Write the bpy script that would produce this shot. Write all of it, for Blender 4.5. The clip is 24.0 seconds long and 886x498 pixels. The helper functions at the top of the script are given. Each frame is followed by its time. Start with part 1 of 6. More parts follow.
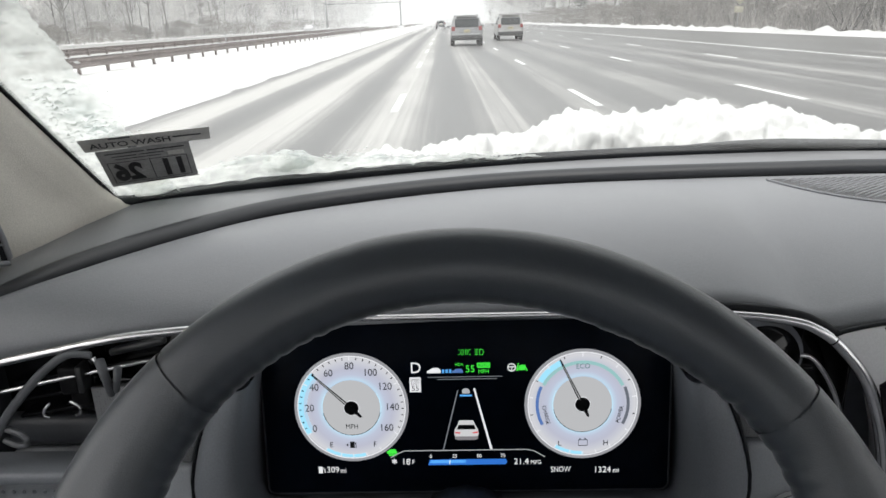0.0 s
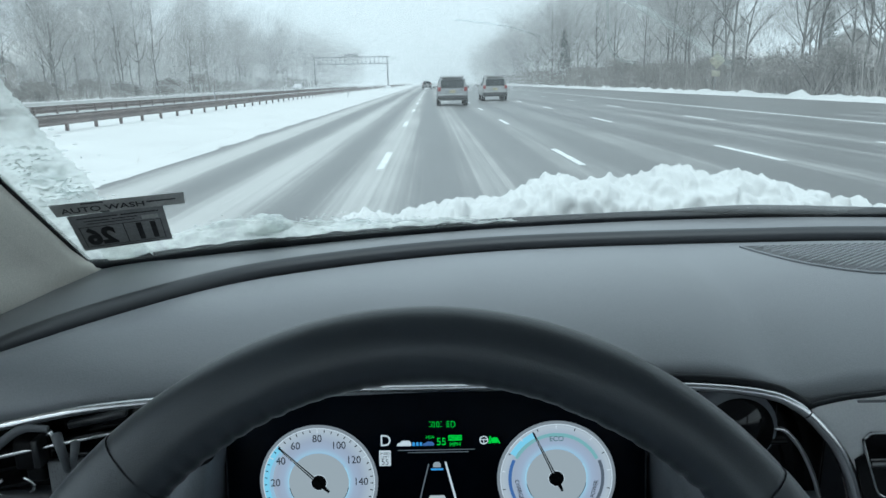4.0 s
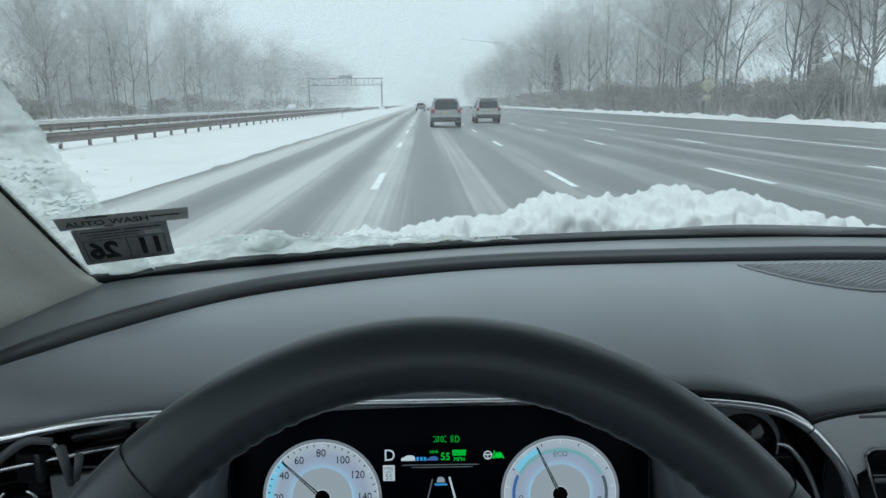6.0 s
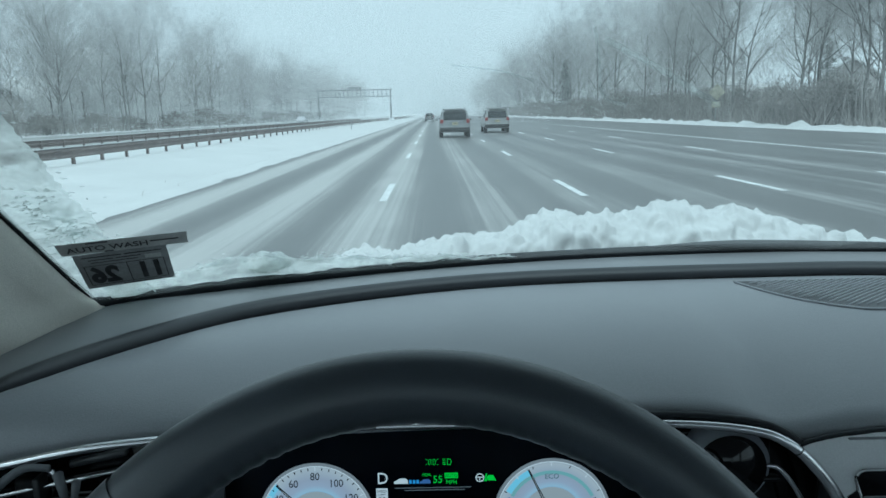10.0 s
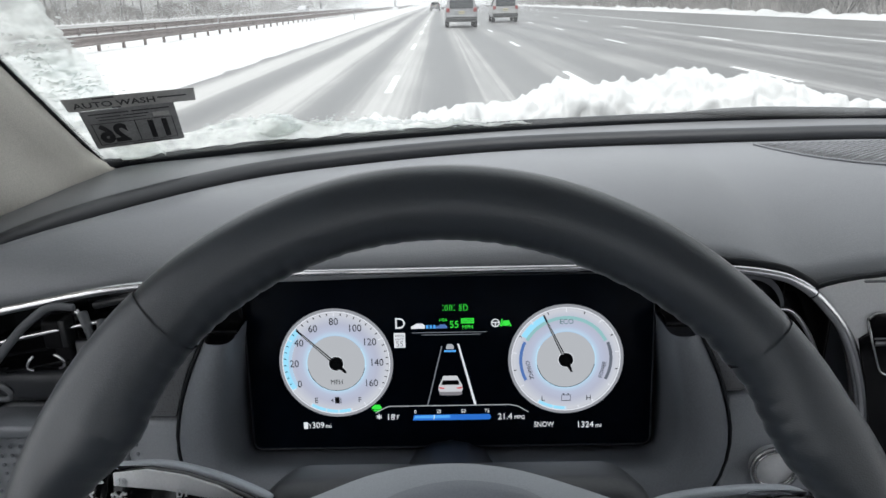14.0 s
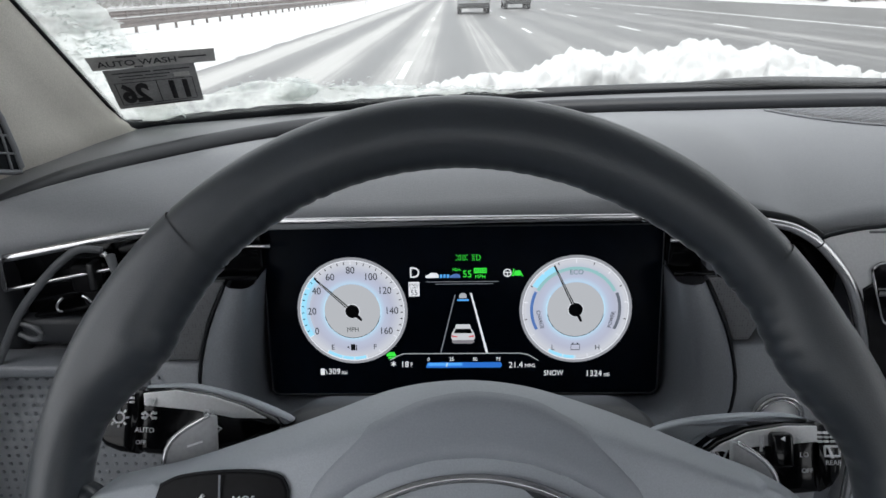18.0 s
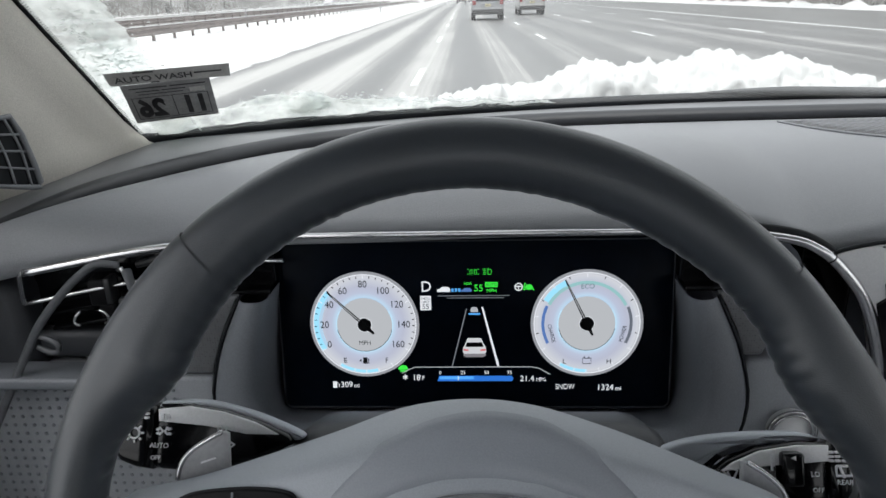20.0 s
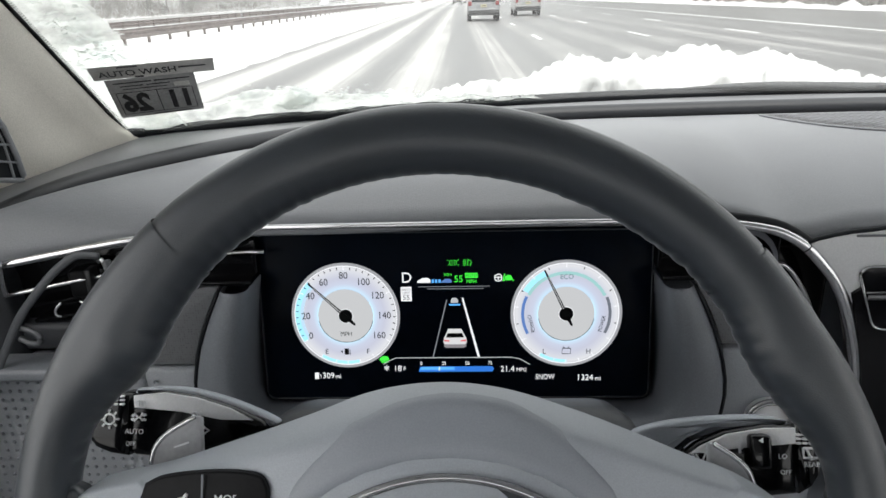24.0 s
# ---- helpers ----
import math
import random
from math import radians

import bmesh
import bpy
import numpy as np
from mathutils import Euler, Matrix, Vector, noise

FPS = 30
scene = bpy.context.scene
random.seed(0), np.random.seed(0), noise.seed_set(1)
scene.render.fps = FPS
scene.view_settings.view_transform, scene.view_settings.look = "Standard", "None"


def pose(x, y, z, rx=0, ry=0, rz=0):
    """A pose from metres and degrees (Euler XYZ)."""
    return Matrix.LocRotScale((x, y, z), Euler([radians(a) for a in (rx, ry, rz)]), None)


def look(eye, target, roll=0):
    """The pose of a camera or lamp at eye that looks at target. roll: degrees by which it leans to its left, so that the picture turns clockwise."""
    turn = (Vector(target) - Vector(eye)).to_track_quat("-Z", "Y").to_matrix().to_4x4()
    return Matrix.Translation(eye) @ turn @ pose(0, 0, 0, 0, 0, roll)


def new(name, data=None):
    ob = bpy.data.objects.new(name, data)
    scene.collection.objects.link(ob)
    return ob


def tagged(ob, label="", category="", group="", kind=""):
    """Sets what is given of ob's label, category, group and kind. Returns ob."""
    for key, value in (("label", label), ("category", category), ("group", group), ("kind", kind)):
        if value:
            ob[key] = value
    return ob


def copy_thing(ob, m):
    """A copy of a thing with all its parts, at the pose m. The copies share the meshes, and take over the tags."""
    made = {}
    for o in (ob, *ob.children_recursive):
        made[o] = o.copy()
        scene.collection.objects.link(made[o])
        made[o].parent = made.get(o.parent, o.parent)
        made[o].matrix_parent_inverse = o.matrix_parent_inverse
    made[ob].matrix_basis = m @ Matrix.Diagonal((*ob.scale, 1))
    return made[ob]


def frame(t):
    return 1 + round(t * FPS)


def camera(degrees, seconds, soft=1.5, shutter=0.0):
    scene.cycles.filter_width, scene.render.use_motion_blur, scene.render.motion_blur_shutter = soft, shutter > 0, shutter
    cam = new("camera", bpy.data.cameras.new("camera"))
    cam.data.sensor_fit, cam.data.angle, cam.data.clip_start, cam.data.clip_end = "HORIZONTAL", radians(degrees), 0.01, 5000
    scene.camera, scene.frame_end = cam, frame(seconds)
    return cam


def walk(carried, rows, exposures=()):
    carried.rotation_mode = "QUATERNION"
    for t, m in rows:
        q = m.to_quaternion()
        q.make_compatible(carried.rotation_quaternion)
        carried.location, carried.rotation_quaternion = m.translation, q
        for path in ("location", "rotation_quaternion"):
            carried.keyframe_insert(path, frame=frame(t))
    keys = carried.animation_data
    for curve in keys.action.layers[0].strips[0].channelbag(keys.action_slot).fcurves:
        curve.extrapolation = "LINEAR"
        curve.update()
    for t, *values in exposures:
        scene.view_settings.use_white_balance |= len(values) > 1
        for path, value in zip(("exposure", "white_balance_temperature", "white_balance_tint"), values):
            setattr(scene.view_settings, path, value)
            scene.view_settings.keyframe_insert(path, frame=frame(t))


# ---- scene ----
cam = camera(64.6, 24.0, 1.55)
PATH = [
    (0, (0.0, 0.145, 1.471), (-0.057, 2.045, 0.848), -1.8),
    (0.5, (0.001, 0.129, 1.499), (-0.034, 2.059, 0.975), -1.2),
    (1, (0.003, 0.121, 1.497), (-0.021, 2.069, 1.044), -0.9),
    (1.5, (0.009, 0.136, 1.476), (-0.012, 2.088, 1.042), -1.1),
    (2, (0.005, 0.136, 1.471), (-0.012, 2.086, 1.026), -1.0),
    (2.5, (0.005, 0.139, 1.479), (-0.016, 2.085, 1.019), -1.1),
    (4.5, (0.011, 0.155, 1.479), (0.005, 2.099, 1.009), -1.1),
    (5, (0.001, 0.159, 1.464), (0.006, 2.108, 1.015), -0.8),
    (5.5, (0.008, 0.154, 1.476), (0.032, 2.107, 1.044), -0.6),
    (6, (0.001, 0.145, 1.476), (0.011, 2.101, 1.064), -0.7),
    (6.5, (0.009, 0.139, 1.486), (0.017, 2.101, 1.097), -1.0),
    (7, (0.012, 0.14, 1.491), (0.02, 2.105, 1.116), -1.1),
    (7.5, (0.014, 0.145, 1.486), (0.031, 2.11, 1.115), -1.2),
    (8, (0.017, 0.148, 1.486), (0.038, 2.112, 1.109), -1.3),
    (8.5, (0.013, 0.145, 1.484), (0.023, 2.109, 1.11), -1.1),
    (9, (0.009, 0.141, 1.486), (0.008, 2.105, 1.11), -1.1),
    (9.5, (0.012, 0.139, 1.485), (-0.006, 2.103, 1.106), -1.2),
    (11.5, (0.02, 0.148, 1.502), (0.015, 2.09, 1.023), -2.1),
    (12, (0.005, 0.14, 1.456), (-0.011, 2.063, 0.906), -1.8),
    (12.5, (0.007, 0.141, 1.445), (-0.02, 2.046, 0.838), -1.6),
    (13, (0.002, 0.137, 1.447), (-0.034, 2.03, 0.803), -1.6),
    (13.5, (0.006, 0.142, 1.445), (-0.037, 2.027, 0.781), -1.8),
    (14, (0.007, 0.138, 1.452), (-0.035, 2.023, 0.784), -1.6),
    (14.5, (0.007, 0.138, 1.45), (-0.042, 2.026, 0.79), -2.1),
    (15, (0.002, 0.136, 1.44), (-0.052, 2.025, 0.785), -2.1),
    (15.5, (0.01, 0.131, 1.447), (-0.064, 2.022, 0.798), -2.6),
    (16, (0.013, 0.125, 1.438), (-0.078, 2.015, 0.792), -2.1),
    (16.5, (0.012, 0.13, 1.438), (-0.077, 2.019, 0.786), -1.9),
    (17, (0.008, 0.128, 1.436), (-0.07, 2.011, 0.768), -1.5),
    (17.5, (0.008, 0.127, 1.434), (-0.064, 2.004, 0.746), -1.4),
    (18, (0.004, 0.115, 1.431), (-0.067, 1.987, 0.732), -1.4),
    (18.5, (0.009, 0.116, 1.433), (-0.062, 1.988, 0.733), -1.6),
    (19, (0.004, 0.115, 1.437), (-0.082, 1.989, 0.744), -1.7),
    (19.5, (0.005, 0.113, 1.437), (-0.1, 1.992, 0.759), -1.8),
    (21.5, (0.008, 0.121, 1.444), (-0.108, 1.983, 0.725), -1.9),
    (22, (0.002, 0.115, 1.437), (-0.11, 1.976, 0.714), -1.7),
    (22.5, (-0.003, 0.111, 1.437), (-0.111, 1.974, 0.717), -1.4),
    (23, (0.018, 0.106, 1.446), (-0.087, 1.977, 0.746), -1.4),
    (23.5, (0.015, 0.105, 1.439), (-0.09, 1.981, 0.753), -1.7),
    (24, (0.019, 0.109, 1.432), (-0.083, 1.987, 0.751), -1.9),
]
walk(cam, [(t, look(eye, target, roll)) for t, eye, target, roll in PATH], exposures=[(0, 1.48, 6600, 11), (0.6, 1.04, 5850, 0), (1.1, 0.82, 5300, -6), (2.0, 1.02, 5450, -4), (5, 0.95, 5550, -3), (6, 0.78, 5600, -3), (7, 0.68, 5170, -10), (9.5, 0.68, 5170, -10), (11.5, 0.74, 5300, -8), (12.2, 0.98, 5850, 0), (13, 1.36, 6300, 10), (17, 1.42, 6350, 11), (22, 1.62, 6500, 10), (23, 1.78, 6600, 10), (24, 1.75, 6600, 10)])

# ---- world, sun ----
world = bpy.data.worlds.new("overcast")
scene.world = world
world.use_nodes = True
wn, wl = world.node_tree.nodes, world.node_tree.links
sky = wn.new("ShaderNodeTexSky")
sky.sky_type, sky.sun_disc = "NISHITA", False
sky.sun_elevation, sky.sun_rotation = radians(67), radians(194)
sky.air_density, sky.dust_density, sky.ozone_density = 1.0, 2.5, 1.0
pale = wn.new("ShaderNodeHueSaturation")
pale.inputs["Saturation"].default_value = 0.10
wl.new(sky.outputs["Color"], pale.inputs["Color"])
even = wn.new("ShaderNodeMix")
even.data_type = "RGBA"
even.inputs[0].default_value = 0.75
even.inputs[7].default_value = (6.0, 6.1, 6.15, 1)
wl.new(pale.outputs["Color"], even.inputs[6])
wl.new(even.outputs[2], wn["Background"].inputs["Color"])
wn["Background"].inputs["Strength"].default_value = 0.105
sun = new("sun", bpy.data.lights.new("sun", "SUN"))
sun.data.energy, sun.data.angle, sun.data.color = 1.5, radians(60), (1.0, 0.97, 0.93)
sun.matrix_world = look((0, 0, 30), (3, 12, 0))

# ---- helpers of the scene ----
def part(name, bm, material, parent=None, label="", smooth=True):
    """Links a bmesh as one mesh object under a thing or a part."""
    me = bpy.data.meshes.new(name)
    bm.to_mesh(me)
    bm.free()
    if smooth:
        me.shade_smooth()
    if material:
        me.materials.append(material)
    ob = new(name, me)
    if parent:
        ob.parent = parent
    if label:
        ob["label"] = label
    return ob


def thing(name, label, category, m=None, group="", kind=""):
    ob = new(name)
    ob.empty_display_size = 0.05
    if m is not None:
        ob.matrix_world = m
    return tagged(ob, label, category, group, kind)


def only(name, bm, material, label, category, m=None, group="", kind="", smooth=True):
    """A thing of one mesh."""
    ob = part(name, bm, material, None, "", smooth)
    if m is not None:
        ob.matrix_world = m
    return tagged(ob, label, category, group, kind)


def box(bm, c, s, bevel=0.0, m=None, segs=2):
    """A box of size s centred on c, its edges rounded."""
    r = bmesh.ops.create_cube(bm, size=1.0, matrix=(m or Matrix()) @ Matrix.Translation(c) @ Matrix.Diagonal((*s, 1)))
    if bevel:
        es = list({e for v in r["verts"] for e in v.link_edges})
        bmesh.ops.bevel(bm, geom=es, offset=bevel, segments=segs, profile=0.5, affect="EDGES")
    return bm


def rod(bm, a, b, r0, r1=None, n=8, caps=True):
    a, b = Vector(a), Vector(b)
    d = b - a
    q = d.to_track_quat("Z", "Y").to_matrix().to_4x4()
    bmesh.ops.create_cone(bm, cap_ends=caps, segments=n, radius1=r0, radius2=r0 if r1 is None else r1, depth=d.length,
                          matrix=Matrix.Translation((a + b) / 2) @ q)
    return bm


def smooth_path(pts, n=8):
    """Catmull-Rom through the points."""
    p = [Vector(q) for q in pts]
    p = [2 * p[0] - p[1]] + p + [2 * p[-1] - p[-2]]
    out = []
    for i in range(1, len(p) - 2):
        for k in range(n):
            t = k / n
            out.append(0.5 * (2 * p[i] + (p[i + 1] - p[i - 1]) * t + (2 * p[i - 1] - 5 * p[i] + 4 * p[i + 1] - p[i + 2]) * t * t
                              + (3 * p[i] - p[i - 1] - 3 * p[i + 1] + p[i + 2]) * t ** 3))
    out.append(p[-2].copy())
    return out


def tube(bm, pts, r, n=8, flat=1.0, closed=False, up=(0, 0, 1)):
    """A tube along the points; r a number or a function of 0..1; flat: its thickness along up against its width."""
    rings, m = [], len(pts)
    for i, p in enumerate(pts):
        p = Vector(p)
        a, b = Vector(pts[(i - 1) % m] if closed or i else pts[0]), Vector(pts[(i + 1) % m] if closed or i < m - 1 else pts[-1])
        d = (b - a).normalized()
        s = d.cross(Vector(up))
        s = s.normalized() if s.length > 1e-6 else Vector((1, 0, 0))
        u = s.cross(d).normalized()
        rr = r(i / (m - 1)) if callable(r) else r
        rings.append([bm.verts.new(p + s * rr * math.cos(t) + u * rr * flat * math.sin(t)) for t in [2 * math.pi * k / n for k in range(n)]])
    for i in range(m if closed else m - 1):
        A, B = rings[i], rings[(i + 1) % m]
        for k in range(n):
            bm.faces.new((A[k], A[(k + 1) % n], B[(k + 1) % n], B[k]))
    if not closed:
        bm.faces.new(rings[0][::-1])
        bm.faces.new(rings[-1])
    bmesh.ops.recalc_face_normals(bm, faces=bm.faces)
    return bm


def sheet(bm, rows):
    """A skin over rows of points, all of one length."""
    vs = [[bm.verts.new(p) for p in row] for row in rows]
    for a, b in zip(vs, vs[1:]):
        for k in range(len(a) - 1):
            bm.faces.new((a[k], a[k + 1], b[k + 1], b[k]))
    bmesh.ops.recalc_face_normals(bm, faces=bm.faces)
    return bm


def thick(bm, d):
    bmesh.ops.solidify(bm, geom=bm.faces[:], thickness=d)
    return bm


def plate(bm, outline, z0, z1, bevel=0.0, m=None, segs=2):
    """A flat piece with that outline in x, y, between two heights."""
    f = bm.faces.new([bm.verts.new((x, y, z0)) for x, y in outline])
    r = bmesh.ops.extrude_face_region(bm, geom=[f])
    vs = [v for v in r["geom"] if isinstance(v, bmesh.types.BMVert)]
    bmesh.ops.translate(bm, verts=vs, vec=(0, 0, z1 - z0))
    allv = list(f.verts) + vs
    if bevel:
        top = [e for e in bm.edges if all(v in vs for v in e.verts)]
        bmesh.ops.bevel(bm, geom=top, offset=bevel, segments=segs, profile=0.5, affect="EDGES")
    if m is not None:
        bmesh.ops.transform(bm, matrix=m, verts=[v for v in bm.verts])
    bmesh.ops.recalc_face_normals(bm, faces=bm.faces)
    return bm


def round_rect(w, h, r, n=5, cx=0, cy=0):
    out = []
    for sx, sy, a0 in ((1, 1, 0), (-1, 1, 90), (-1, -1, 180), (1, -1, 270)):
        for k in range(n + 1):
            a = radians(a0 + 90 * k / n)
            out.append((cx + sx * (w / 2 - r) + r * math.cos(a), cy + sy * (h / 2 - r) + r * math.sin(a)))
    return out


def circle(r, n=32, cx=0, cy=0):
    return [(cx + r * math.cos(2 * math.pi * k / n), cy + r * math.sin(2 * math.pi * k / n)) for k in range(n)]


def ring(bm, r0, r1, z0, z1, n=48, a0=0, a1=360, m=None):
    """A flat ring or arc of one."""
    full = abs(a1 - a0) >= 360
    ang = [radians(a0 + (a1 - a0) * k / n) for k in range(n if full else n + 1)]
    rows = []
    for a in ang:
        c, s = math.cos(a), math.sin(a)
        rows.append([bm.verts.new(p) for p in ((r0 * c, r0 * s, z0), (r1 * c, r1 * s, z0), (r1 * c, r1 * s, z1), (r0 * c, r0 * s, z1))])
    k = len(rows)
    for i in range(k if full else k - 1):
        A, B = rows[i], rows[(i + 1) % k]
        for j in range(4):
            bm.faces.new((A[j], A[(j + 1) % 4], B[(j + 1) % 4], B[j]))
    if not full:
        bm.faces.new(rows[0][::-1])
        bm.faces.new(rows[-1])
    bmesh.ops.recalc_face_normals(bm, faces=bm.faces)
    return bm


def text_mesh(s, size, align="CENTER", bold=0.0):
    """Lettering as a mesh in x, y, its middle at the origin."""
    cu = bpy.data.curves.new("lettering", "FONT")
    cu.body, cu.size, cu.align_x, cu.align_y, cu.extrude = s, size, align, "CENTER", 0.00012
    cu.resolution_u, cu.offset = 3, bold * size
    ob = bpy.data.objects.new("lettering", cu)
    scene.collection.objects.link(ob)
    bpy.context.view_layer.update()
    me = bpy.data.meshes.new_from_object(ob.evaluated_get(bpy.context.evaluated_depsgraph_get()))
    bpy.data.objects.remove(ob)
    bm = bmesh.new()
    bm.from_mesh(me)
    bpy.data.meshes.remove(me)
    return bm


def lettering(name, s, size, material, parent, at, align="CENTER", turn=0, stretch=1.0, mirror=False):
    bm = text_mesh(s, size, align)
    bmesh.ops.transform(bm, matrix=Matrix.Translation(at) @ Matrix.Rotation(radians(turn), 4, "Z") @ Matrix.Diagonal((-stretch if mirror else stretch, 1, 1, 1)), verts=bm.verts)
    return part(name, bm, material, parent, "", False)


# ---- materials ----
def material(name, base, rough=0.5, metal=0.0, grain=0.0, scale=200.0, bump=0.0, stain=0.0, stain_scale=6.0, spec=0.5, emit=None, power=0.0, each=0.0, coat=0.0):
    """Principled with fine grain, broad stains and relief, all in object space at true size."""
    m = bpy.data.materials.new(name)
    m.use_nodes = True
    nt = m.node_tree
    b = nt.nodes["Principled BSDF"]
    b.inputs["Base Color"].default_value = (*base, 1)
    b.inputs["Roughness"].default_value = rough
    b.inputs["Metallic"].default_value = metal
    b.inputs["Specular IOR Level"].default_value = spec
    b.inputs["Coat Weight"].default_value = coat
    if emit:
        b.inputs["Emission Color"].default_value = (*emit, 1)
        b.inputs["Emission Strength"].default_value = power
    if grain or stain or bump or each:
        geo = nt.nodes.new("ShaderNodeTexCoord")
        n1 = nt.nodes.new("ShaderNodeTexNoise")
        n1.inputs["Scale"].default_value, n1.inputs["Detail"].default_value = scale, 3
        n2 = nt.nodes.new("ShaderNodeTexNoise")
        n2.inputs["Scale"].default_value, n2.inputs["Detail"].default_value = stain_scale, 5
        for n in (n1, n2):
            nt.links.new(geo.outputs["Object"], n.inputs["Vector"])
        last = None
        for n, amount in ((n1, grain), (n2, stain)):
            if not amount:
                continue
            r = nt.nodes.new("ShaderNodeMapRange")
            r.inputs["From Min"].default_value, r.inputs["From Max"].default_value = 0.3, 0.7
            r.inputs["To Min"].default_value, r.inputs["To Max"].default_value = 1 - amount, 1 + amount
            nt.links.new(n.outputs["Fac"], r.inputs["Value"])
            if last is None:
                last = r.outputs["Result"]
            else:
                x = nt.nodes.new("ShaderNodeMath")
                x.operation = "MULTIPLY"
                nt.links.new(last, x.inputs[0])
                nt.links.new(r.outputs["Result"], x.inputs[1])
                last = x.outputs["Value"]
        if each:
            oi = nt.nodes.new("ShaderNodeObjectInfo")
            r = nt.nodes.new("ShaderNodeMapRange")
            r.inputs["To Min"].default_value, r.inputs["To Max"].default_value = 1 - each, 1 + each
            nt.links.new(oi.outputs["Random"], r.inputs["Value"])
            if last is None:
                last = r.outputs["Result"]
            else:
                x = nt.nodes.new("ShaderNodeMath")
                x.operation = "MULTIPLY"
                nt.links.new(last, x.inputs[0])
                nt.links.new(r.outputs["Result"], x.inputs[1])
                last = x.outputs["Value"]
        if last is not None:
            mix = nt.nodes.new("ShaderNodeVectorMath")
            mix.operation = "SCALE"
            mix.inputs[0].default_value = base
            nt.links.new(last, mix.inputs["Scale"])
            nt.links.new(mix.outputs["Vector"], b.inputs["Base Color"])
        if bump:
            bp = nt.nodes.new("ShaderNodeBump")
            bp.inputs["Strength"].default_value, bp.inputs["Distance"].default_value = bump, 0.001
            nt.links.new(n1.outputs["Fac"], bp.inputs["Height"])
            nt.links.new(bp.outputs["Normal"], b.inputs["Normal"])
    return m


DASH = material("soft dash plastic", (0.208, 0.215, 0.230), 0.42, grain=0.06, scale=900, bump=0.22, stain=0.08, stain_scale=5)
# darker copy of the strip's plastic: the roll's shaded face as colour
ROLL_SHADE = material("rolled edge painted in shade", (0.020, 0.022, 0.026), 0.45, grain=0.06, scale=700, bump=0.1, stain=0.10, stain_scale=9)
STRIP = material("smooth dark plastic", (0.165, 0.170, 0.180), 0.38, grain=0.06, scale=700, bump=0.1, stain=0.12, stain_scale=7)
BEAD = material("rubber black", (0.007, 0.0085, 0.011), 0.55, grain=0.1, scale=300, spec=0.25)
LEATHER = material("black leather", (0.022, 0.028, 0.036), 0.40, grain=0.12, scale=1600, bump=0.14, stain=0.18, stain_scale=14, spec=0.85)
LEATHER.node_tree.nodes["Principled BSDF"].inputs["Sheen Weight"].default_value = 0.26
LEATHER.node_tree.nodes["Principled BSDF"].inputs["Sheen Roughness"].default_value = 0.32
LEATHER_GREY = material("grey grained plastic", (0.28, 0.295, 0.315), 0.5, grain=0.10, scale=1100, bump=0.4, stain=0.06, stain_scale=9)
HUB = material("satin grey hub", (0.385, 0.412, 0.447), 0.40, grain=0.06, scale=1300, bump=0.14, stain=0.06, stain_scale=10)


def woven(name, dark, light, scale):
    """A mesh of small holes."""
    m = material(name, light, 0.55)
    N, L = m.node_tree.nodes, m.node_tree.links
    tc, vo, mr, mx = (N.new("ShaderNode" + k) for k in ("TexCoord", "TexVoronoi", "MapRange", "Mix"))
    vo.inputs["Scale"].default_value, vo.inputs["Randomness"].default_value = scale, 0.15
    mr.inputs["From Min"].default_value, mr.inputs["From Max"].default_value = 0.28, 0.5
    mx.data_type = "RGBA"
    mx.inputs[6].default_value, mx.inputs[7].default_value = (*dark, 1), (*light, 1)
    L.new(tc.outputs["Object"], vo.inputs["Vector"])
    L.new(vo.outputs["Distance"], mr.inputs["Value"])
    L.new(mr.outputs["Result"], mx.inputs[0])
    L.new(mx.outputs[2], N["Principled BSDF"].inputs["Base Color"])
    return m


MESH = woven("woven mesh", (0.012, 0.012, 0.013), (0.15, 0.154, 0.162), 520)
SPEAKER = woven("speaker mesh", (0.006, 0.006, 0.007), (0.070, 0.073, 0.078), 230)
COVER = material("smooth airbag cover", (0.295, 0.316, 0.348), 0.38, grain=0.05, scale=1300, bump=0.15, stain=0.06, stain_scale=10)
CONSOLE = material("pale grey plastic", (0.70, 0.705, 0.715), 0.38, grain=0.05, scale=900, bump=0.1, stain=0.06, stain_scale=8)
BASIN = material("dark surround plastic", (0.170, 0.182, 0.203), 0.46, grain=0.08, scale=800, bump=0.2, stain=0.08, stain_scale=9)
GLOSS = material("piano black", (0.004, 0.004, 0.005), 0.10, grain=0.2, scale=60, spec=0.3)
POD = material("matt black plastic", (0.006, 0.006, 0.007), 0.5, grain=0.2, scale=300, bump=0.1, spec=0.15)
PADDLE = material("grey satin paddle", (0.34, 0.346, 0.358), 0.45, 0.0, grain=0.08, scale=400, stain=0.1, stain_scale=40)
LINER = material("black liner", (0.032, 0.035, 0.041), 0.5, grain=0.1, scale=700, bump=0.15, stain=0.1, stain_scale=9)
CHROME = material("brushed silver", (0.62, 0.62, 0.63), 0.24, 1.0, grain=0.05, scale=500, stain=0.06, stain_scale=40)
SATIN = material("satin silver", (0.24, 0.24, 0.25), 0.42, 0.9, grain=0.06, scale=500)
PILLAR = material("beige pillar cloth", (0.63, 0.60, 0.545), 0.8, grain=0.10, scale=900, bump=0.4, stain=0.05, stain_scale=6)
CABIN = material("grey cabin trim", (0.20, 0.21, 0.225), 0.75, grain=0.08, scale=500, bump=0.2, stain=0.06, stain_scale=5)
HEADLINE = material("pale headlining", (0.50, 0.51, 0.525), 0.9, grain=0.08, scale=500, bump=0.3, stain=0.05)
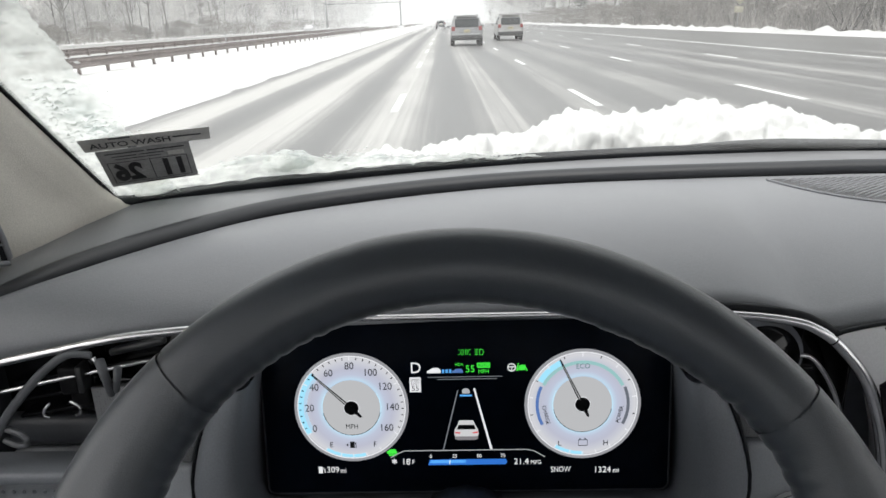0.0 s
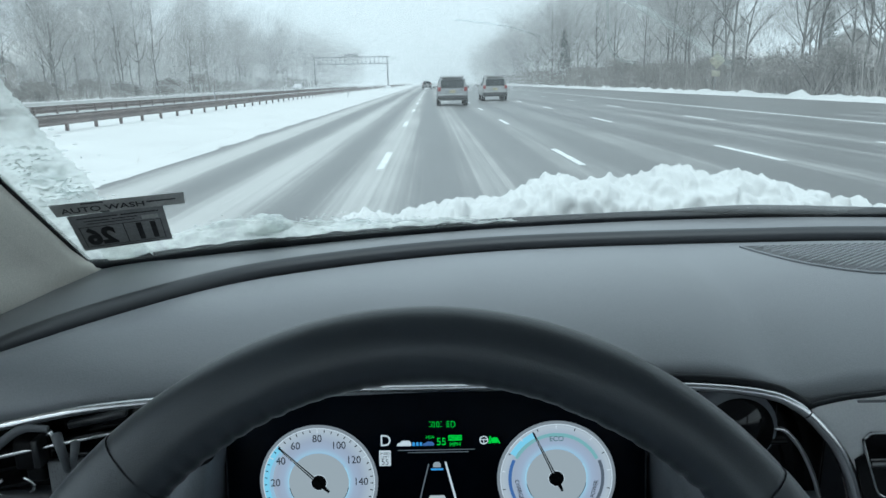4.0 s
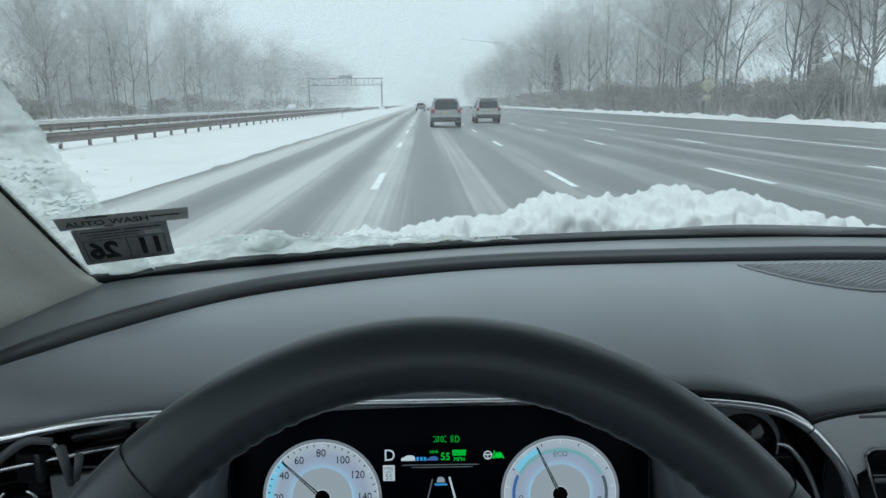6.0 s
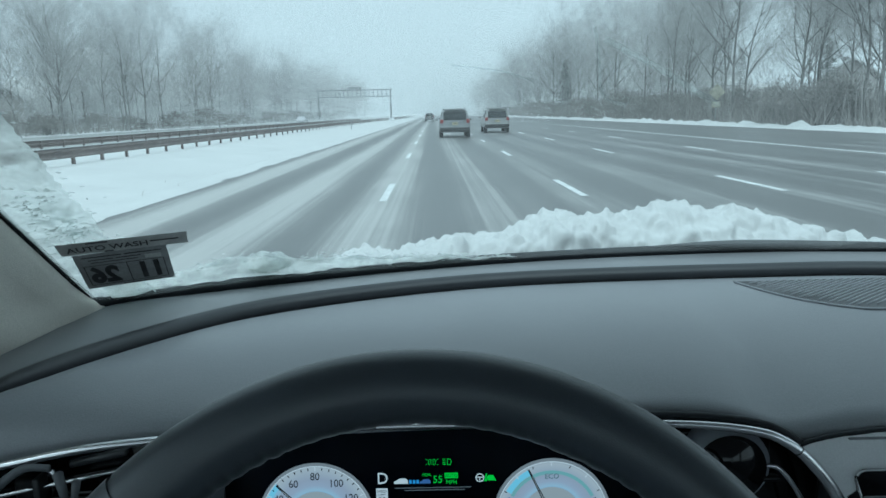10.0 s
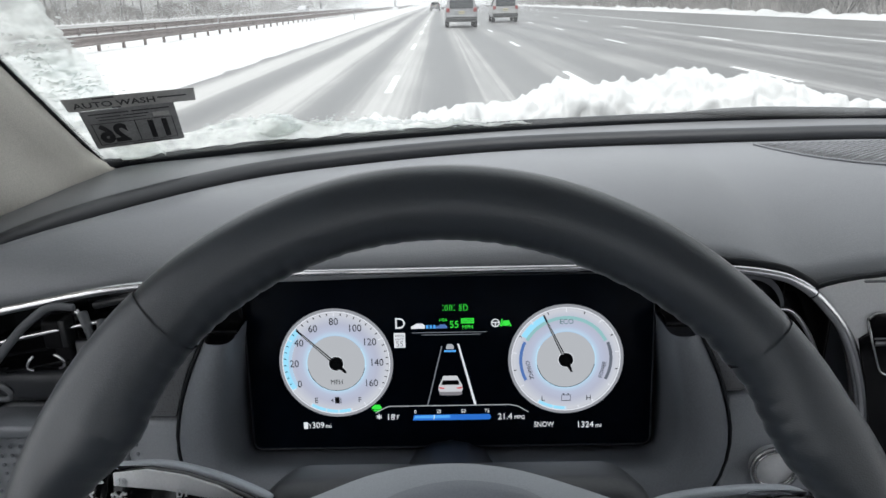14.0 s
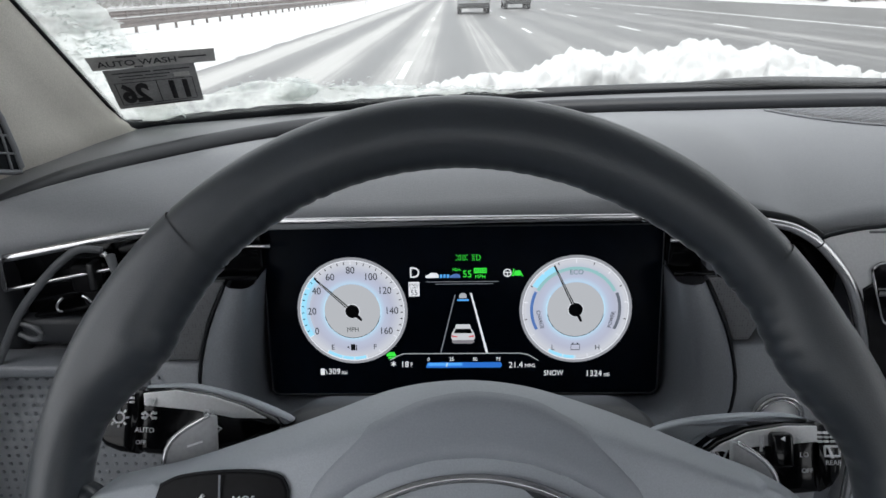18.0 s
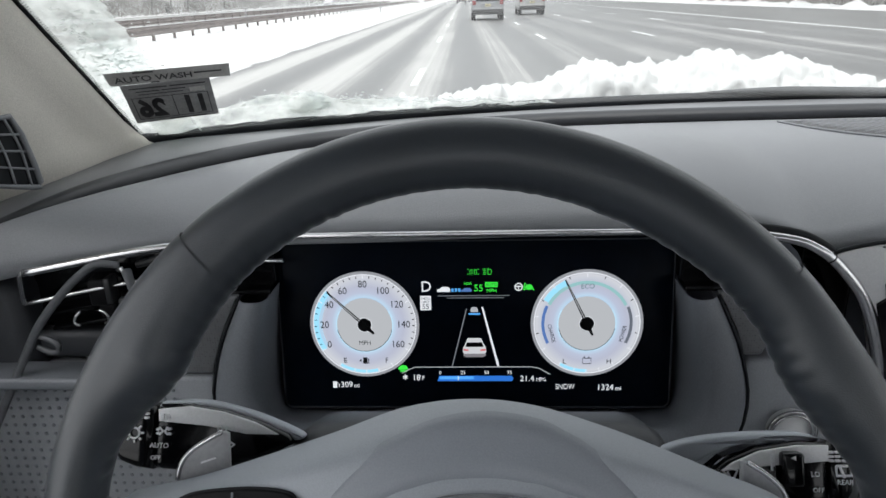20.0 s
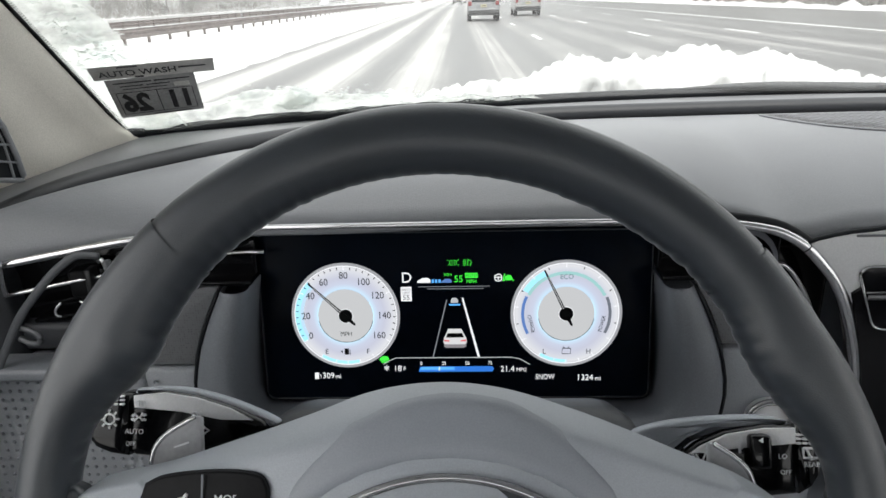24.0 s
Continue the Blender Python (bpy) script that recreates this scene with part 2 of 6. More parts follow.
SNOW = material("snow", (0.56, 0.565, 0.562), 0.75, grain=0.06, scale=140, bump=0.5, stain=0.05, stain_scale=9)
SNOWFIELD = material("roadside snow", (0.55, 0.552, 0.548), 0.8, grain=0.05, scale=7, bump=0.4, stain=0.06, stain_scale=0.5)
BLADE = material("wiper rubber", (0.018, 0.019, 0.02), 0.5, grain=0.2, scale=200)
WHITE_PRINT = material("white print", (0.75, 0.76, 0.78), 0.5, grain=0.05, scale=900)


def glass(name, rough=0.0, tint=(0.96, 0.985, 0.98), dirt=0.0):
    """Thin clear pane: clear through, with a faint sheen that grows with the angle."""
    m = bpy.data.materials.new(name)
    m.use_nodes = True
    nt = m.node_tree
    nt.nodes.remove(nt.nodes["Principled BSDF"])
    out = nt.nodes["Material Output"]
    t, g, x, f, p, a = (nt.nodes.new("ShaderNode" + k) for k in ("BsdfTransparent", "BsdfGlossy", "MixShader", "LayerWeight", "Math", "Math"))
    t.inputs["Color"].default_value = (*tint, 1)
    g.inputs["Roughness"].default_value = rough
    f.inputs["Blend"].default_value = 0.5
    p.operation, a.operation, a.use_clamp = "POWER", "MULTIPLY_ADD", True
    p.inputs[1].default_value = 4.0
    a.inputs[1].default_value, a.inputs[2].default_value = 0.30, 0.012
    nt.links.new(f.outputs["Facing"], p.inputs[0])
    nt.links.new(p.outputs[0], a.inputs[0])
    nt.links.new(a.outputs[0], x.inputs["Fac"])
    nt.links.new(t.outputs["BSDF"], x.inputs[1])
    nt.links.new(g.outputs["BSDF"], x.inputs[2])
    film, veil = nt.nodes.new("ShaderNodeBsdfTranslucent"), nt.nodes.new("ShaderNodeMixShader")
    film.inputs["Color"].default_value = (0.9, 0.92, 0.92, 1)
    veil.inputs["Fac"].default_value = dirt
    nt.links.new(x.outputs["Shader"], veil.inputs[1])
    nt.links.new(film.outputs["BSDF"], veil.inputs[2])
    nt.links.new(veil.outputs["Shader"], out.inputs["Surface"])
    return m


FRAMELINE = material("display frame line", (0.035, 0.037, 0.042), 0.4, grain=0.1, scale=300)
SCREEN = material("display glass", (0.002, 0.004, 0.008), 0.25, grain=0.2, scale=60, spec=0.03)
GLASS = glass("windscreen glass", tint=(0.735, 0.757, 0.753), dirt=0.06)
ADDED_PANE = glass("added roof pane")

# ---- the car: dashboard ----
def y_glass(x):
    return 1.03 - 0.37 * (x - 0.37) ** 2


def on_glass(x, s, out=0.0):
    """A point of the windscreen, s metres up its slope, out metres off its outer face."""
    return Vector((x, y_glass(x) - 0.762 * s + 0.648 * out, 1.30 + 0.648 * s + 0.762 * out))


def resample(pts, n):
    p = smooth_path(pts, 12)
    acc = [0.0]
    for a, b in zip(p, p[1:]):
        acc.append(acc[-1] + (b - a).length)
    out, j = [], 0
    for i in range(n):
        d = acc[-1] * i / (n - 1)
        while j < len(acc) - 2 and acc[j + 1] < d:
            j += 1
        f = (d - acc[j]) / max(1e-9, acc[j + 1] - acc[j])
        out.append(p[j].lerp(p[j + 1], f))
    return out


RIDGE = [(-0.392, 0.545, 1.262), (-0.345, 0.588, 1.283), (-0.301, 0.634, 1.297), (-0.251, 0.704, 1.301), (-0.182, 0.786, 1.301), (-0.083, 0.842, 1.301),
         (0.034, 0.882, 1.301), (0.159, 0.900, 1.301), (0.35, 0.907, 1.301), (0.514, 0.900, 1.301), (0.80, 0.840, 1.300), (1.10, 0.66, 1.29)]
FRONT = [(-0.385, 0.535, 1.257), (-0.345, 0.560, 1.2655), (-0.310, 0.565, 1.2710), (-0.232, 0.572, 1.2812), (-0.174, 0.578, 1.2842), (-0.09, 0.585, 1.283),
         (0.03, 0.588, 1.285), (0.12, 0.585, 1.2870), (0.18, 0.580, 1.2868), (0.205, 0.579, 1.2812), (0.225, 0.578, 1.2735), (0.240, 0.577, 1.2675), (0.252, 0.576, 1.2685), (0.272, 0.576, 1.2730), (0.32, 0.576, 1.2775), (0.60, 0.578, 1.284), (1.10, 0.58, 1.270)]
BASE = [(-0.43, 0.575, 1.268), (-0.41, 0.66, 1.283), (-0.372, 0.76, 1.294), (-0.342, 0.842, 1.299), (-0.262, 0.880, 1.300), (-0.155, 0.925, 1.300),
        (-0.03, 0.970, 1.300), (0.11, 1.004, 1.300), (0.30, 1.028, 1.300), (0.50, 1.026, 1.300), (0.82, 0.955, 1.300), (1.10, 0.80, 1.295)]

dashboard = thing("dashboard", "dark grey soft-touch dashboard with a rolled edge, painted dark as shade, under the windscreen", "dashboard", pose(0.36, 0.7, 1.25), kind="structure")
inv = dashboard.matrix_world.inverted()


def dpart(name, bm, mat, label="", parent=None, smooth=True):
    bmesh.ops.transform(bm, matrix=inv, verts=bm.verts)
    return part(name, bm, mat, parent or dashboard, label, smooth)


R, F, G = smooth_path(RIDGE, 8), smooth_path(FRONT, 8), smooth_path(BASE, 8)


def stations(path, xs, blur):
    """A line of the dashboard at given x, its steps eased out."""
    px = [p.x for p in path]
    out = []
    for x in xs:
        q = np.linspace(x - blur, x + blur, 9)
        out.append(Vector((x, float(np.mean(np.interp(q, px, [p.y for p in path]))), float(np.mean(np.interp(q, px, [p.z for p in path]))))))
    return out


XS = [-0.392 + 1.492 * k / 150 for k in range(151)]
PR, PF = stations(R, XS, 0.006), stations(F, XS, 0.008)
rows = []
for k in range(17):
    s = k / 16
    row = []
    for r, f in zip(PR, PF):
        p = r.lerp(f, s)
        drop = 0.010 - 0.007 * min(1, max(0, (f.x - 0.15) / 0.07))
        p.z += 0.018 * math.sin(math.pi * s ** 1.35) - (drop * ((s - 0.85) / 0.15) ** 2 if s > 0.85 else 0) - 0.004 * math.exp(-(s / 0.05) ** 2)
        row.append(p)
    rows.append(row)
for dy, dz in ((0.006, 0.003), (0.030, 0.004)):
    rows.append([Vector((p.x, p.y + dy, p.z - dz)) for p in rows[16]])
pad_points = [p.copy() for row in rows[:17] for p in row]
dpart("dash_pad", sheet(bmesh.new(), rows), DASH)
rows = []
for k in range(9):
    s = k / 8
    rows.append([g.lerp(r, s) + Vector((0, 0, 0.003 * math.sin(math.pi * s))) for g, r in zip(G, R)])
dpart("defroster_strip", sheet(bmesh.new(), rows), STRIP, "smooth black strip below the windscreen")
# roll coloured dark for the shade on its near side
dpart("shaded_roll", tube(bmesh.new(), [r + Vector((0, 0.008, 0.002)) for r in R], 0.0120, 12, 0.70), ROLL_SHADE)
dpart("glass_seal", tube(bmesh.new(), [g + Vector((0, 0.002, 0.004)) for g in G[16:]], 0.0085, 8, 0.9), BEAD)

# tweeter and speaker grille on the pad
bm = bmesh.new()
mesh_rows = []
grille = [(0.318, 0.868), (0.330, 0.812), (0.345, 0.775), (0.372, 0.745), (0.408, 0.735), (0.56, 0.735), (0.60, 0.75), (0.61, 0.868)]


def pad_z(x, y):
    """Height of the pad, from its nearest points."""
    near = sorted(((p.x - x) ** 2 + (p.y - y) ** 2 + 1e-9, p.z) for p in pad_points)[:4]
    return sum(z / d for d, z in near) / sum(1 / d for d, z in near)


g3 = smooth_path([(x, y, 0) for x, y in grille], 6)
for k in range(15):
    y = 0.868 - 0.133 * k / 14
    left = float(np.interp(y, [0.735, 0.745, 0.775, 0.812, 0.868], [0.408, 0.372, 0.345, 0.330, 0.318]))
    mesh_rows.append([(left + (0.61 - left) * j / 18, y, pad_z(left + (0.61 - left) * j / 18, y) + 0.0012) for j in range(19)])
sheet(bm, mesh_rows)
speaker = dpart("speaker_grille", bm, SPEAKER, "dark speaker mesh")
for k in range(50):
    x0 = 0.180 + 0.0085 * k
    line = []
    for j in range(12):
        y = 0.738 + 0.128 * j / 11
        x = x0 + (y - 0.738) * 1.2
        if float(np.interp(y, [0.735, 0.745, 0.775, 0.812, 0.868], [0.408, 0.372, 0.345, 0.330, 0.318])) + 0.003 < x < 0.60:
            line.append((x, y, pad_z(x, y) + 0.0013))
    if len(line) > 1:
        dpart("grille_rib", tube(bmesh.new(), line, 0.0011, 5), DASH)
dpart("grille_rim", tube(bmesh.new(), [(p.x, p.y, pad_z(p.x, p.y) + 0.001) for p in g3[:30]], 0.0012, 6), DASH)

# fascia behind everything
bm = bmesh.new()
box(bm, (0.36, 0.655, 1.02), (1.52, 0.05, 0.46), 0.006)
dpart("fascia_back", bm, BASIN)

# silver lines
dpart("trim_line", tube(bmesh.new(), smooth_path([(-0.3145, 0.554, 1.2635), (-0.27, 0.560, 1.2703), (-0.225, 0.566, 1.2763), (-0.174, 0.572, 1.2785), (-0.15, 0.575, 1.2770)], 6), 0.0030, 8, 1.0), CHROME, "thin satin silver trim line")
RING = [(0.125, 0.582, 1.2778), (0.162, 0.577, 1.2800), (0.196, 0.575, 1.2780), (0.2204, 0.574, 1.2738), (0.2324, 0.5735, 1.2688), (0.2440, 0.573, 1.2612), (0.2539, 0.5725, 1.2513), (0.2655, 0.572, 1.2372), (0.2737, 0.5715, 1.2221), (0.2804, 0.571, 1.2044), (0.2868, 0.570, 1.1818), (0.292, 0.569, 1.150), (0.294, 0.567, 1.10), (0.294, 0.565, 1.05)]
dpart("trim_ring", tube(bmesh.new(), smooth_path(RING, 10), lambda t: 0.0026 + 0.0014 * min(1, 2.2 * t), 10, 1.0), CHROME, "curved satin silver trim")
dpart("trim_joint", tube(bmesh.new(), [(0.2440, 0.573, 1.2612), (0.2447, 0.573, 1.2605)], 0.0039, 10), BEAD)
ring_line = smooth_path(RING, 6)
outward = [Vector((-(b.z - a.z), 0, b.x - a.x)).normalized() for a, b in zip(ring_line, ring_line[1:])]
dpart("ring_shadow_gap", tube(bmesh.new(), [p + n * 0.0042 + Vector((0, 0.004, 0)) for p, n in zip(ring_line, outward)], 0.0030, 8), BEAD)
dpart("trim_line", tube(bmesh.new(), smooth_path([(0.222, 0.58, 1.247), (0.236, 0.58, 1.244), (0.252, 0.58, 1.222), (0.264, 0.58, 1.190), (0.270, 0.58, 1.15)], 6), 0.0018, 6), CHROME)
dpart("trim_line", tube(bmesh.new(), smooth_path([(-0.3273, 0.565, 1.2352), (-0.26, 0.575, 1.2456), (-0.173, 0.589, 1.2562), (-0.140, 0.590, 1.2575)], 6), 0.0017, 6), CHROME)
dpart("trim_line", tube(bmesh.new(), [(0.1485, 0.59, 1.2585), (0.176, 0.588, 1.2575)], 0.0017, 6), CHROME)

dpart("trim_line", tube(bmesh.new(), smooth_path([(-0.3145, 0.554, 1.2635), (-0.3175, 0.5545, 1.2615), (-0.3195, 0.556, 1.256), (-0.325, 0.562, 1.241), (-0.327, 0.565, 1.2355)], 6), 0.0020, 6), CHROME)
bm = bmesh.new()
box(bm, (-0.405, 0.606, 1.19), (0.13, 0.06, 0.115), 0.012)
dpart("dash_end", bm, LINER, "dark end of the dashboard at the door")
dpart("door_seal", tube(bmesh.new(), smooth_path([(-0.430, 0.500, 1.290), (-0.405, 0.515, 1.272), (-0.388, 0.530, 1.264), (-0.384, 0.535, 1.250), (-0.400, 0.535, 1.235), (-0.430, 0.530, 1.22)], 6), 0.0085, 10), BEAD, "thick black rubber door seal")
# glossy vents left and right of the display
bm = bmesh.new()
box(bm, (-0.2725, 0.612, 1.222), (0.145, 0.02, 0.100), 0.006)
dpart("air_vent", bm, GLOSS, "glossy black air vent")
bm = bmesh.new()
for z in (1.213, 1.226, 1.240):
    box(bm, (-0.265, 0.597, z), (0.13, 0.012, 0.0030), 0.001, Matrix.Translation((-0.265, 0.6, z)) @ Matrix.Rotation(radians(-10), 4, "Y") @ Matrix.Translation((0.265, -0.6, -z)))
dpart("slat", bm, GLOSS)
bm = bmesh.new()
box(bm, (0.2425, 0.614, 1.195), (0.075, 0.02, 0.12), 0.006)
dpart("air_vent", bm, GLOSS, "glossy black air vent")
# round knob of the vent holder
bm = bmesh.new()
rod(bm, (0.202, 0.600, 1.246), (0.202, 0.578, 1.246), 0.029, 0.028, 28)
bmesh.ops.bevel(bm, geom=[e for e in bm.edges if e.calc_length() < 0.02], offset=0.003, segments=2, affect="EDGES")
knob = dpart("vent_knob", bm, BASIN, "round dark grey knob in the vent")
bm = bmesh.new()
rod(bm, (0.202, 0.580, 1.246), (0.202, 0.5765, 1.246), 0.0245, 0.024, 28)
dpart("knob_face", bm, GLOSS)

# surround of the display: a basin with a rounded shoulder, open above
def cup(half, n=26):
    """U-shaped line from its left half, given as half width and height from the top down to the middle of the foot."""
    p = resample([(-w, 0, z) for w, z in half], n)
    return [(v.x, v.z) for v in p] + [(-v.x, v.z) for v in reversed(p[:-1])]


SEAM = cup([(0.1705, 1.234), (0.173, 1.229), (0.184, 1.2055), (0.191, 1.186), (0.1955, 1.167), (0.197, 1.150), (0.193, 1.127), (0.180, 1.105), (0.150, 1.091), (0.08, 1.087), (0.0, 1.087)])
SHOULDER = cup([(0.1505, 1.234), (0.1515, 1.228), (0.157, 1.207), (0.1625, 1.182), (0.1650, 1.165), (0.1640, 1.151), (0.1590, 1.139), (0.147, 1.1325), (0.120, 1.1310), (0.07, 1.1310), (0.0, 1.1310)])
WELL = cup([(0.1485, 1.234), (0.1490, 1.228), (0.1500, 1.207), (0.1510, 1.182), (0.1515, 1.160), (0.1515, 1.140), (0.1500, 1.127), (0.144, 1.1215), (0.120, 1.1205), (0.07, 1.1205), (0.0, 1.1205)])


def level(a, b, s, y):
    return [Vector((xa + (xb - xa) * s, y + 0.10 * (za + (zb - za) * s - 1.2), za + (zb - za) * s)) for (xa, za), (xb, zb) in zip(a, b)]


rows = [level(SEAM, SHOULDER, 0, 0.592), level(SEAM, SHOULDER, 0, 0.572), level(SEAM, SHOULDER, 0.05, 0.5675), level(SEAM, SHOULDER, 0.25, 0.5635), level(SEAM, SHOULDER, 0.5, 0.5620), level(SEAM, SHOULDER, 0.75, 0.5625),
        level(SEAM, SHOULDER, 0.92, 0.5655), level(SHOULDER, WELL, 0.02, 0.5705), level(SHOULDER, WELL, 0.25, 0.583), level(SHOULDER, WELL, 0.6, 0.604), level(SHOULDER, WELL, 1.0, 0.636), level(SHOULDER, WELL, 1.0, 0.650)]
surround = dpart("display_surround", sheet(bmesh.new(), rows[:11]), BASIN, "dark grey basin-like surround of the display")
# deepest strip of the basin wall, its shade painted in with black
dpart("shaded_well_strip", sheet(bmesh.new(), rows[10:]), LINER, "inner wall behind the display, painted black for its shade")
dpart("surround_seam", tube(bmesh.new(), [p + Vector((0.0012 * (1 if p.x > 0 else -1), -0.0015, 0)) for p in rows[1]], 0.0013, 6), BEAD)
for x, w in ((-0.205, 0.112), (0.194, 0.088)):
    bm = bmesh.new()
    box(bm, (x, 0.606, 1.2510), (w, 0.02, 0.031), 0.003)
    box(bm, (x, 0.5905, 1.2365), (w, 0.023, 0.004), 0.0015)
    dpart("gloss_wing", bm, GLOSS, "glossy black strip and ledge beside the display")

# panels beside the column
for x0, x1, z0, z1 in ((-0.42, -0.2405, 0.96, 1.172), (-0.2395, -0.1985, 0.96, 1.1695), (0.1955, 0.275, 0.94, 1.1835)):
    bm = bmesh.new()
    box(bm, ((x0 + x1) / 2, 0.592, (z0 + z1) / 2), (x1 - x0, 0.04, z1 - z0), 0.003)
    dpart("knee_panel", bm, LEATHER_GREY, "grey grained plastic panel")
for o in ([(-0.262, 1.234), (-0.262, 1.1725), (-0.1995, 1.1725), (-0.1945, 1.187), (-0.1875, 1.206), (-0.1755, 1.230), (-0.172, 1.236)], [(0.172, 1.236), (0.1755, 1.230), (0.1875, 1.206), (0.1945, 1.1865), (0.2065, 1.1865), (0.215, 1.205), (0.212, 1.234)]):
    bm = bmesh.new()
    plate(bm, o, 0, 0.006, 0.001)
    bmesh.ops.transform(bm, matrix=Matrix.Translation((0, 0.580, 0)) @ Matrix.Rotation(radians(90), 4, "X"), verts=bm.verts)
    dpart("mesh_strip", bm, MESH, "dark woven mesh strip")
bm = bmesh.new()
box(bm, (-0.300, 0.607, 1.188), (0.105, 0.034, 0.024), 0.006, segs=3)
dpart("vent_ledge", bm, LINER, "dark slate ledge below the air vent")
bm = bmesh.new()
box(bm, (-0.355, 0.565, 1.176), (0.16, 0.03, 0.010), 0.003)
dpart("tray_lip", bm, BASIN)
bm = bmesh.new()
for i in range(24):
    for j in range(18):
        x, z = -0.41 + i * 0.0078, 1.160 - j * 0.0078
        bmesh.ops.create_uvsphere(bm, u_segments=6, v_segments=4, radius=0.0017, matrix=Matrix.Translation((x, 0.5695, z)) @ Matrix.Diagonal((1, 0.5, 1, 1)))
dpart("dimple", bm, BASIN, "rows of small round dimples")["kind"] = "stuff"
# start button
bm = bmesh.new()
rod(bm, (0.2325, 0.578, 1.1265), (0.2325, 0.566, 1.1275), 0.0165, 0.016, 36)
button = dpart("start_button", bm, CONSOLE, "round grey push button with silver rings")
for r, w in ((0.0180, 0.0016), (0.0150, 0.0011)):
    bm = bmesh.new()
    ring(bm, r - w, r, 0, 0.0022, 40, m=None)
    bmesh.ops.transform(bm, matrix=Matrix.Translation((0.2325, 0.5655, 1.1275)) @ Matrix.Rotation(radians(90), 4, "X"), verts=bm.verts)
    dpart("button_ring", bm, CHROME, parent=None)

# centre console right of the ring
bm = bmesh.new()
out = [(0.2462, 1.2629), (0.252, 1.2655), (0.2629, 1.2682), (0.2739, 1.2701), (0.2849, 1.2711), (0.2951, 1.2725), (0.45, 1.279), (0.70, 1.285), (0.70, 1.02), (0.298, 1.02), (0.298, 1.10), (0.296, 1.150), (0.2905, 1.1828), (0.2840, 1.2057), (0.2772, 1.2236), (0.2687, 1.2393), (0.2565, 1.2540)]
plate(bm, out, 0, 0.02, 0.0008)
bmesh.ops.transform(bm, matrix=Matrix.Translation((0, 0.593, 0)) @ Matrix.Rotation(radians(90), 4, "X"), verts=bm.verts)
console = dpart("console_panel", bm, CONSOLE, "pale grey centre console panel")
bm = bmesh.new()
box(bm, (0.3515, 0.5735, 1.2690), (0.15, 0.004, 0.0016), 0.0006)
dpart("console_slot", bm, STRIP)
dpart("console_seam", tube(bmesh.new(), [(x, 0.5745, z + 0.0012) for x, z in out[:7]], 0.0016, 6), BEAD)
bm = bmesh.new()
plate(bm, [(0.283, 1.2415), (0.288, 1.2466), (0.5, 1.2470), (0.5, 1.10), (0.302, 1.10), (0.2925, 1.170), (0.2895, 1.1914), (0.2795, 1.2268), (0.2852, 1.2310)], 0, 0.006, 0.001)
bmesh.ops.transform(bm, matrix=Matrix.Translation((0, 0.577, 0)) @ Matrix.Rotation(radians(90), 4, "X"), verts=bm.verts)
dpart("console_vent", bm, GLOSS, "glossy black console vent")
dpart("vent_outline", tube(bmesh.new(), [(0.50, 0.571, 1.2472), (0.2890, 0.571, 1.2468), (0.2855, 0.571, 1.2456), (0.2835, 0.571, 1.2432), (0.2830, 0.571, 1.2395), (0.2894, 0.571, 1.2223), (0.2957, 0.571, 1.2056), (0.2975, 0.571, 1.2020), (0.3005, 0.571, 1.1997), (0.3050, 0.571, 1.1986), (0.50, 0.571, 1.1980)], 0.0009, 6), CHROME)
for z, r in ((1.2272, 0.0009), (1.2238, 0.0022)):
    dpart("vent_slat", tube(bmesh.new(), [(0.2892 + (1.2275 - z) * 0.4, 0.5715, z), (0.5, 0.5715, z)], r, 6), SATIN)

# ---- pillar, windscreen, cabin shell ----
rows = []
for k in range(25):
    z = 1.262 + 0.40 * k / 24
    sl = max((z - 1.30) / 0.648, 0.0)
    edge = on_glass(-0.351 + 0.014 * math.exp(-((z - 1.295) / 0.013) ** 2), max(sl, 0.002), -0.003)
    edge.z = z
    b = Vector((-0.43, 0.60 - 0.85 * (z - 1.29), z))
    row = []
    for j in range(17):
        t = j / 16
        p = edge.lerp(b, t)
        n = Vector((0.55, -0.55, 0.20)).normalized()
        row.append(p + n * (0.024 * math.sin(math.pi * t) ** 2 + 0.006 * math.sin(math.pi * min(1, t * 4)) * (t < 0.25)))
    rows.append(row)
pillar = only("windscreen_pillar", thick(sheet(bmesh.new(), rows), -0.012), PILLAR, "beige woven trim on the windscreen pillar", "pillar", kind="structure")

rows = []
for i in range(33):
    x = -0.355 + 1.46 * i / 32
    rows.append([on_glass(x, -0.02 + 0.60 * j / 12) for j in range(13)])
screen_glass = only("windscreen", sheet(bmesh.new(), rows), GLASS, "clear windscreen with smears and snow outside", "windscreen", kind="structure")
screen_glass.visible_shadow = False
# black dotted band round the glass
bm = bmesh.new()
for (xs, ss) in (([-0.357, -0.3487], None),):
    sheet(bm, [[on_glass(x, 0.6 * j / 20, 0.001) for x in xs] for j in range(21)])
sheet(bm, [[on_glass(-0.345 + 1.44 * i / 40, s, 0.001) for s in (-0.01, 0.005)] for i in range(41)])
for j in range(150):
    s = 0.004 + 0.0026 * j
    for x, d in ((-0.3478, 0.0010), (-0.3464, 0.0007)):
        bm.faces.new([bm.verts.new(on_glass(x + d * a, s + d * b + (0.0013 if d < 0.0009 else 0), 0.001)) for a, b in ((-1, 0), (0, -1), (1, 0), (0, 1))])
part("frit_band", bm, BEAD, screen_glass, "black band printed along the glass edge", False)

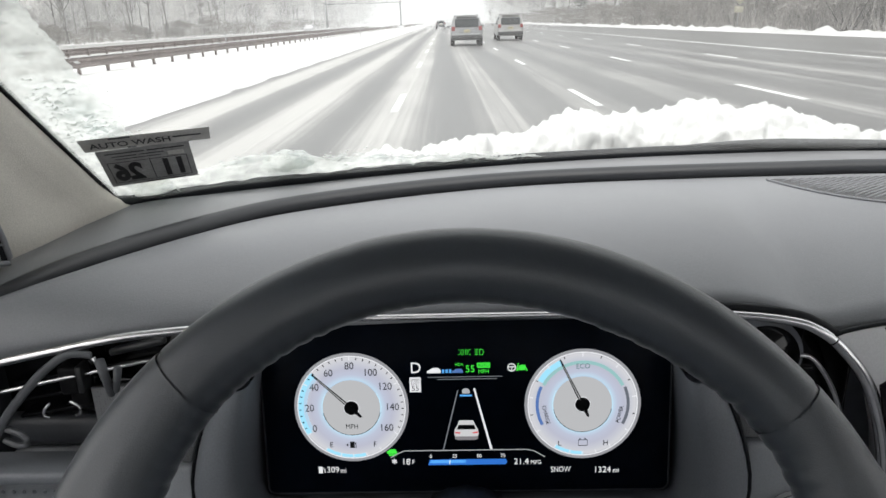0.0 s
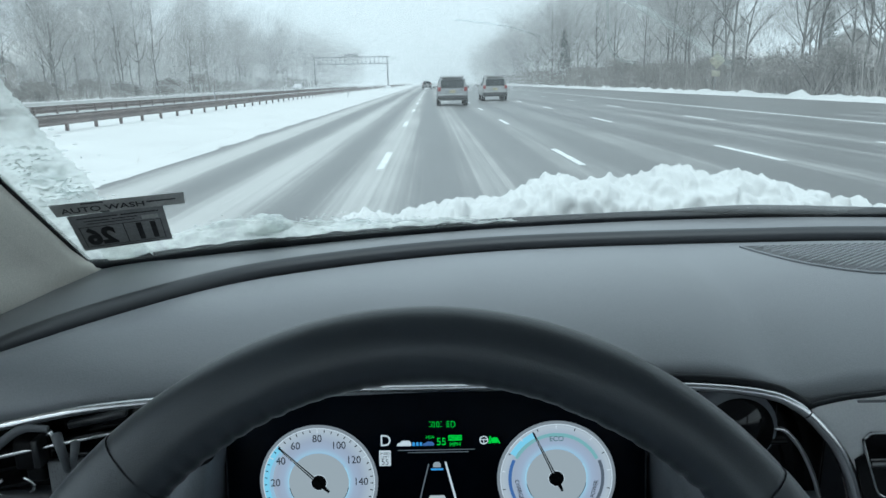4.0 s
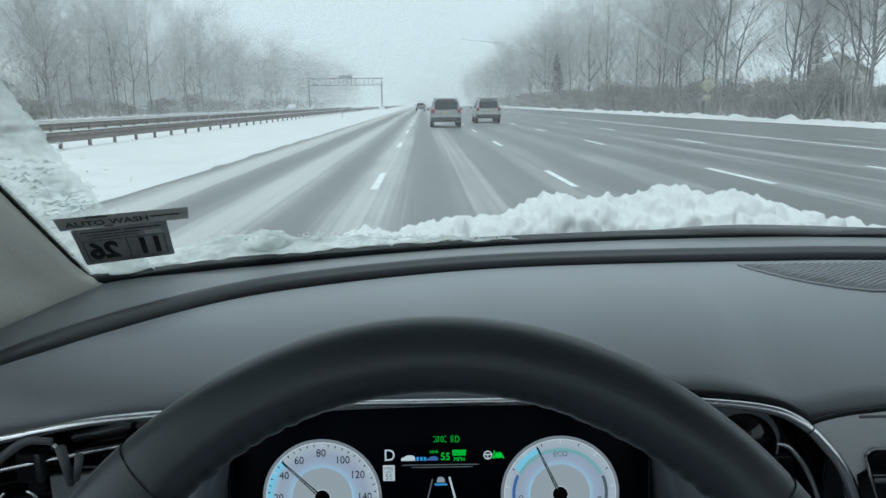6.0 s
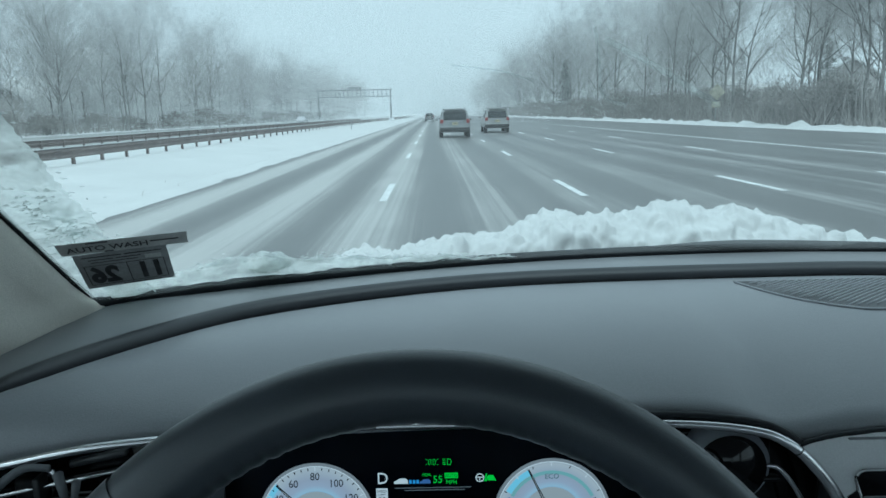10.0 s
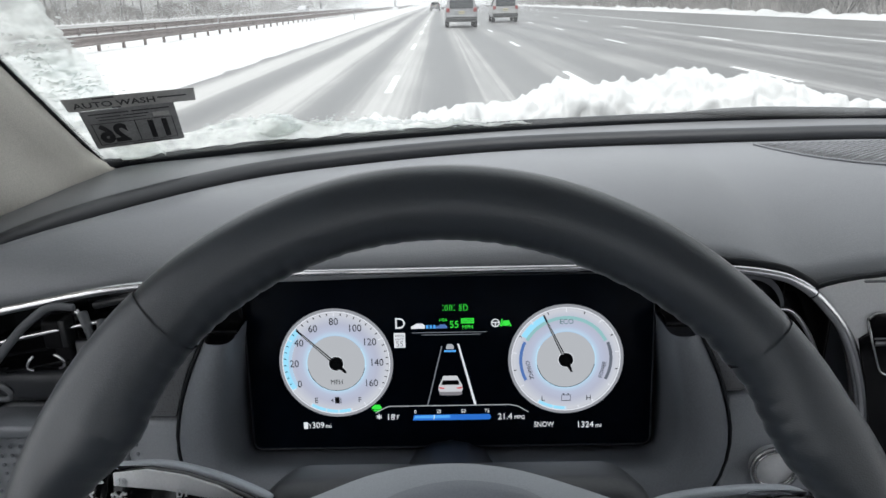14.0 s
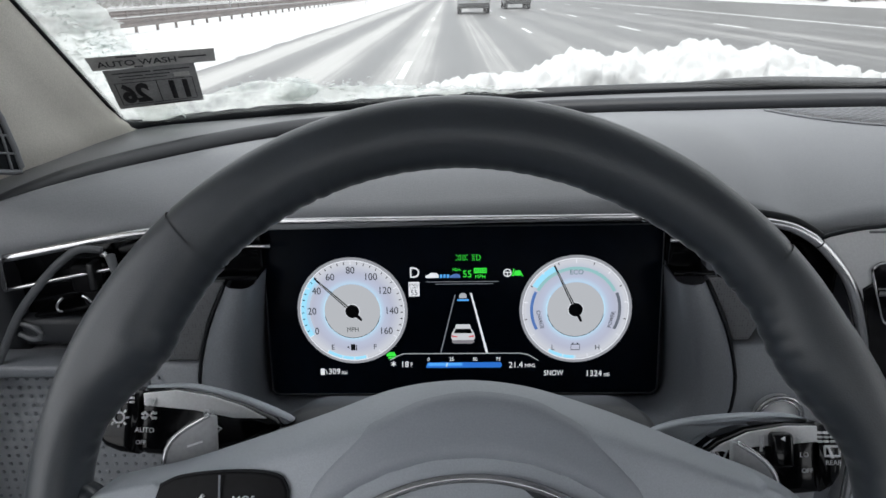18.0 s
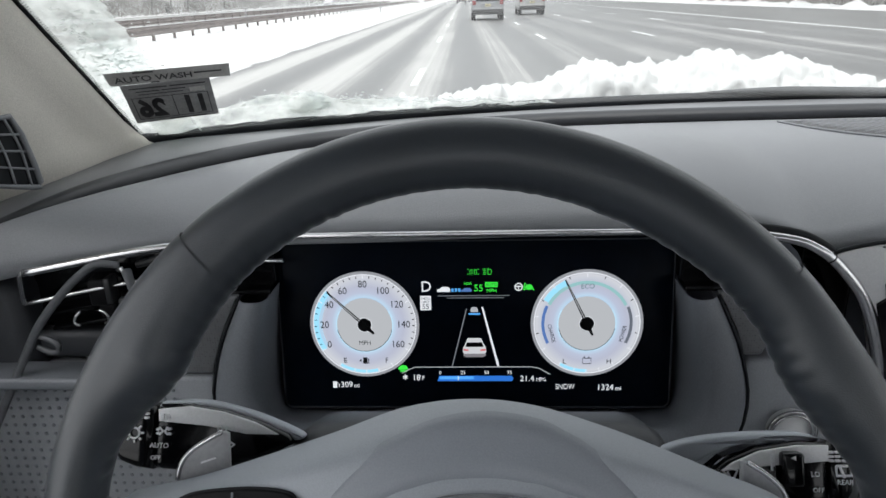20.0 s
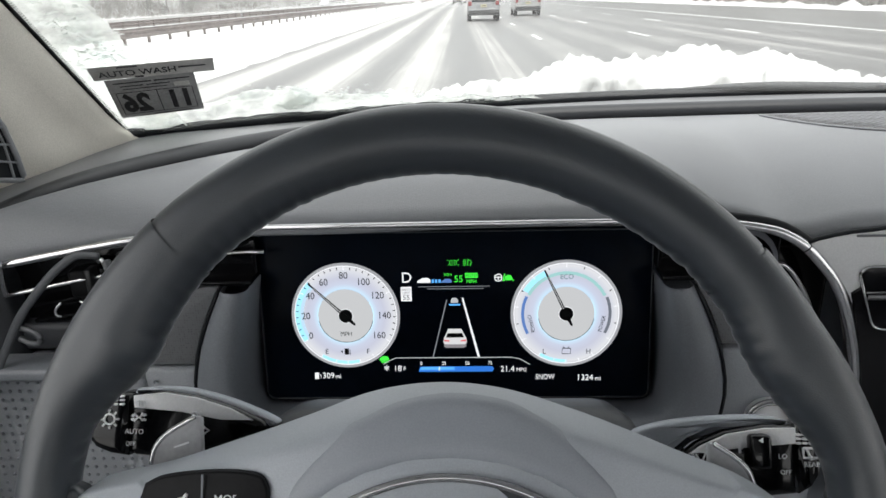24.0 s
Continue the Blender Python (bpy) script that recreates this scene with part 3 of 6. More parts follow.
# headlining with an unseen rear opening, added to brighten the cabin from above
bm = bmesh.new()
for c, d in (((-0.28, -0.75), (0.36, 2.70)), ((1.00, -0.75), (0.36, 2.70)), ((0.36, -0.35), (0.92, 1.90)), ((0.36, -1.85), (0.92, 0.50))):
    box(bm, (*c, 1.665), (*d, 0.03), 0.006)
only("headliner", bm, HEADLINE, "pale cloth headlining round an added roof opening", "ceiling", kind="structure")
bm = bmesh.new()
box(bm, (0.36, -1.45, 1.675), (0.94, 0.34, 0.006))
roof = only("roof_glass", bm, ADDED_PANE, "clear unseen roof pane added to let sky light in", "window", kind="structure", smooth=False)
roof.visible_shadow = False
for x, name in ((-0.455, "door_panel"), (1.19, "door_panel")):
    bm = bmesh.new()
    box(bm, (x, -0.88, 0.72), (0.06, 2.34, 0.80), 0.02)
    box(bm, (x, 0.45, 0.75), (0.06, 0.32, 0.98), 0.02)
    box(bm, (x, -0.42, 1.38), (0.05, 0.10, 0.58), 0.01)
    box(bm, (x, -1.95, 1.38), (0.05, 0.20, 0.58), 0.01)
    box(bm, (x - 0.005, 0.54, 1.44), (0.05, 0.14, 0.46), 0.01)
    only(name, bm, CABIN, "grey door trim with a window opening above", "door", kind="structure")
bm = bmesh.new()
box(bm, (0.36, -2.08, 0.75), (1.62, 0.06, 1.0), 0.02)
only("rear_wall", bm, CABIN, "grey trim behind the rear seats", "wall", kind="structure")
bm = bmesh.new()
box(bm, (0.36, -0.70, 0.30), (1.70, 2.75, 0.06), 0.01)
only("cabin_floor", bm, CABIN, "grey carpeted cabin floor", "floor", kind="structure")
bm = bmesh.new()
box(bm, (0.36, 0.72, 0.62), (1.62, 0.06, 0.70), 0.01)
only("firewall", bm, BASIN, "dark panel ahead of the footwell", "wall", kind="structure")

# ---- instrument display ----
TILTBACK = Matrix.Translation((0.0, 0.600, 1.200)) @ Matrix.Rotation(radians(90 - 8), 4, "X")
display = thing("instrument_display", "wide black digital instrument display with two round dials", "display", TILTBACK)
bm = bmesh.new()
plate(bm, round_rect(0.303, 0.137, 0.006, 5, -0.001, -0.0015), -0.010, 0.0, 0.0012)
part("panel", bm, SCREEN, display)
part("panel_frame", tube(bmesh.new(), [(x, y, 0.0003) for x, y in round_rect(0.3000, 0.1335, 0.006, 5, -0.001, -0.0015)], 0.0006, 6, closed=True), FRAMELINE, display)
bm = bmesh.new()
box(bm, (-0.008, 0.0752, 0.0245), (0.284, 0.0042, 0.006), 0.0012)
part("top_trim", bm, CHROME, display, "bright silver bar along the top")

# ---- steering wheel ----
WHEEL = Matrix.Translation((-0.0015, 0.358, 1.2115)) @ Matrix.Rotation(radians(90 - 25.2), 4, "X")
wheel = thing("steering_wheel", "black leather steering wheel with a grey hub, held straight ahead", "steering wheel", WHEEL)
RM = 0.1744


def rim_arc(a0, a1, n, r=1.0, extra=0.0):
    """Arc of the rim from a0 to a1 degrees, its section an egg a little deeper than wide."""
    rows = []
    for i in range(n + 1):
        a = radians(a0 + (a1 - a0) * i / n)
        da = abs(math.degrees(a) - 90)
        if math.degrees(a) > 90:
            grip = float(np.interp(da, [0, 25, 38, 45, 55, 60, 65, 70, 76, 82, 97, 114, 150, 300], [0, 0.05, 0.15, 0.3, 0.65, 0.9, 0.6, -0.1, -0.8, -1.0, -0.9, -0.5, 0, 0]))
        else:
            grip = float(np.interp(da, [0, 25, 38, 45, 55, 61, 66, 71, 76, 82, 95, 113, 150, 300], [0, 0, -0.1, -0.2, -0.1, 0.2, 0.35, 0.1, -0.4, -0.95, -0.9, -0.5, 0, 0]))
        rm = RM + 0.0065 * float(np.interp(math.degrees(a), [-60, -25, 0, 12, 28], [0, 0.7, 1, 0.75, 0]))
        ring_ = []
        for k in range(24):
            t = 2 * math.pi * k / 24
            rad = 0.0154 * r * (1 + 0.06 * math.cos(2 * t)) + extra + (0.00075 * abs(math.sin(math.degrees(a) * 1.05)) + 0.0005 * noise.noise(Vector((a * 30, 0, 0)))) * max(0, -math.cos(t)) ** 8 * (1 if 20 < da < 80 else 0.45) + 0.0095 * grip * max(0, -math.cos(t)) ** 1.3
            ring_.append(Vector(((rm + rad * math.cos(t)) * math.cos(a), (rm + rad * math.cos(t)) * math.sin(a), 0.0180 / 0.016 * rad * math.sin(t))))
        ring_.append(ring_[0].copy())
        rows.append(ring_)
    bm = sheet(bmesh.new(), rows)
    bmesh.ops.remove_doubles(bm, verts=bm.verts, dist=1e-7)
    return bm


part("rim_cover", rim_arc(40.2, 132.5, 260), LEATHER, wheel)
part("rim_grip", rim_arc(133.2, 200, 150, 1.012), LEATHER, wheel)
part("rim_grip", rim_arc(-20, 39.5, 150, 1.012), LEATHER, wheel)
part("rim_lower", rim_arc(200.5, 339.5, 72), LEATHER, wheel)
for a in (39.85, 132.85):
    part("seam", rim_arc(a - 0.45, a + 0.45, 2, 0.965), LEATHER, wheel)
TOP = [(-0.180, -0.010), (-0.170, 0.004), (-0.161, 0.0160), (-0.150, 0.0200), (-0.125, 0.0256), (-0.088, 0.0375), (-0.059, 0.0475), (-0.028, 0.0585), (0.002, 0.0622), (0.031, 0.0592), (0.061, 0.0500), (0.088, 0.0395), (0.114, 0.0285), (0.132, 0.0215), (0.145, 0.0145), (0.156, 0.0065), (0.172, -0.004)]


bm = bmesh.new()
plate(bm, [(p.x, p.y) for p in smooth_path([(-0.190, -0.012, 0), (-0.160, -0.012, 0), (-0.157, 0.006, 0), (-0.1615, 0.0150, 0), (-0.171, 0.0195, 0), (-0.176, 0.028, 0), (-0.186, 0.030, 0)], 5)], -0.008, 0.004, 0.003, segs=3)
part("spoke_wrap", bm, LEATHER, wheel, "stitched leather where the rim meets the spoke")


def hub_z(u, v):
    return 0.004 + 0.026 * math.exp(-(u / 0.085) ** 2 - ((v + 0.01) / 0.08) ** 2)


rows = []
us = [p.x for p in smooth_path([(u, v, 0) for u, v in TOP], 8)]
tv = [p.y for p in smooth_path([(u, v, 0) for u, v in TOP], 8)]
for k in range(41):
    s = k / 40
    row = []
    for u, top in zip(us, tv):
        bot = -0.045 - 0.05 * math.exp(-(u / 0.06) ** 2) + (0.03 if abs(u) > 0.13 else 0)
        v = top + (bot - top) * s
        edge = (1 - min(1, s / 0.12)) ** 2 + (1 - min(1, (1 - s) / 0.1)) ** 2
        row.append(Vector((u, v, hub_z(u, v) - 0.022 * edge)))
    rows.append(row)
part("hub", sheet(bmesh.new(), rows), HUB, wheel, "satin grey hub and spokes")
COVER_LINE = [(-0.0700, -0.030), (-0.0690, -0.005), (-0.0635, 0.0165), (-0.0558, 0.0285), (-0.0392, 0.0440), (-0.0296, 0.0495), (-0.0130, 0.0565), (0.0080, 0.0595), (0.0300, 0.0565), (0.0440, 0.0500), (0.0549, 0.0430), (0.0706, 0.0275), (0.0785, 0.0165), (0.0840, -0.005), (0.0850, -0.030)]
EMBLEM = (0.006, -0.0585)


def cover_z(u, v, s):
    """The airbag cover: a soft swell inside its crease, sunk round the emblem."""
    d = math.hypot(u - EMBLEM[0], v - EMBLEM[1])
    k = max(0.0, min(1.0, (0.0955 - d) / 0.009))
    e = max(0.0, min(1.0, (1 - s) / 0.05))
    return hub_z(u, v) - 0.0030 + 0.0042 * e * (2 - e) + 0.0035 * max(0, 1 - s) ** 0.7 - 0.0095 * k * k * (3 - 2 * k)


edge_line = smooth_path([(u, v, 0) for u, v in COVER_LINE], 8)
rows = []
for s in (1.0, 0.985, 0.97, 0.95, 0.92, 0.88, 0.84, 0.80, 0.76, 0.72, 0.69, 0.66, 0.63, 0.60, 0.55, 0.45, 0.3, 0.0):
    rows.append([Vector((0.0075 + (p.x - 0.0075) * s, -0.030 + (p.y + 0.030) * s, cover_z(0.0075 + (p.x - 0.0075) * s, -0.030 + (p.y + 0.030) * s, s))) for p in edge_line])
part("airbag_cover", sheet(bmesh.new(), rows), COVER, wheel, "smooth darker grey airbag cover")
# chrome arc and dark inset at the foot of the airbag cover
EZ = hub_z(0.006, 0.027) - 0.0030
bm = bmesh.new()
ring(bm, 0.0835, 0.0868, 0.0, 0.0045, 72, 35, 145)
bmesh.ops.transform(bm, matrix=Matrix.Translation((*EMBLEM, EZ)), verts=bm.verts)
part("chrome_arc", bm, CHROME, wheel, "bright silver arc on the hub")
bm = bmesh.new()
plate(bm, circle(0.0836, 64), 0, 0.0022, 0.0006)
bmesh.ops.transform(bm, matrix=Matrix.Translation((*EMBLEM, EZ)), verts=bm.verts)
part("hub_inset", bm, LINER, wheel, "dark plastic inset below the arc")
# button pods on the spokes
for sx in (-1, 1):
    bm = bmesh.new()
    o = [(-0.128, 0.0195), (-0.118, 0.0235), (-0.095, 0.0262), (-0.078, 0.0258), (-0.072, 0.0225), (-0.0705, 0.012), (-0.074, -0.030), (-0.118, -0.026), (-0.130, 0.006)]
    o = [(p.x, p.y) for p in smooth_path([(x, y, 0) for x, y in o + o[:1]], 4)[:-1]]
    o = [(x, y - 0.013 * (sx > 0)) for x, y in o]
    plate(bm, [(sx * -x, y) for x, y in o] if sx > 0 else o, 0.0, 0.004, 0.0012)
    for v in bm.verts:
        v.co.z += hub_z(v.co.x, v.co.y) - 0.0012
    pod = part("button_pod", bm, POD, wheel, "black button pod on the spoke")
    bm = bmesh.new()
    tube(bm, [(sx * -x, y, hub_z(x, y) + 0.0012) for x, y in o], 0.0008, 6, closed=True)
    part("pod_rim", bm, BEAD, pod)
    bm = bmesh.new()
    box(bm, (sx * 0.1005, -0.013 * (sx > 0), hub_z(0.1, 0) + 0.0035), (0.0008, 0.050, 0.0006))
    part("button_gap", bm, BASIN, pod, "", False)
lettering("print", "MODE", 0.0050, WHITE_PRINT, wheel, (-0.0875, 0.0150, hub_z(-0.0875, 0.0150) + 0.0034))
bm = bmesh.new()
tube(bm, smooth_path([(-0.115, 0.0145, 0), (-0.1125, 0.0175, 0), (-0.1095, 0.0185, 0), (-0.108, 0.0205, 0)], 4), 0.0009, 5)
bmesh.ops.translate(bm, verts=bm.verts, vec=(0, -0.004, hub_z(-0.11, 0.014) + 0.0034))
part("print", bm, WHITE_PRINT, wheel)
# shift paddles
for sx, o in ((-1, [(-0.1395, 0.0225), (-0.1375, 0.0305), (-0.1310, 0.0375), (-0.1180, 0.0450), (-0.1155, 0.0440), (-0.1135, 0.0120), (-0.139, 0.006)]),
              (1, [(0.1262, 0.0318), (0.1285, 0.0318), (0.1375, 0.0258), (0.1440, 0.0188), (0.1470, 0.0075), (0.1465, -0.006), (0.1250, -0.002)])):
    bm = bmesh.new()
    plate(bm, o if sx < 0 else o[::-1], -0.024, -0.020, 0.0008)
    pad = part("shift_paddle", bm, PADDLE, wheel, "silver shift paddle")
    e = o[:4] if sx < 0 else o[1:5]
    part("paddle_edge", tube(bmesh.new(), smooth_path([(x, y, -0.0200) for x, y in e], 5), 0.0012, 6), CHROME, pad, "bright bevelled edge")
    bm = bmesh.new()
    if sx < 0:
        box(bm, (-0.1245, 0.0315, -0.0198), (0.0075, 0.0009, 0.0004), 0, Matrix.Translation((-0.1245, 0.0315, 0)) @ Matrix.Rotation(radians(18), 4, "Z") @ Matrix.Translation((0.1245, -0.0315, 0)))
    else:
        for w, h in ((0.0075, 0.0009), (0.0009, 0.0075)):
            box(bm, (0.1350, 0.0158, -0.0198), (w, h, 0.0004), 0, Matrix.Translation((0.1350, 0.0158, 0)) @ Matrix.Rotation(radians(-18), 4, "Z") @ Matrix.Translation((-0.1350, -0.0158, 0)))
    part("print", bm, WHITE_PRINT, pad, "", False)

# column and stalks
column = thing("steering_column", "dark grey steering column shroud behind the wheel", "steering column", WHEEL)
bm = bmesh.new()
box(bm, (0.004, 0.006, -0.085), (0.205, 0.075, 0.075), 0.022, segs=4)
part("shroud", bm, LINER, column)
bm = bmesh.new()
rod(bm, (0, -0.01, -0.34), (0, -0.01, 0.016), 0.045, 0.035, 20)
part("shaft", bm, LINER, column)


def u_l(x, y):
    return (-0.1858 + 0.000304 * (x - 165), 0.0404 - 0.000292 * (y - 740))


def u_r(x, y):
    return (0.1029 + 0.000279 * (x - 1140), 0.0325 - 0.000292 * (y - 765))


# flanges of the shroud over the stalks
for f, o in ((u_l, [(242, 689), (310, 687), (372, 699), (432, 719), (492, 748), (470, 757), (420, 734), (360, 711), (300, 700), (242, 699)]),
             (u_r, [(1100, 776), (1150, 757), (1210, 746), (1290, 740), (1360, 740), (1398, 748), (1394, 754), (1350, 751), (1290, 755), (1235, 767), (1190, 786), (1165, 802), (1110, 806)])):
    pts = [(p.x, p.y) for p in smooth_path([(*f(x, y), 0) for x, y in o + o[:1]], 5)[:-1]]
    area = sum(a[0] * b[1] - b[0] * a[1] for a, b in zip(pts, pts[1:] + pts[:1]))
    bm = bmesh.new()
    plate(bm, pts if area > 0 else pts[::-1], -0.0580, -0.0500, 0.0022, segs=3)
    part("shroud_flange", bm, HUB, column, "grey rounded flange over the stalk")
lights = thing("light_stalk", "glossy black light switch stalk with white symbols", "stalk", WHEEL)
wash = thing("wiper_stalk", "glossy black wiper switch stalk with white symbols", "stalk", WHEEL)


def flip(o):
    return o[::-1]


for st, f, body, band, kn, top in (
        (lights, u_l, [(240, 697), (300, 692), (360, 702), (420, 722), (470, 745), (480, 760), (420, 790), (330, 812), (250, 806), (236, 800)],
         [(246, 699), (300, 694), (360, 704), (415, 722), (455, 743), (400, 742), (330, 728), (248, 720)],
         [(238, 697), (215, 695), (195, 700), (178, 718), (166, 745), (166, 775), (180, 792), (205, 802), (236, 806)], (205, 703)),
        (wash, u_r, [(1405, 752), (1350, 752), (1280, 762), (1230, 782), (1198, 806), (1215, 830), (1290, 862), (1360, 872), (1405, 868)],
         [(1403, 756), (1350, 756), (1284, 766), (1236, 786), (1215, 800), (1300, 790), (1403, 782)],
         [(1408, 752), (1430, 757), (1445, 772), (1450, 800), (1444, 835), (1430, 856), (1408, 868)], (1428, 770))):
    # the pale band puts the sky's reflection on the black lever as colour
    for nm, o, z0, z1, mat, bev, lab in (("lever", body, -0.062, -0.045, GLOSS, 0.004, ""), ("lever_band", band, -0.0455, -0.0438, CONSOLE, 0.0006, "sky reflection on the lever, painted as a pale band"), ("end_knob", kn, -0.064, -0.044, GLOSS, 0.004, "ribbed glossy end knob")):
        pts = [f(x, y) for x, y in o]
        area = sum(a[0] * b[1] - b[0] * a[1] for a, b in zip(pts, pts[1:] + pts[:1]))
        bm = bmesh.new()
        plate(bm, pts if area > 0 else flip(pts), z0, z1, bev)
        part(nm, bm, mat, st, lab)
    bm = bmesh.new()
    for i in range(5):
        for j in range(3):
            x, y = f(top[0] - 22 + 11 * i, top[1] + 7 * j - 3)
            box(bm, (x, y, -0.0440), (0.0026, 0.0013, 0.0018), 0.0005)
    part("knurl", bm, CONSOLE, st)


def mark(st, f, s, px, size, turn=0):
    return lettering("print", s, size, WHITE_PRINT, st, (*f(*px), -0.0432), turn=turn)


mark(lights, u_l, "AUTO", (251, 762), 0.0036, -2)
mark(lights, u_l, "OFF", (245, 783), 0.0030, -2)
mark(wash, u_r, "HI", (1372, 777), 0.0032)
mark(wash, u_r, "LO", (1377, 803), 0.0034)
mark(wash, u_r, "OFF", (1381, 829), 0.0031)
mark(wash, u_r, "REAR", (1427, 816), 0.0033)


def glyph(st, f, lines, r=0.0005, z=-0.0432, mat=None):
    bm = bmesh.new()
    for l in lines:
        tube(bm, [(*f(x, y), z) for x, y in l], r, 5)
    return part("print", bm, mat or WHITE_PRINT, st, "", False)


glyph(lights, u_l, [[(207 + 9 * math.cos(a), 740 + 9 * math.sin(a)) for a in [k * math.pi / 8 for k in range(17)]]] + [[(207 + 12 * math.cos(a), 740 + 12 * math.sin(a)), (207 + 17 * math.cos(a), 740 + 17 * math.sin(a))] for a in [k * math.pi / 4 for k in range(8)]], 0.0006)
glyph(lights, u_l, [[(262 + 6 * math.cos(a), 713 + 5 * math.sin(a)) for a in [-1.5 + 0.3 * k for k in range(11)]], [(262, 708), (262, 718)]] + [[(253, 708 + 3 * k), (259, 708 + 3 * k)] for k in range(4)])
glyph(lights, u_l, [[(250, 730), (257, 737), (250, 743)], [(266, 730), (260, 737), (266, 743)], [(246, 733), (250, 735)], [(246, 741), (250, 739)], [(266, 734), (271, 732)], [(266, 740), (271, 742)]], 0.0007)
glyph(lights, u_l, [[(360, 757), (370, 757), (370, 753), (381, 760), (370, 768), (370, 763), (360, 763)]], 0.0006)
glyph(lights, u_l, [[(352, 728), (352, 738), (358, 738), (360, 733), (358, 728), (352, 728)], [(366, 728), (366, 738)]], 0.0005)
glyph(wash, u_r, [[(1219, 797), (1231, 794), (1243, 797), (1236, 811), (1226, 811), (1219, 797)], [(1226, 799), (1232, 812)]], 0.0006)
glyph(wash, u_r, [[(1413, 789), (1438, 789), (1438, 805), (1413, 805), (1413, 789)], [(1419, 791), (1426, 808)]], 0.0007)
glyph(wash, u_r, [[(1303, 770), (1303, 797)], [(1306, 770), (1306, 790)]], 0.0007)
bm = bmesh.new()
x, y = u_r(1335, 793)
box(bm, (x, y, -0.042), (0.0105, 0.0165, 0.008), 0.002)
part("rocker", bm, GLOSS, wash, "small black rocker switch")
bm = bmesh.new()
plate(bm, [u_r(1329, 773), u_r(1337, 777), u_r(1337, 769)], -0.0380, -0.0376)
part("print", bm, WHITE_PRINT, wash, "", False)

# ---- what the display shows ----
def glow(name, c, power=1.0):
    return material(name, (0.02, 0.02, 0.02), 0.4, spec=0.2, emit=c, power=LIT * power)


LIT = 0.30
FACE_IN = glow("lit dial centre", (0.58, 0.60, 0.62))
BEZ = glow("lit dial rim", (0.36, 0.37, 0.40))
CYAN = glow("lit cyan", (0.35, 0.78, 1.0), 1.2)
HALO = glow("lit pale blue", (0.55, 0.82, 1.0), 1.15)
TEAL = glow("lit teal", (0.36, 0.66, 0.66))
NAVY = glow("lit blue", (0.10, 0.22, 0.55))
GREYL = glow("lit grey", (0.16, 0.18, 0.22))
BLACK = material("black needle", (0.004, 0.005, 0.006), 0.5, spec=0.1)
INK = material("dark figures", (0.015, 0.017, 0.02), 0.5, spec=0.2)
WHITE = glow("lit white", (0.9, 0.93, 0.97), 1.1)
GREEN = glow("lit green", (0.05, 0.85, 0.06), 1.2)
BLUE = glow("lit bar blue", (0.03, 0.20, 0.75), 1.0)
BLUE2 = glow("lit bar light blue", (0.10, 0.42, 0.95), 1.2)
DIM = glow("lit dim line", (0.20, 0.22, 0.25))
REDL = glow("lit red", (0.8, 0.08, 0.10))


def dial_face():
    """The lit picture of a dial: pale rim, milky field, blue glow round a grey centre."""
    m = glow("lit dial picture", (0.7, 0.72, 0.82))
    nt = m.node_tree
    N, L = nt.nodes, nt.links
    tc, ln, mr, cr = (N.new("ShaderNode" + k) for k in ("TexCoord", "VectorMath", "MapRange", "ValToRGB"))
    ln.operation = "LENGTH"
    mr.inputs["From Max"].default_value = 0.040
    L.new(tc.outputs["Object"], ln.inputs[0])
    L.new(ln.outputs["Value"], mr.inputs["Value"])
    L.new(mr.outputs["Result"], cr.inputs["Fac"])
    e = cr.color_ramp.elements
    e[0].position, e[0].color = 0.50, (0.42, 0.66, 0.95, 1)
    e[1].position, e[1].color = 1.0, (0.60, 0.62, 0.68, 1)
    for p, c in ((0.56, (0.62, 0.82, 1.0, 1)), (0.64, (0.60, 0.66, 0.82, 1)), (0.76, (0.58, 0.61, 0.74, 1)), (0.90, (0.70, 0.73, 0.80, 1)), (0.955, (0.76, 0.78, 0.82, 1))):
        k = e.new(p)
        k.color = c
    L.new(cr.outputs["Color"], N["Principled BSDF"].inputs["Emission Color"])
    return m


FACE = dial_face()
K = 0.000435


def dp(x, y, z=0.0008):
    return ((x - 808) * K, (558 - y) * K, z)


def flat(name, bm, mat, parent, z, at=(0, 0)):
    bmesh.ops.translate(bm, verts=bm.verts, vec=(at[0], at[1], z))
    return part(name, bm, mat, parent, "", False)


def arc(r0, r1, a0, a1, n=40):
    return ring(bmesh.new(), r0, r1, 0, 0.0002, n, a0, a1)


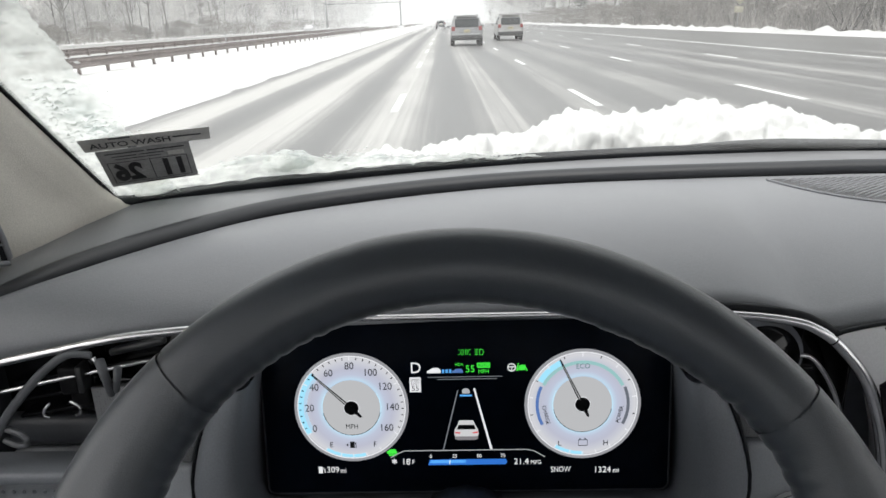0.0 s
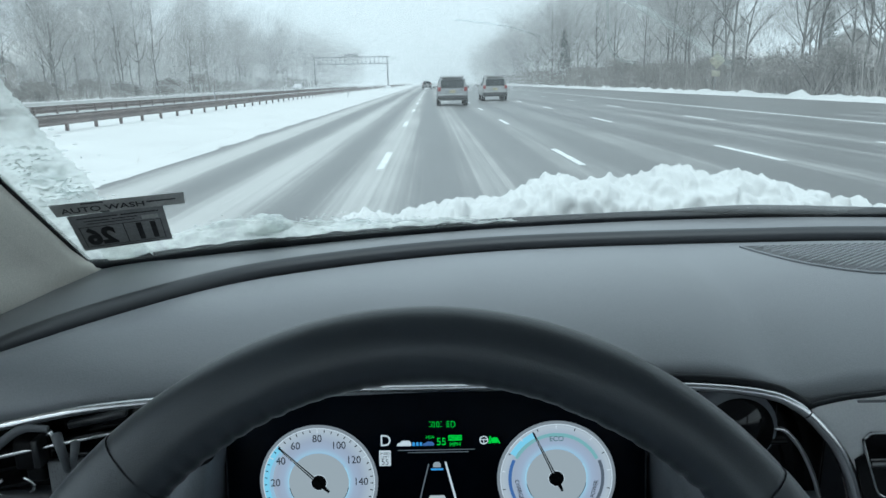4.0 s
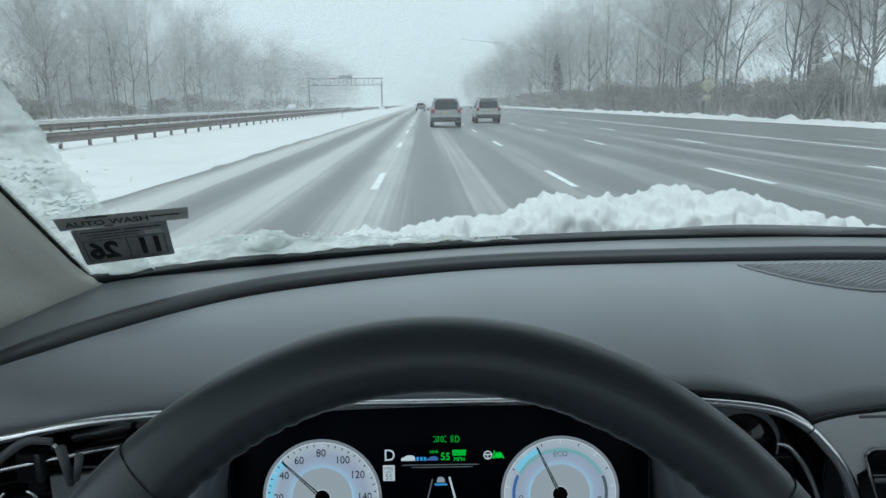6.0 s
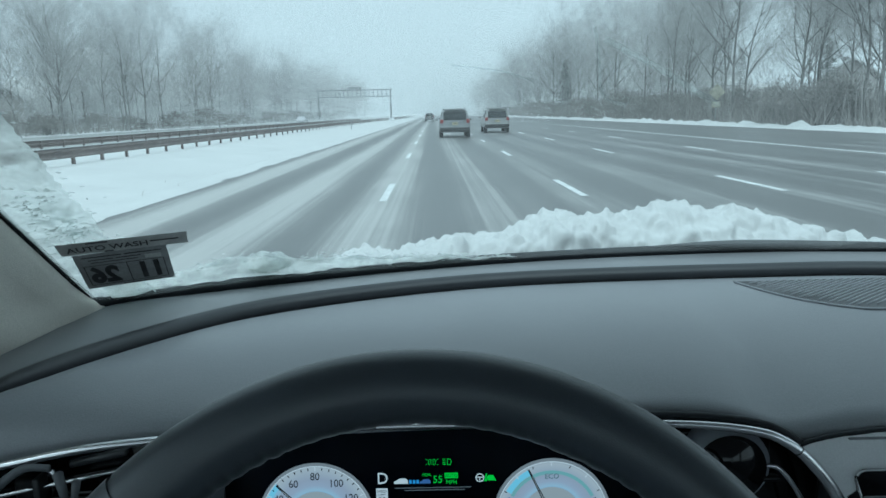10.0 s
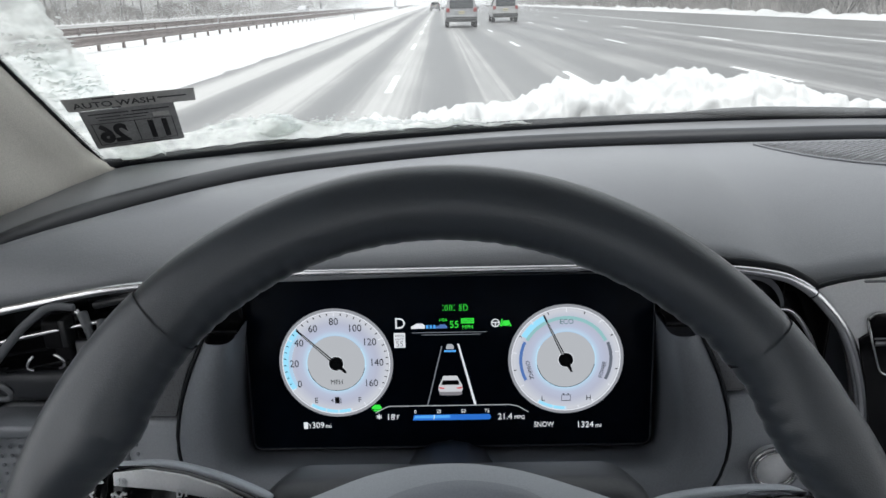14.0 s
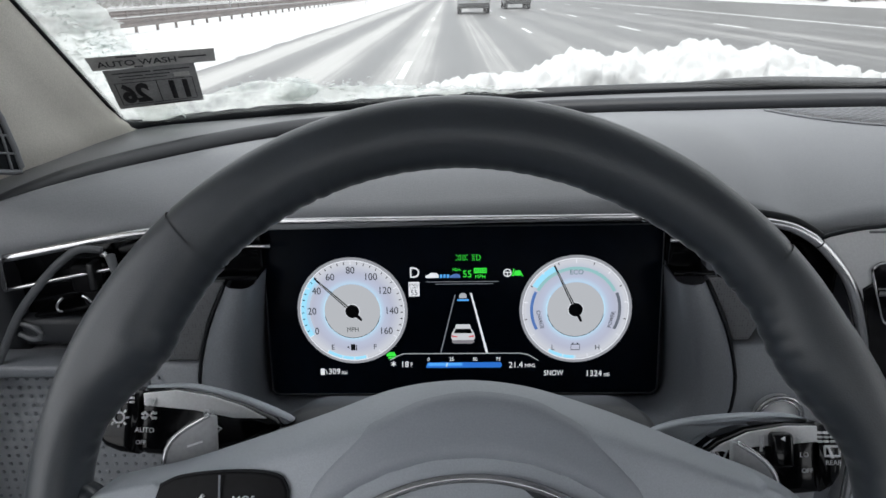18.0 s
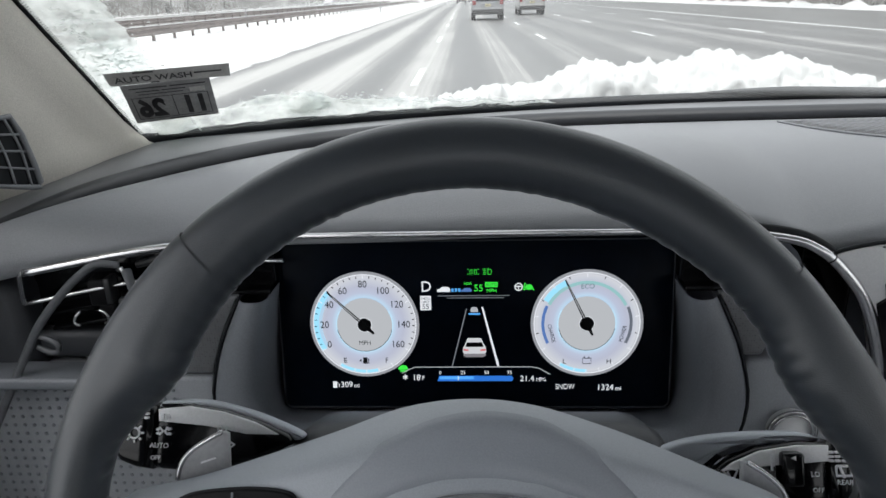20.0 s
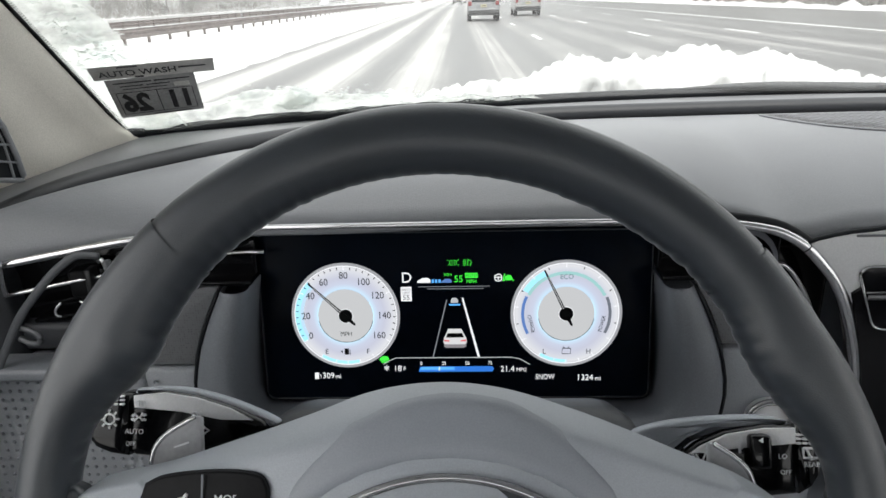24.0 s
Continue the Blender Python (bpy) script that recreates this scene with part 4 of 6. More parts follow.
def dial(cx, cy, kind):
    c = (cx, cy)
    d = part("dial", plate(bmesh.new(), circle(0.0400, 64), 0, 0.0003), FACE, display, "round pale lit dial", False)
    d.location = (cx, cy, 0.0004)
    o = (0, 0)
    flat("dial_rim", arc(0.0400, 0.0424, 0, 360, 72), BEZ, d, 0.0002, o)
    flat("dial_rim", arc(0.0395, 0.0402, 0, 360, 72), WHITE, d, 0.0005, o)
    flat("dial_halo", arc(0.0213, 0.0222, 150, 390, 64), HALO, d, 0.0004, o)
    flat("dial_centre", plate(bmesh.new(), circle(0.0214, 48), 0, 0.0003), FACE_IN, d, 0.0004, o)
    flat("dial_line", arc(0.0212, 0.0216, 190, 350, 48), INK, d, 0.0006, o)
    n = 33 if kind == "speed" else 13
    for i in range(n):
        a = 212 - 244 * i / (n - 1)
        big = i % 8 == 0 if kind == "speed" else i % 2 == 0
        m = Matrix.Rotation(radians(a), 4, "Z")
        flat("tick", box(bmesh.new(), (0.0380, 0, 0), (0.0028 if big else 0.0018, 0.00065, 0.0002), 0, m), WHITE if big else BLACK, d, 0.0007, o)
    for a in (238, 256, 270, 285, 302):
        flat("tick", box(bmesh.new(), (0.0380, 0, 0), (0.0024, 0.0006, 0.0002), 0, Matrix.Rotation(radians(a), 4, "Z")), WHITE, d, 0.0007, o)

    def at(x, y):
        q = dp(x, y)
        return (q[0] - cx, q[1] - cy, 0.0006)

    if kind == "speed":
        flat("progress_arc", arc(0.0355, 0.0396, 136, 212), CYAN, d, 0.00045, o)
        flat("progress_arc", arc(0.0330, 0.0356, 138, 210), glow("lit faint cyan", (0.55, 0.78, 0.98)), d, 0.00042, o)
        for s, x, y in (("0", 548, 595), ("20", 541, 558), ("40", 551, 521), ("60", 576, 496), ("80", 612, 484), ("100", 647, 496), ("120", 671, 521), ("140", 682, 558), ("160", 671, 595)):
            lettering("figure", s, 0.0078, INK, d, at(x, y), stretch=0.9)
        lettering("figure", "MPH", 0.0052, INK, d, at(612, 592), stretch=0.9)
        lettering("figure", "E", 0.0058, INK, d, at(575, 625))
        lettering("figure", "F", 0.0058, INK, d, at(650, 625))
        bm = bmesh.new()
        box(bm, at(611, 625), (0.0034, 0.0050, 0.0002))
        box(bm, at(617, 626), (0.0006, 0.0044, 0.0002))
        bm.faces.new([bm.verts.new(at(x, y)) for x, y in ((600, 625), (604, 622), (604, 628))])
        part("figure", bm, INK, d, "", False)
        flat("fuel_arc", arc(0.0368, 0.0392, 238, 284), CYAN, d, 0.0005, o)
        turn = 136.4
    else:
        flat("eco_arc", arc(0.0310, 0.0335, 26, 152, 60), TEAL, d, 0.0005, o)
        flat("charge_arc", arc(0.0320, 0.0343, 155, 208), NAVY, d, 0.0005, o)
        flat("power_arc", arc(0.0320, 0.0343, -28, 23), GREYL, d, 0.0005, o)
        flat("progress_arc", arc(0.0336, 0.0378, 116, 150), CYAN, d, 0.00045, o)
        lettering("figure", "ECO", 0.0054, TEALINK, d, at(1004, 491), stretch=0.95)
        lettering("figure", "CHARGE", 0.0042, INK, d, at(942, 576), turn=-76, stretch=0.9)
        lettering("figure", "POWER", 0.0042, INK, d, at(1066, 577), turn=76, stretch=0.9)
        lettering("figure", "L", 0.0056, INK, d, at(965, 628))
        lettering("figure", "H", 0.0056, INK, d, at(1043, 628))
        bm = bmesh.new()
        tube(bm, [at(*p) for p in ((997, 622), (1012, 622), (1012, 632), (997, 632))], 0.0003, 4, closed=True)
        box(bm, at(1000, 620), (0.0012, 0.0008, 0.0002))
        box(bm, at(1008, 620), (0.0012, 0.0008, 0.0002))
        part("figure", bm, INK, d, "", False)
        flat("charge_level", arc(0.0368, 0.0392, 238, 271), CYAN, d, 0.0005, o)
        turn = 115.5
    bm = bmesh.new()
    plate(bm, circle(0.0054, 24), 0, 0.0006, 0.0002)
    part("needle_hub", bm, BLACK, d, "", False).location = (0, 0, 0.0008)
    flat("needle_hub", arc(0.0052, 0.0058, 0, 360, 36), WHITE, d, 0.0007, o)
    m = Matrix.Rotation(radians(turn), 4, "Z")
    bm = bmesh.new()
    plate(bm, [(-0.0100, -0.0008), (-0.0050, -0.0013), (0.0, -0.0013), (0.0385, -0.0006), (0.0385, 0.0006), (0.0, 0.0013), (-0.0050, 0.0013), (-0.0100, 0.0008)], 0, 0.0004)
    bmesh.ops.transform(bm, matrix=m, verts=bm.verts)
    nd = part("needle", bm, BLACK, d, "slim dark needle", False)
    nd.location = (0, 0, 0.0016)
    bm = bmesh.new()
    plate(bm, [(0.005, -0.00030), (0.0330, -0.00020), (0.0330, 0.00012), (0.005, 0.00030)], 0, 0.0002)
    bmesh.ops.transform(bm, matrix=m, verts=bm.verts)
    part("needle_line", bm, FACE_IN, nd, "", False).location = (0, 0, 0.0004)
    return d


TEALINK = glow("lit dark teal", (0.10, 0.22, 0.22))
dial(-0.085, 0.0, "speed")
dial(0.085, 0.0, "power")


def dtext(s, x, y, size, mat, align="CENTER", stretch=0.95):
    return lettering("readout", s, size, mat, display, dp(x, y), align, 0, stretch)


def dlines(name, lines, r, mat, closed=False):
    bm = bmesh.new()
    for l in lines:
        tube(bm, [dp(x, y) for x, y in l], r, 5, 0.4)
    return part(name, bm, mat, display, "", False)


def dshape(name, polys, mat, z=0.0005):
    bm = bmesh.new()
    for p in polys:
        pts = [dp(x, y, z) for x, y in p]
        bm.faces.new([bm.verts.new(q) for q in pts])
    r = bmesh.ops.extrude_face_region(bm, geom=bm.faces[:])
    bmesh.ops.translate(bm, verts=[v for v in r["geom"] if isinstance(v, bmesh.types.BMVert)], vec=(0, 0, 0.0002))
    bmesh.ops.recalc_face_normals(bm, faces=bm.faces)
    return part(name, bm, mat, display, "", False)


dtext("D", 724, 490, 0.0118, WHITE)
dshape("speed_sign", [[(713, 506), (732, 506), (732, 532), (713, 532)]], WHITE)
for s, y, z in (("SPEED", 511, 0.0026), ("LIMIT", 517, 0.0026), ("55", 525.5, 0.0058)):
    lettering("readout", s, z, INK, display, dp(722.5, y, 0.0010))
CAR = [(743, 499), (743, 495), (748, 493), (752, 490), (762, 490), (766, 494), (766, 499)]
dshape("car_icon", [CAR], WHITE)
dshape("gap_icon", [[(768 + 6 * k, 493), (772 + 6 * k, 493), (772 + 6 * k, 499), (768 + 6 * k, 499)] for k in range(3)], BLUE2)
dshape("car_icon", [[(785 + (x - 743) * 0.8, 499 + (y - 499) * 0.75) for x, y in CAR]], NAVY)
dtext("HDA", 797, 484.5, 0.0030, GREEN)
dtext("55", 815.5, 493, 0.0076, GREEN)
dshape("auto_box", [[(827, 482), (849, 482), (849, 491), (827, 491)]], GREEN)
lettering("readout", "AUTO", 0.0032, INK, display, dp(838, 486.5, 0.0010))
dtext("MPH", 838, 497.5, 0.0042, GREEN)
dlines("divider", [[(744, 506), (870, 506)], [(760, 510), (860, 510)]], 0.0003, DIM)
dlines("wheel_icon", [[(885 + 6.5 * math.cos(a), 491 + 6.5 * math.sin(a)) for a in [k * math.pi / 8 for k in range(17)]], [(879, 490), (891, 490)], [(885, 491), (885, 496)]], 0.00042, WHITE)
dlines("lane_icon", [[(893, 497), (896, 484)], [(895, 497), (899, 487)], [(911, 497), (906, 487)]], 0.00045, GREEN)
dshape("lane_car_icon", [[(898, 496), (898, 491), (901, 487), (905, 487), (908, 491), (908, 496)]], GREEN)
D_HALF = [(0, -5), (4, -4), (5.5, 0), (4, 5), (0, 5), (0, -5)]
dlines("lamp_icon", [[(804.5 - 0.75 * x, 463 + 0.9 * y) for x, y in D_HALF], [(808.5 + 0.75 * x, 463 + 0.9 * y) for x, y in D_HALF]]
       + [[(806.5 + s * 7.8, 463 + 0.9 * d), (806.5 + s * 10.2, 463 + 1.2 * d)] for s in (-1, 1) for d in (-4, 4)], 0.00022, GREEN)
dlines("lamp_icon", [[(832 + 1.2 * x, 463 + y) for x, y in D_HALF]] + [[(824, 458.5 + 3 * k), (829, 458.5 + 3 * k)] for k in range(4)], 0.00024, GREEN)
dshape("lane_edge", [[(820, 527), (823, 527), (851, 637), (847, 637)]], WHITE)
dlines("lane_edge", [[(794, 530), (767, 637)]], 0.0005, DIM)
dshape("lead_icon", [[(801, 536), (801, 531), (804, 527), (811, 527), (814, 531), (814, 536)]], glow("lit pale", (0.5, 0.52, 0.55)))
dshape("lead_icon", [[(797, 538), (818, 538), (817, 541), (798, 541)]], BLUE2)
dshape("own_car_icon", [[(792, 592), (795, 584), (819, 584), (822, 592), (827, 601), (828, 609), (826, 613), (788, 613), (786, 609), (787, 601)]], glow("lit silver", (0.72, 0.74, 0.76)))
dshape("own_car_icon", [[(788, 613), (826, 613), (827, 617), (822, 619.5), (792, 619.5), (787, 617)]], glow("lit dark silver", (0.26, 0.25, 0.27)), 0.0006)
dshape("own_car_icon", [[(794, 592), (820, 592), (823, 600), (791, 600)]], BLACK, 0.0008)
dshape("own_car_icon", [[(787, 604), (797, 605.5), (796, 607.5), (788, 607)], [(827, 604), (817, 605.5), (818, 607.5), (826, 607)]], REDL, 0.0008)
dlines("frame_line", [[(676, 650), (690, 642), (700, 638), (908, 638), (922, 641), (940, 652)]], 0.0004, glow("lit line", (0.45, 0.48, 0.5)))
for s, x in (("0", 745), ("25", 786), ("50", 828), ("75", 869)):
    dtext(s, x, 649, 0.0040, WHITE)
dshape("bar", [[(743, 655), (873, 655), (876, 660), (873, 665), (740, 665)]], BLUE)
dshape("bar_fill", [[(745, 656), (805, 656), (805, 661), (743, 661)]], BLUE2, 0.0008)
dshape("bar_mark", [[(777, 655.5), (779, 655.5), (778, 663), (776, 663)]], WHITE, 0.0010)
dtext("21.4", 900, 660.5, 0.0068, WHITE)
dtext("MPG", 925, 662, 0.0042, WHITE)
dtext("SNOW", 967, 676, 0.0060, WHITE, stretch=0.8)
dtext("1324", 1038, 677.5, 0.0068, WHITE)
dtext("mi", 1061, 679, 0.0050, WHITE)
dtext("309", 575, 671.5, 0.0068, WHITE)
dtext("mi", 593, 673, 0.0050, WHITE)
dshape("pump_icon", [[(550, 665.5), (557, 665.5), (557, 677.5), (550, 677.5)]], WHITE)
dlines("pump_icon", [[(558, 667.5), (561, 670.5), (561, 676.5)]], 0.0003, WHITE)
dshape("slip_icon", [[(670, 643), (670, 639), (675, 635), (684, 635), (687, 640), (687, 643)], [(673, 644), (685, 644), (685, 647), (673, 647)]], GREEN)
dlines("frost_icon", [[(682 + 5 * math.cos(a), 657 + 5 * math.sin(a)), (682 - 5 * math.cos(a), 657 - 5 * math.sin(a))] for a in (0.5, 1.55, 2.6)], 0.0004, WHITE)
dtext("18", 702, 658.5, 0.0068, WHITE)
dtext("F", 714.5, 659, 0.0048, WHITE)
dlines("readout", [[(708.5 + 1.2 * math.cos(a), 655 + 1.2 * math.sin(a)) for a in [k * math.pi / 4 for k in range(9)]]], 0.0002, WHITE)

# ---- stickers on the glass ----
PAPER = material("old sticker paper", (0.42, 0.415, 0.40), 0.7, grain=0.12, scale=500, stain=0.15, stain_scale=40)
PAPER2 = material("dark sticker paper", (0.26, 0.26, 0.262), 0.7, grain=0.12, scale=500, stain=0.15, stain_scale=60)
DARKINK = material("sticker ink", (0.05, 0.05, 0.055), 0.6, grain=0.2, scale=400)


def sticker(name, label, corners, paper):
    """A flat label on the inner face of the glass; corners as x and height up the slope, from the upper left round to the lower left."""
    tl, tr, br, bl = [Vector(c) for c in corners]

    def put(u, v, lift=0.0):
        p = (bl.lerp(br, u)).lerp(tl.lerp(tr, u), v)
        return on_glass(p.x, p.y, -0.0016 - lift)

    base = put(0.5, 0.5)
    t = thing(name, label, "sticker", Matrix.Translation(base))

    def lay(bm, mat, nm, lift):
        for v in bm.verts:
            v.co = put(v.co.x, v.co.y, lift) - base
        bmesh.ops.recalc_face_normals(bm, faces=bm.faces)
        return part(nm, bm, mat, t, "", False)

    bm = bmesh.new()
    sheet(bm, [[(i / 8, j / 3, 0) for i in range(9)] for j in range(4)])
    lay(bm, paper, "paper", 0.0)
    return t, lay


strip, lay = sticker("car_wash_sticker", "grey paper car wash strip stuck inside the windscreen", [(-0.3358, 0.1242), (-0.2340, 0.1290), (-0.2386, 0.1090), (-0.3380, 0.1042)], PAPER)
bm = text_mesh("AUTO WASH", 0.60, bold=0.015)
bmesh.ops.transform(bm, matrix=Matrix.Translation((0.37, 0.42, 0)) @ Matrix.Diagonal((0.175, 1.0, 0, 1)), verts=bm.verts)
lay(bm, DARKINK, "print", 0.0006)
for x0, x1, y in ((0.22, 0.38, 0.90), (0.70, 0.93, 0.55), (0.33, 0.40, 0.10)):
    bm = bmesh.new()
    sheet(bm, [[(x0, y - 0.05, 0), (x1, y - 0.05, 0)], [(x0, y + 0.06, 0), (x1, y + 0.06, 0)]])
    lay(bm, DARKINK, "print_bar", 0.0006)
insp, lay = sticker("inspection_sticker", "dark grey inspection sticker on the windscreen, read from behind", [(-0.3312, 0.1040), (-0.2570, 0.1085), (-0.2686, 0.0440), (-0.3422, 0.0390)], PAPER2)
for s, x in (("26", 0.25), ("11", 0.76)):
    bm = text_mesh(s, 0.62, bold=0.05)
    bmesh.ops.transform(bm, matrix=Matrix.Translation((x, 0.36, 0)) @ Matrix.Diagonal((-0.50, 1.0, 0, 1)), verts=bm.verts)
    lay(bm, DARKINK, "print", 0.0006)
bm = bmesh.new()
for x0, x1, y0, y1 in ((0.06, 0.94, 0.66, 0.675), (0.06, 0.94, 0.10, 0.115), (0.06, 0.07, 0.10, 0.67), (0.93, 0.94, 0.10, 0.67), (0.515, 0.525, 0.10, 0.67),
                       (0.08, 0.50, 0.89, 0.92), (0.53, 0.94, 0.89, 0.92), (0.14, 0.40, 0.81, 0.835), (0.43, 0.70, 0.81, 0.835), (0.16, 0.66, 0.74, 0.76), (0.40, 0.60, 0.03, 0.055), (0.63, 0.85, 0.03, 0.055)):
    sheet(bm, [[(x0, y0, 0), (x1, y0, 0)], [(x0, y1, 0), (x1, y1, 0)]])
lay(bm, DARKINK, "print_bar", 0.0006)
bm = bmesh.new()
sheet(bm, [[(0.74, 0.71, 0), (0.92, 0.71, 0)], [(0.74, 0.82, 0), (0.92, 0.82, 0)]])
lay(bm, PAPER, "print_bar", 0.0006)

# ---- phone clamp and lead hanging at the left vent ----
clamp = thing("phone_clamp", "black plastic phone clamp with dangling lead clipped to the air vent", "phone holder", pose(-0.27, 0.575, 1.235))
ci = clamp.matrix_world.inverted()
PLAST = material("black plastic", (0.02, 0.021, 0.023), 0.35, grain=0.15, scale=300, stain=0.1, stain_scale=30)


def cpart(name, bm, mat, label=""):
    bmesh.ops.transform(bm, matrix=ci, verts=bm.verts)
    return part(name, bm, mat, clamp, label)


STRAP = material("grey rubber strap", (0.085, 0.090, 0.098), 0.45, grain=0.1, scale=300, stain=0.15, stain_scale=30)
cpart("lead", tube(bmesh.new(), smooth_path([(-0.378, 0.556, 1.120), (-0.350, 0.555, 1.165), (-0.330, 0.554, 1.196), (-0.3112, 0.553, 1.224), (-0.2859, 0.553, 1.2514), (-0.2700, 0.553, 1.2645), (-0.2600, 0.553, 1.2700), (-0.2520, 0.5535, 1.2700), (-0.2445, 0.554, 1.2690)], 8), lambda t: 0.0034 - 0.0008 * t, 8, 0.55, up=(0, 1, 0)), STRAP, "flat grey lead")
cpart("lead_loop", tube(bmesh.new(), smooth_path([(-0.318, 0.556, 1.214), (-0.308, 0.554, 1.2125), (-0.301, 0.553, 1.2085), (-0.302, 0.553, 1.2030), (-0.309, 0.554, 1.2020), (-0.318, 0.556, 1.2050)], 6), 0.0022, 8), STRAP)
bm = bmesh.new()
box(bm, (-0.2740, 0.580, 1.2400), (0.018, 0.016, 0.022), 0.003)
box(bm, (-0.2740, 0.585, 1.2230), (0.014, 0.012, 0.014), 0.003)
cpart("clamp_body", bm, POD)
bm = bmesh.new()
box(bm, (-0.2650, 0.574, 1.2430), (0.0045, 0.012, 0.020), 0.001)
cpart("clamp_rib", bm, PLAST)
for pts in ([(-0.2795, 0.554, 1.2340), (-0.2830, 0.553, 1.2305), (-0.2845, 0.553, 1.2270), (-0.2838, 0.553, 1.2245), (-0.2815, 0.554, 1.2230)], [(-0.2655, 0.554, 1.2352), (-0.2610, 0.553, 1.2335), (-0.2590, 0.553, 1.2300), (-0.2600, 0.553, 1.2265), (-0.2630, 0.554, 1.2248)]):
    cpart("spring_hook", tube(bmesh.new(), smooth_path(pts, 5), 0.0010, 6), CHROME, "bright metal hook")
bm = bmesh.new()
box(bm, (-0.222, 0.572, 1.2668), (0.040, 0.006, 0.0050), 0.0015, Matrix.Translation((-0.222, 0.572, 1.2668)) @ Matrix.Rotation(radians(-12), 4, "Y") @ Matrix.Translation((0.222, -0.572, -1.2668)))
cpart("jaw", bm, PLAST)
bm = bmesh.new()
tube(bm, [(-0.2470, 0.556, 1.2640), (-0.2440, 0.555, 1.2665), (-0.2415, 0.555, 1.2600)], 0.0016, 6)
cpart("screw", bm, CHROME, "bright screw")
for a, b, r in (((-0.2405, 0.5545, 1.2655), (-0.2372, 0.556, 1.2375), 0.0034), ((-0.2296, 0.556, 1.2590), (-0.2345, 0.557, 1.2400), 0.0028)):
    bm = bmesh.new()
    rod(bm, a, b, r, r * 0.7, 10)
    bmesh.ops.bevel(bm, geom=[e for e in bm.edges if e.calc_length() < 0.006], offset=0.0008, segments=2, affect="EDGES")
    cpart("arm", bm, STRAP, "grey plastic clamp arm")
# small side vent at the pillar's foot
svent = thing("side_vent", "small black demister vent grille at the foot of the pillar", "air vent", pose(-0.425, 0.70, 1.30))

# ---- snow and ice on the windscreen and cowl ----
def heap_top(x):
    xs = [-0.32, -0.204, -0.122, -0.04, 0.04, 0.122, 0.150, 0.175, 0.211, 0.284, 0.315, 0.335, 0.389, 0.438, 0.48, 0.53, 0.573, 0.67, 0.9]
    zs = [1.276, 1.290, 1.296, 1.305, 1.312, 1.322, 1.345, 1.345, 1.334, 1.338, 1.346, 1.349, 1.343, 1.340, 1.326, 1.312, 1.296, 1.288, 1.286]
    return float(np.interp(x, xs, zs))


rows = []
NX, NC = 420, 48
for i in range(NX + 1):
    x = -0.34 + 1.20 * i / NX
    h = heap_top(x) - 1.235
    yc = y_glass(x) + 0.115
    row = []
    for k in range(NC + 1):
        a = math.pi * k / NC
        w = 0.085
        p = Vector((x, yc - w * math.cos(a) * (1 if k else 1.1), 1.235 + h * math.sin(a) ** 0.75))
        q = p * 1.0
        lump = noise.noise(q * 22) * 0.013 + abs(noise.noise(q * 46)) * 0.017 - 0.006 + abs(noise.noise(q * 90)) * 0.009 + abs(noise.noise(q * 170)) * 0.004
        n = Vector((0, -math.cos(a), math.sin(a)))
        row.append(p + n * lump * (1 if 0 < k < NC else 0) + Vector((noise.noise(q * 60 + Vector((9, 0, 0))) * 0.004, 0, 0)))
    rows.append(row)
only("snow_heap", sheet(bmesh.new(), rows), SNOW, "lumpy white snow heaped along the foot of the windscreen", "snow")
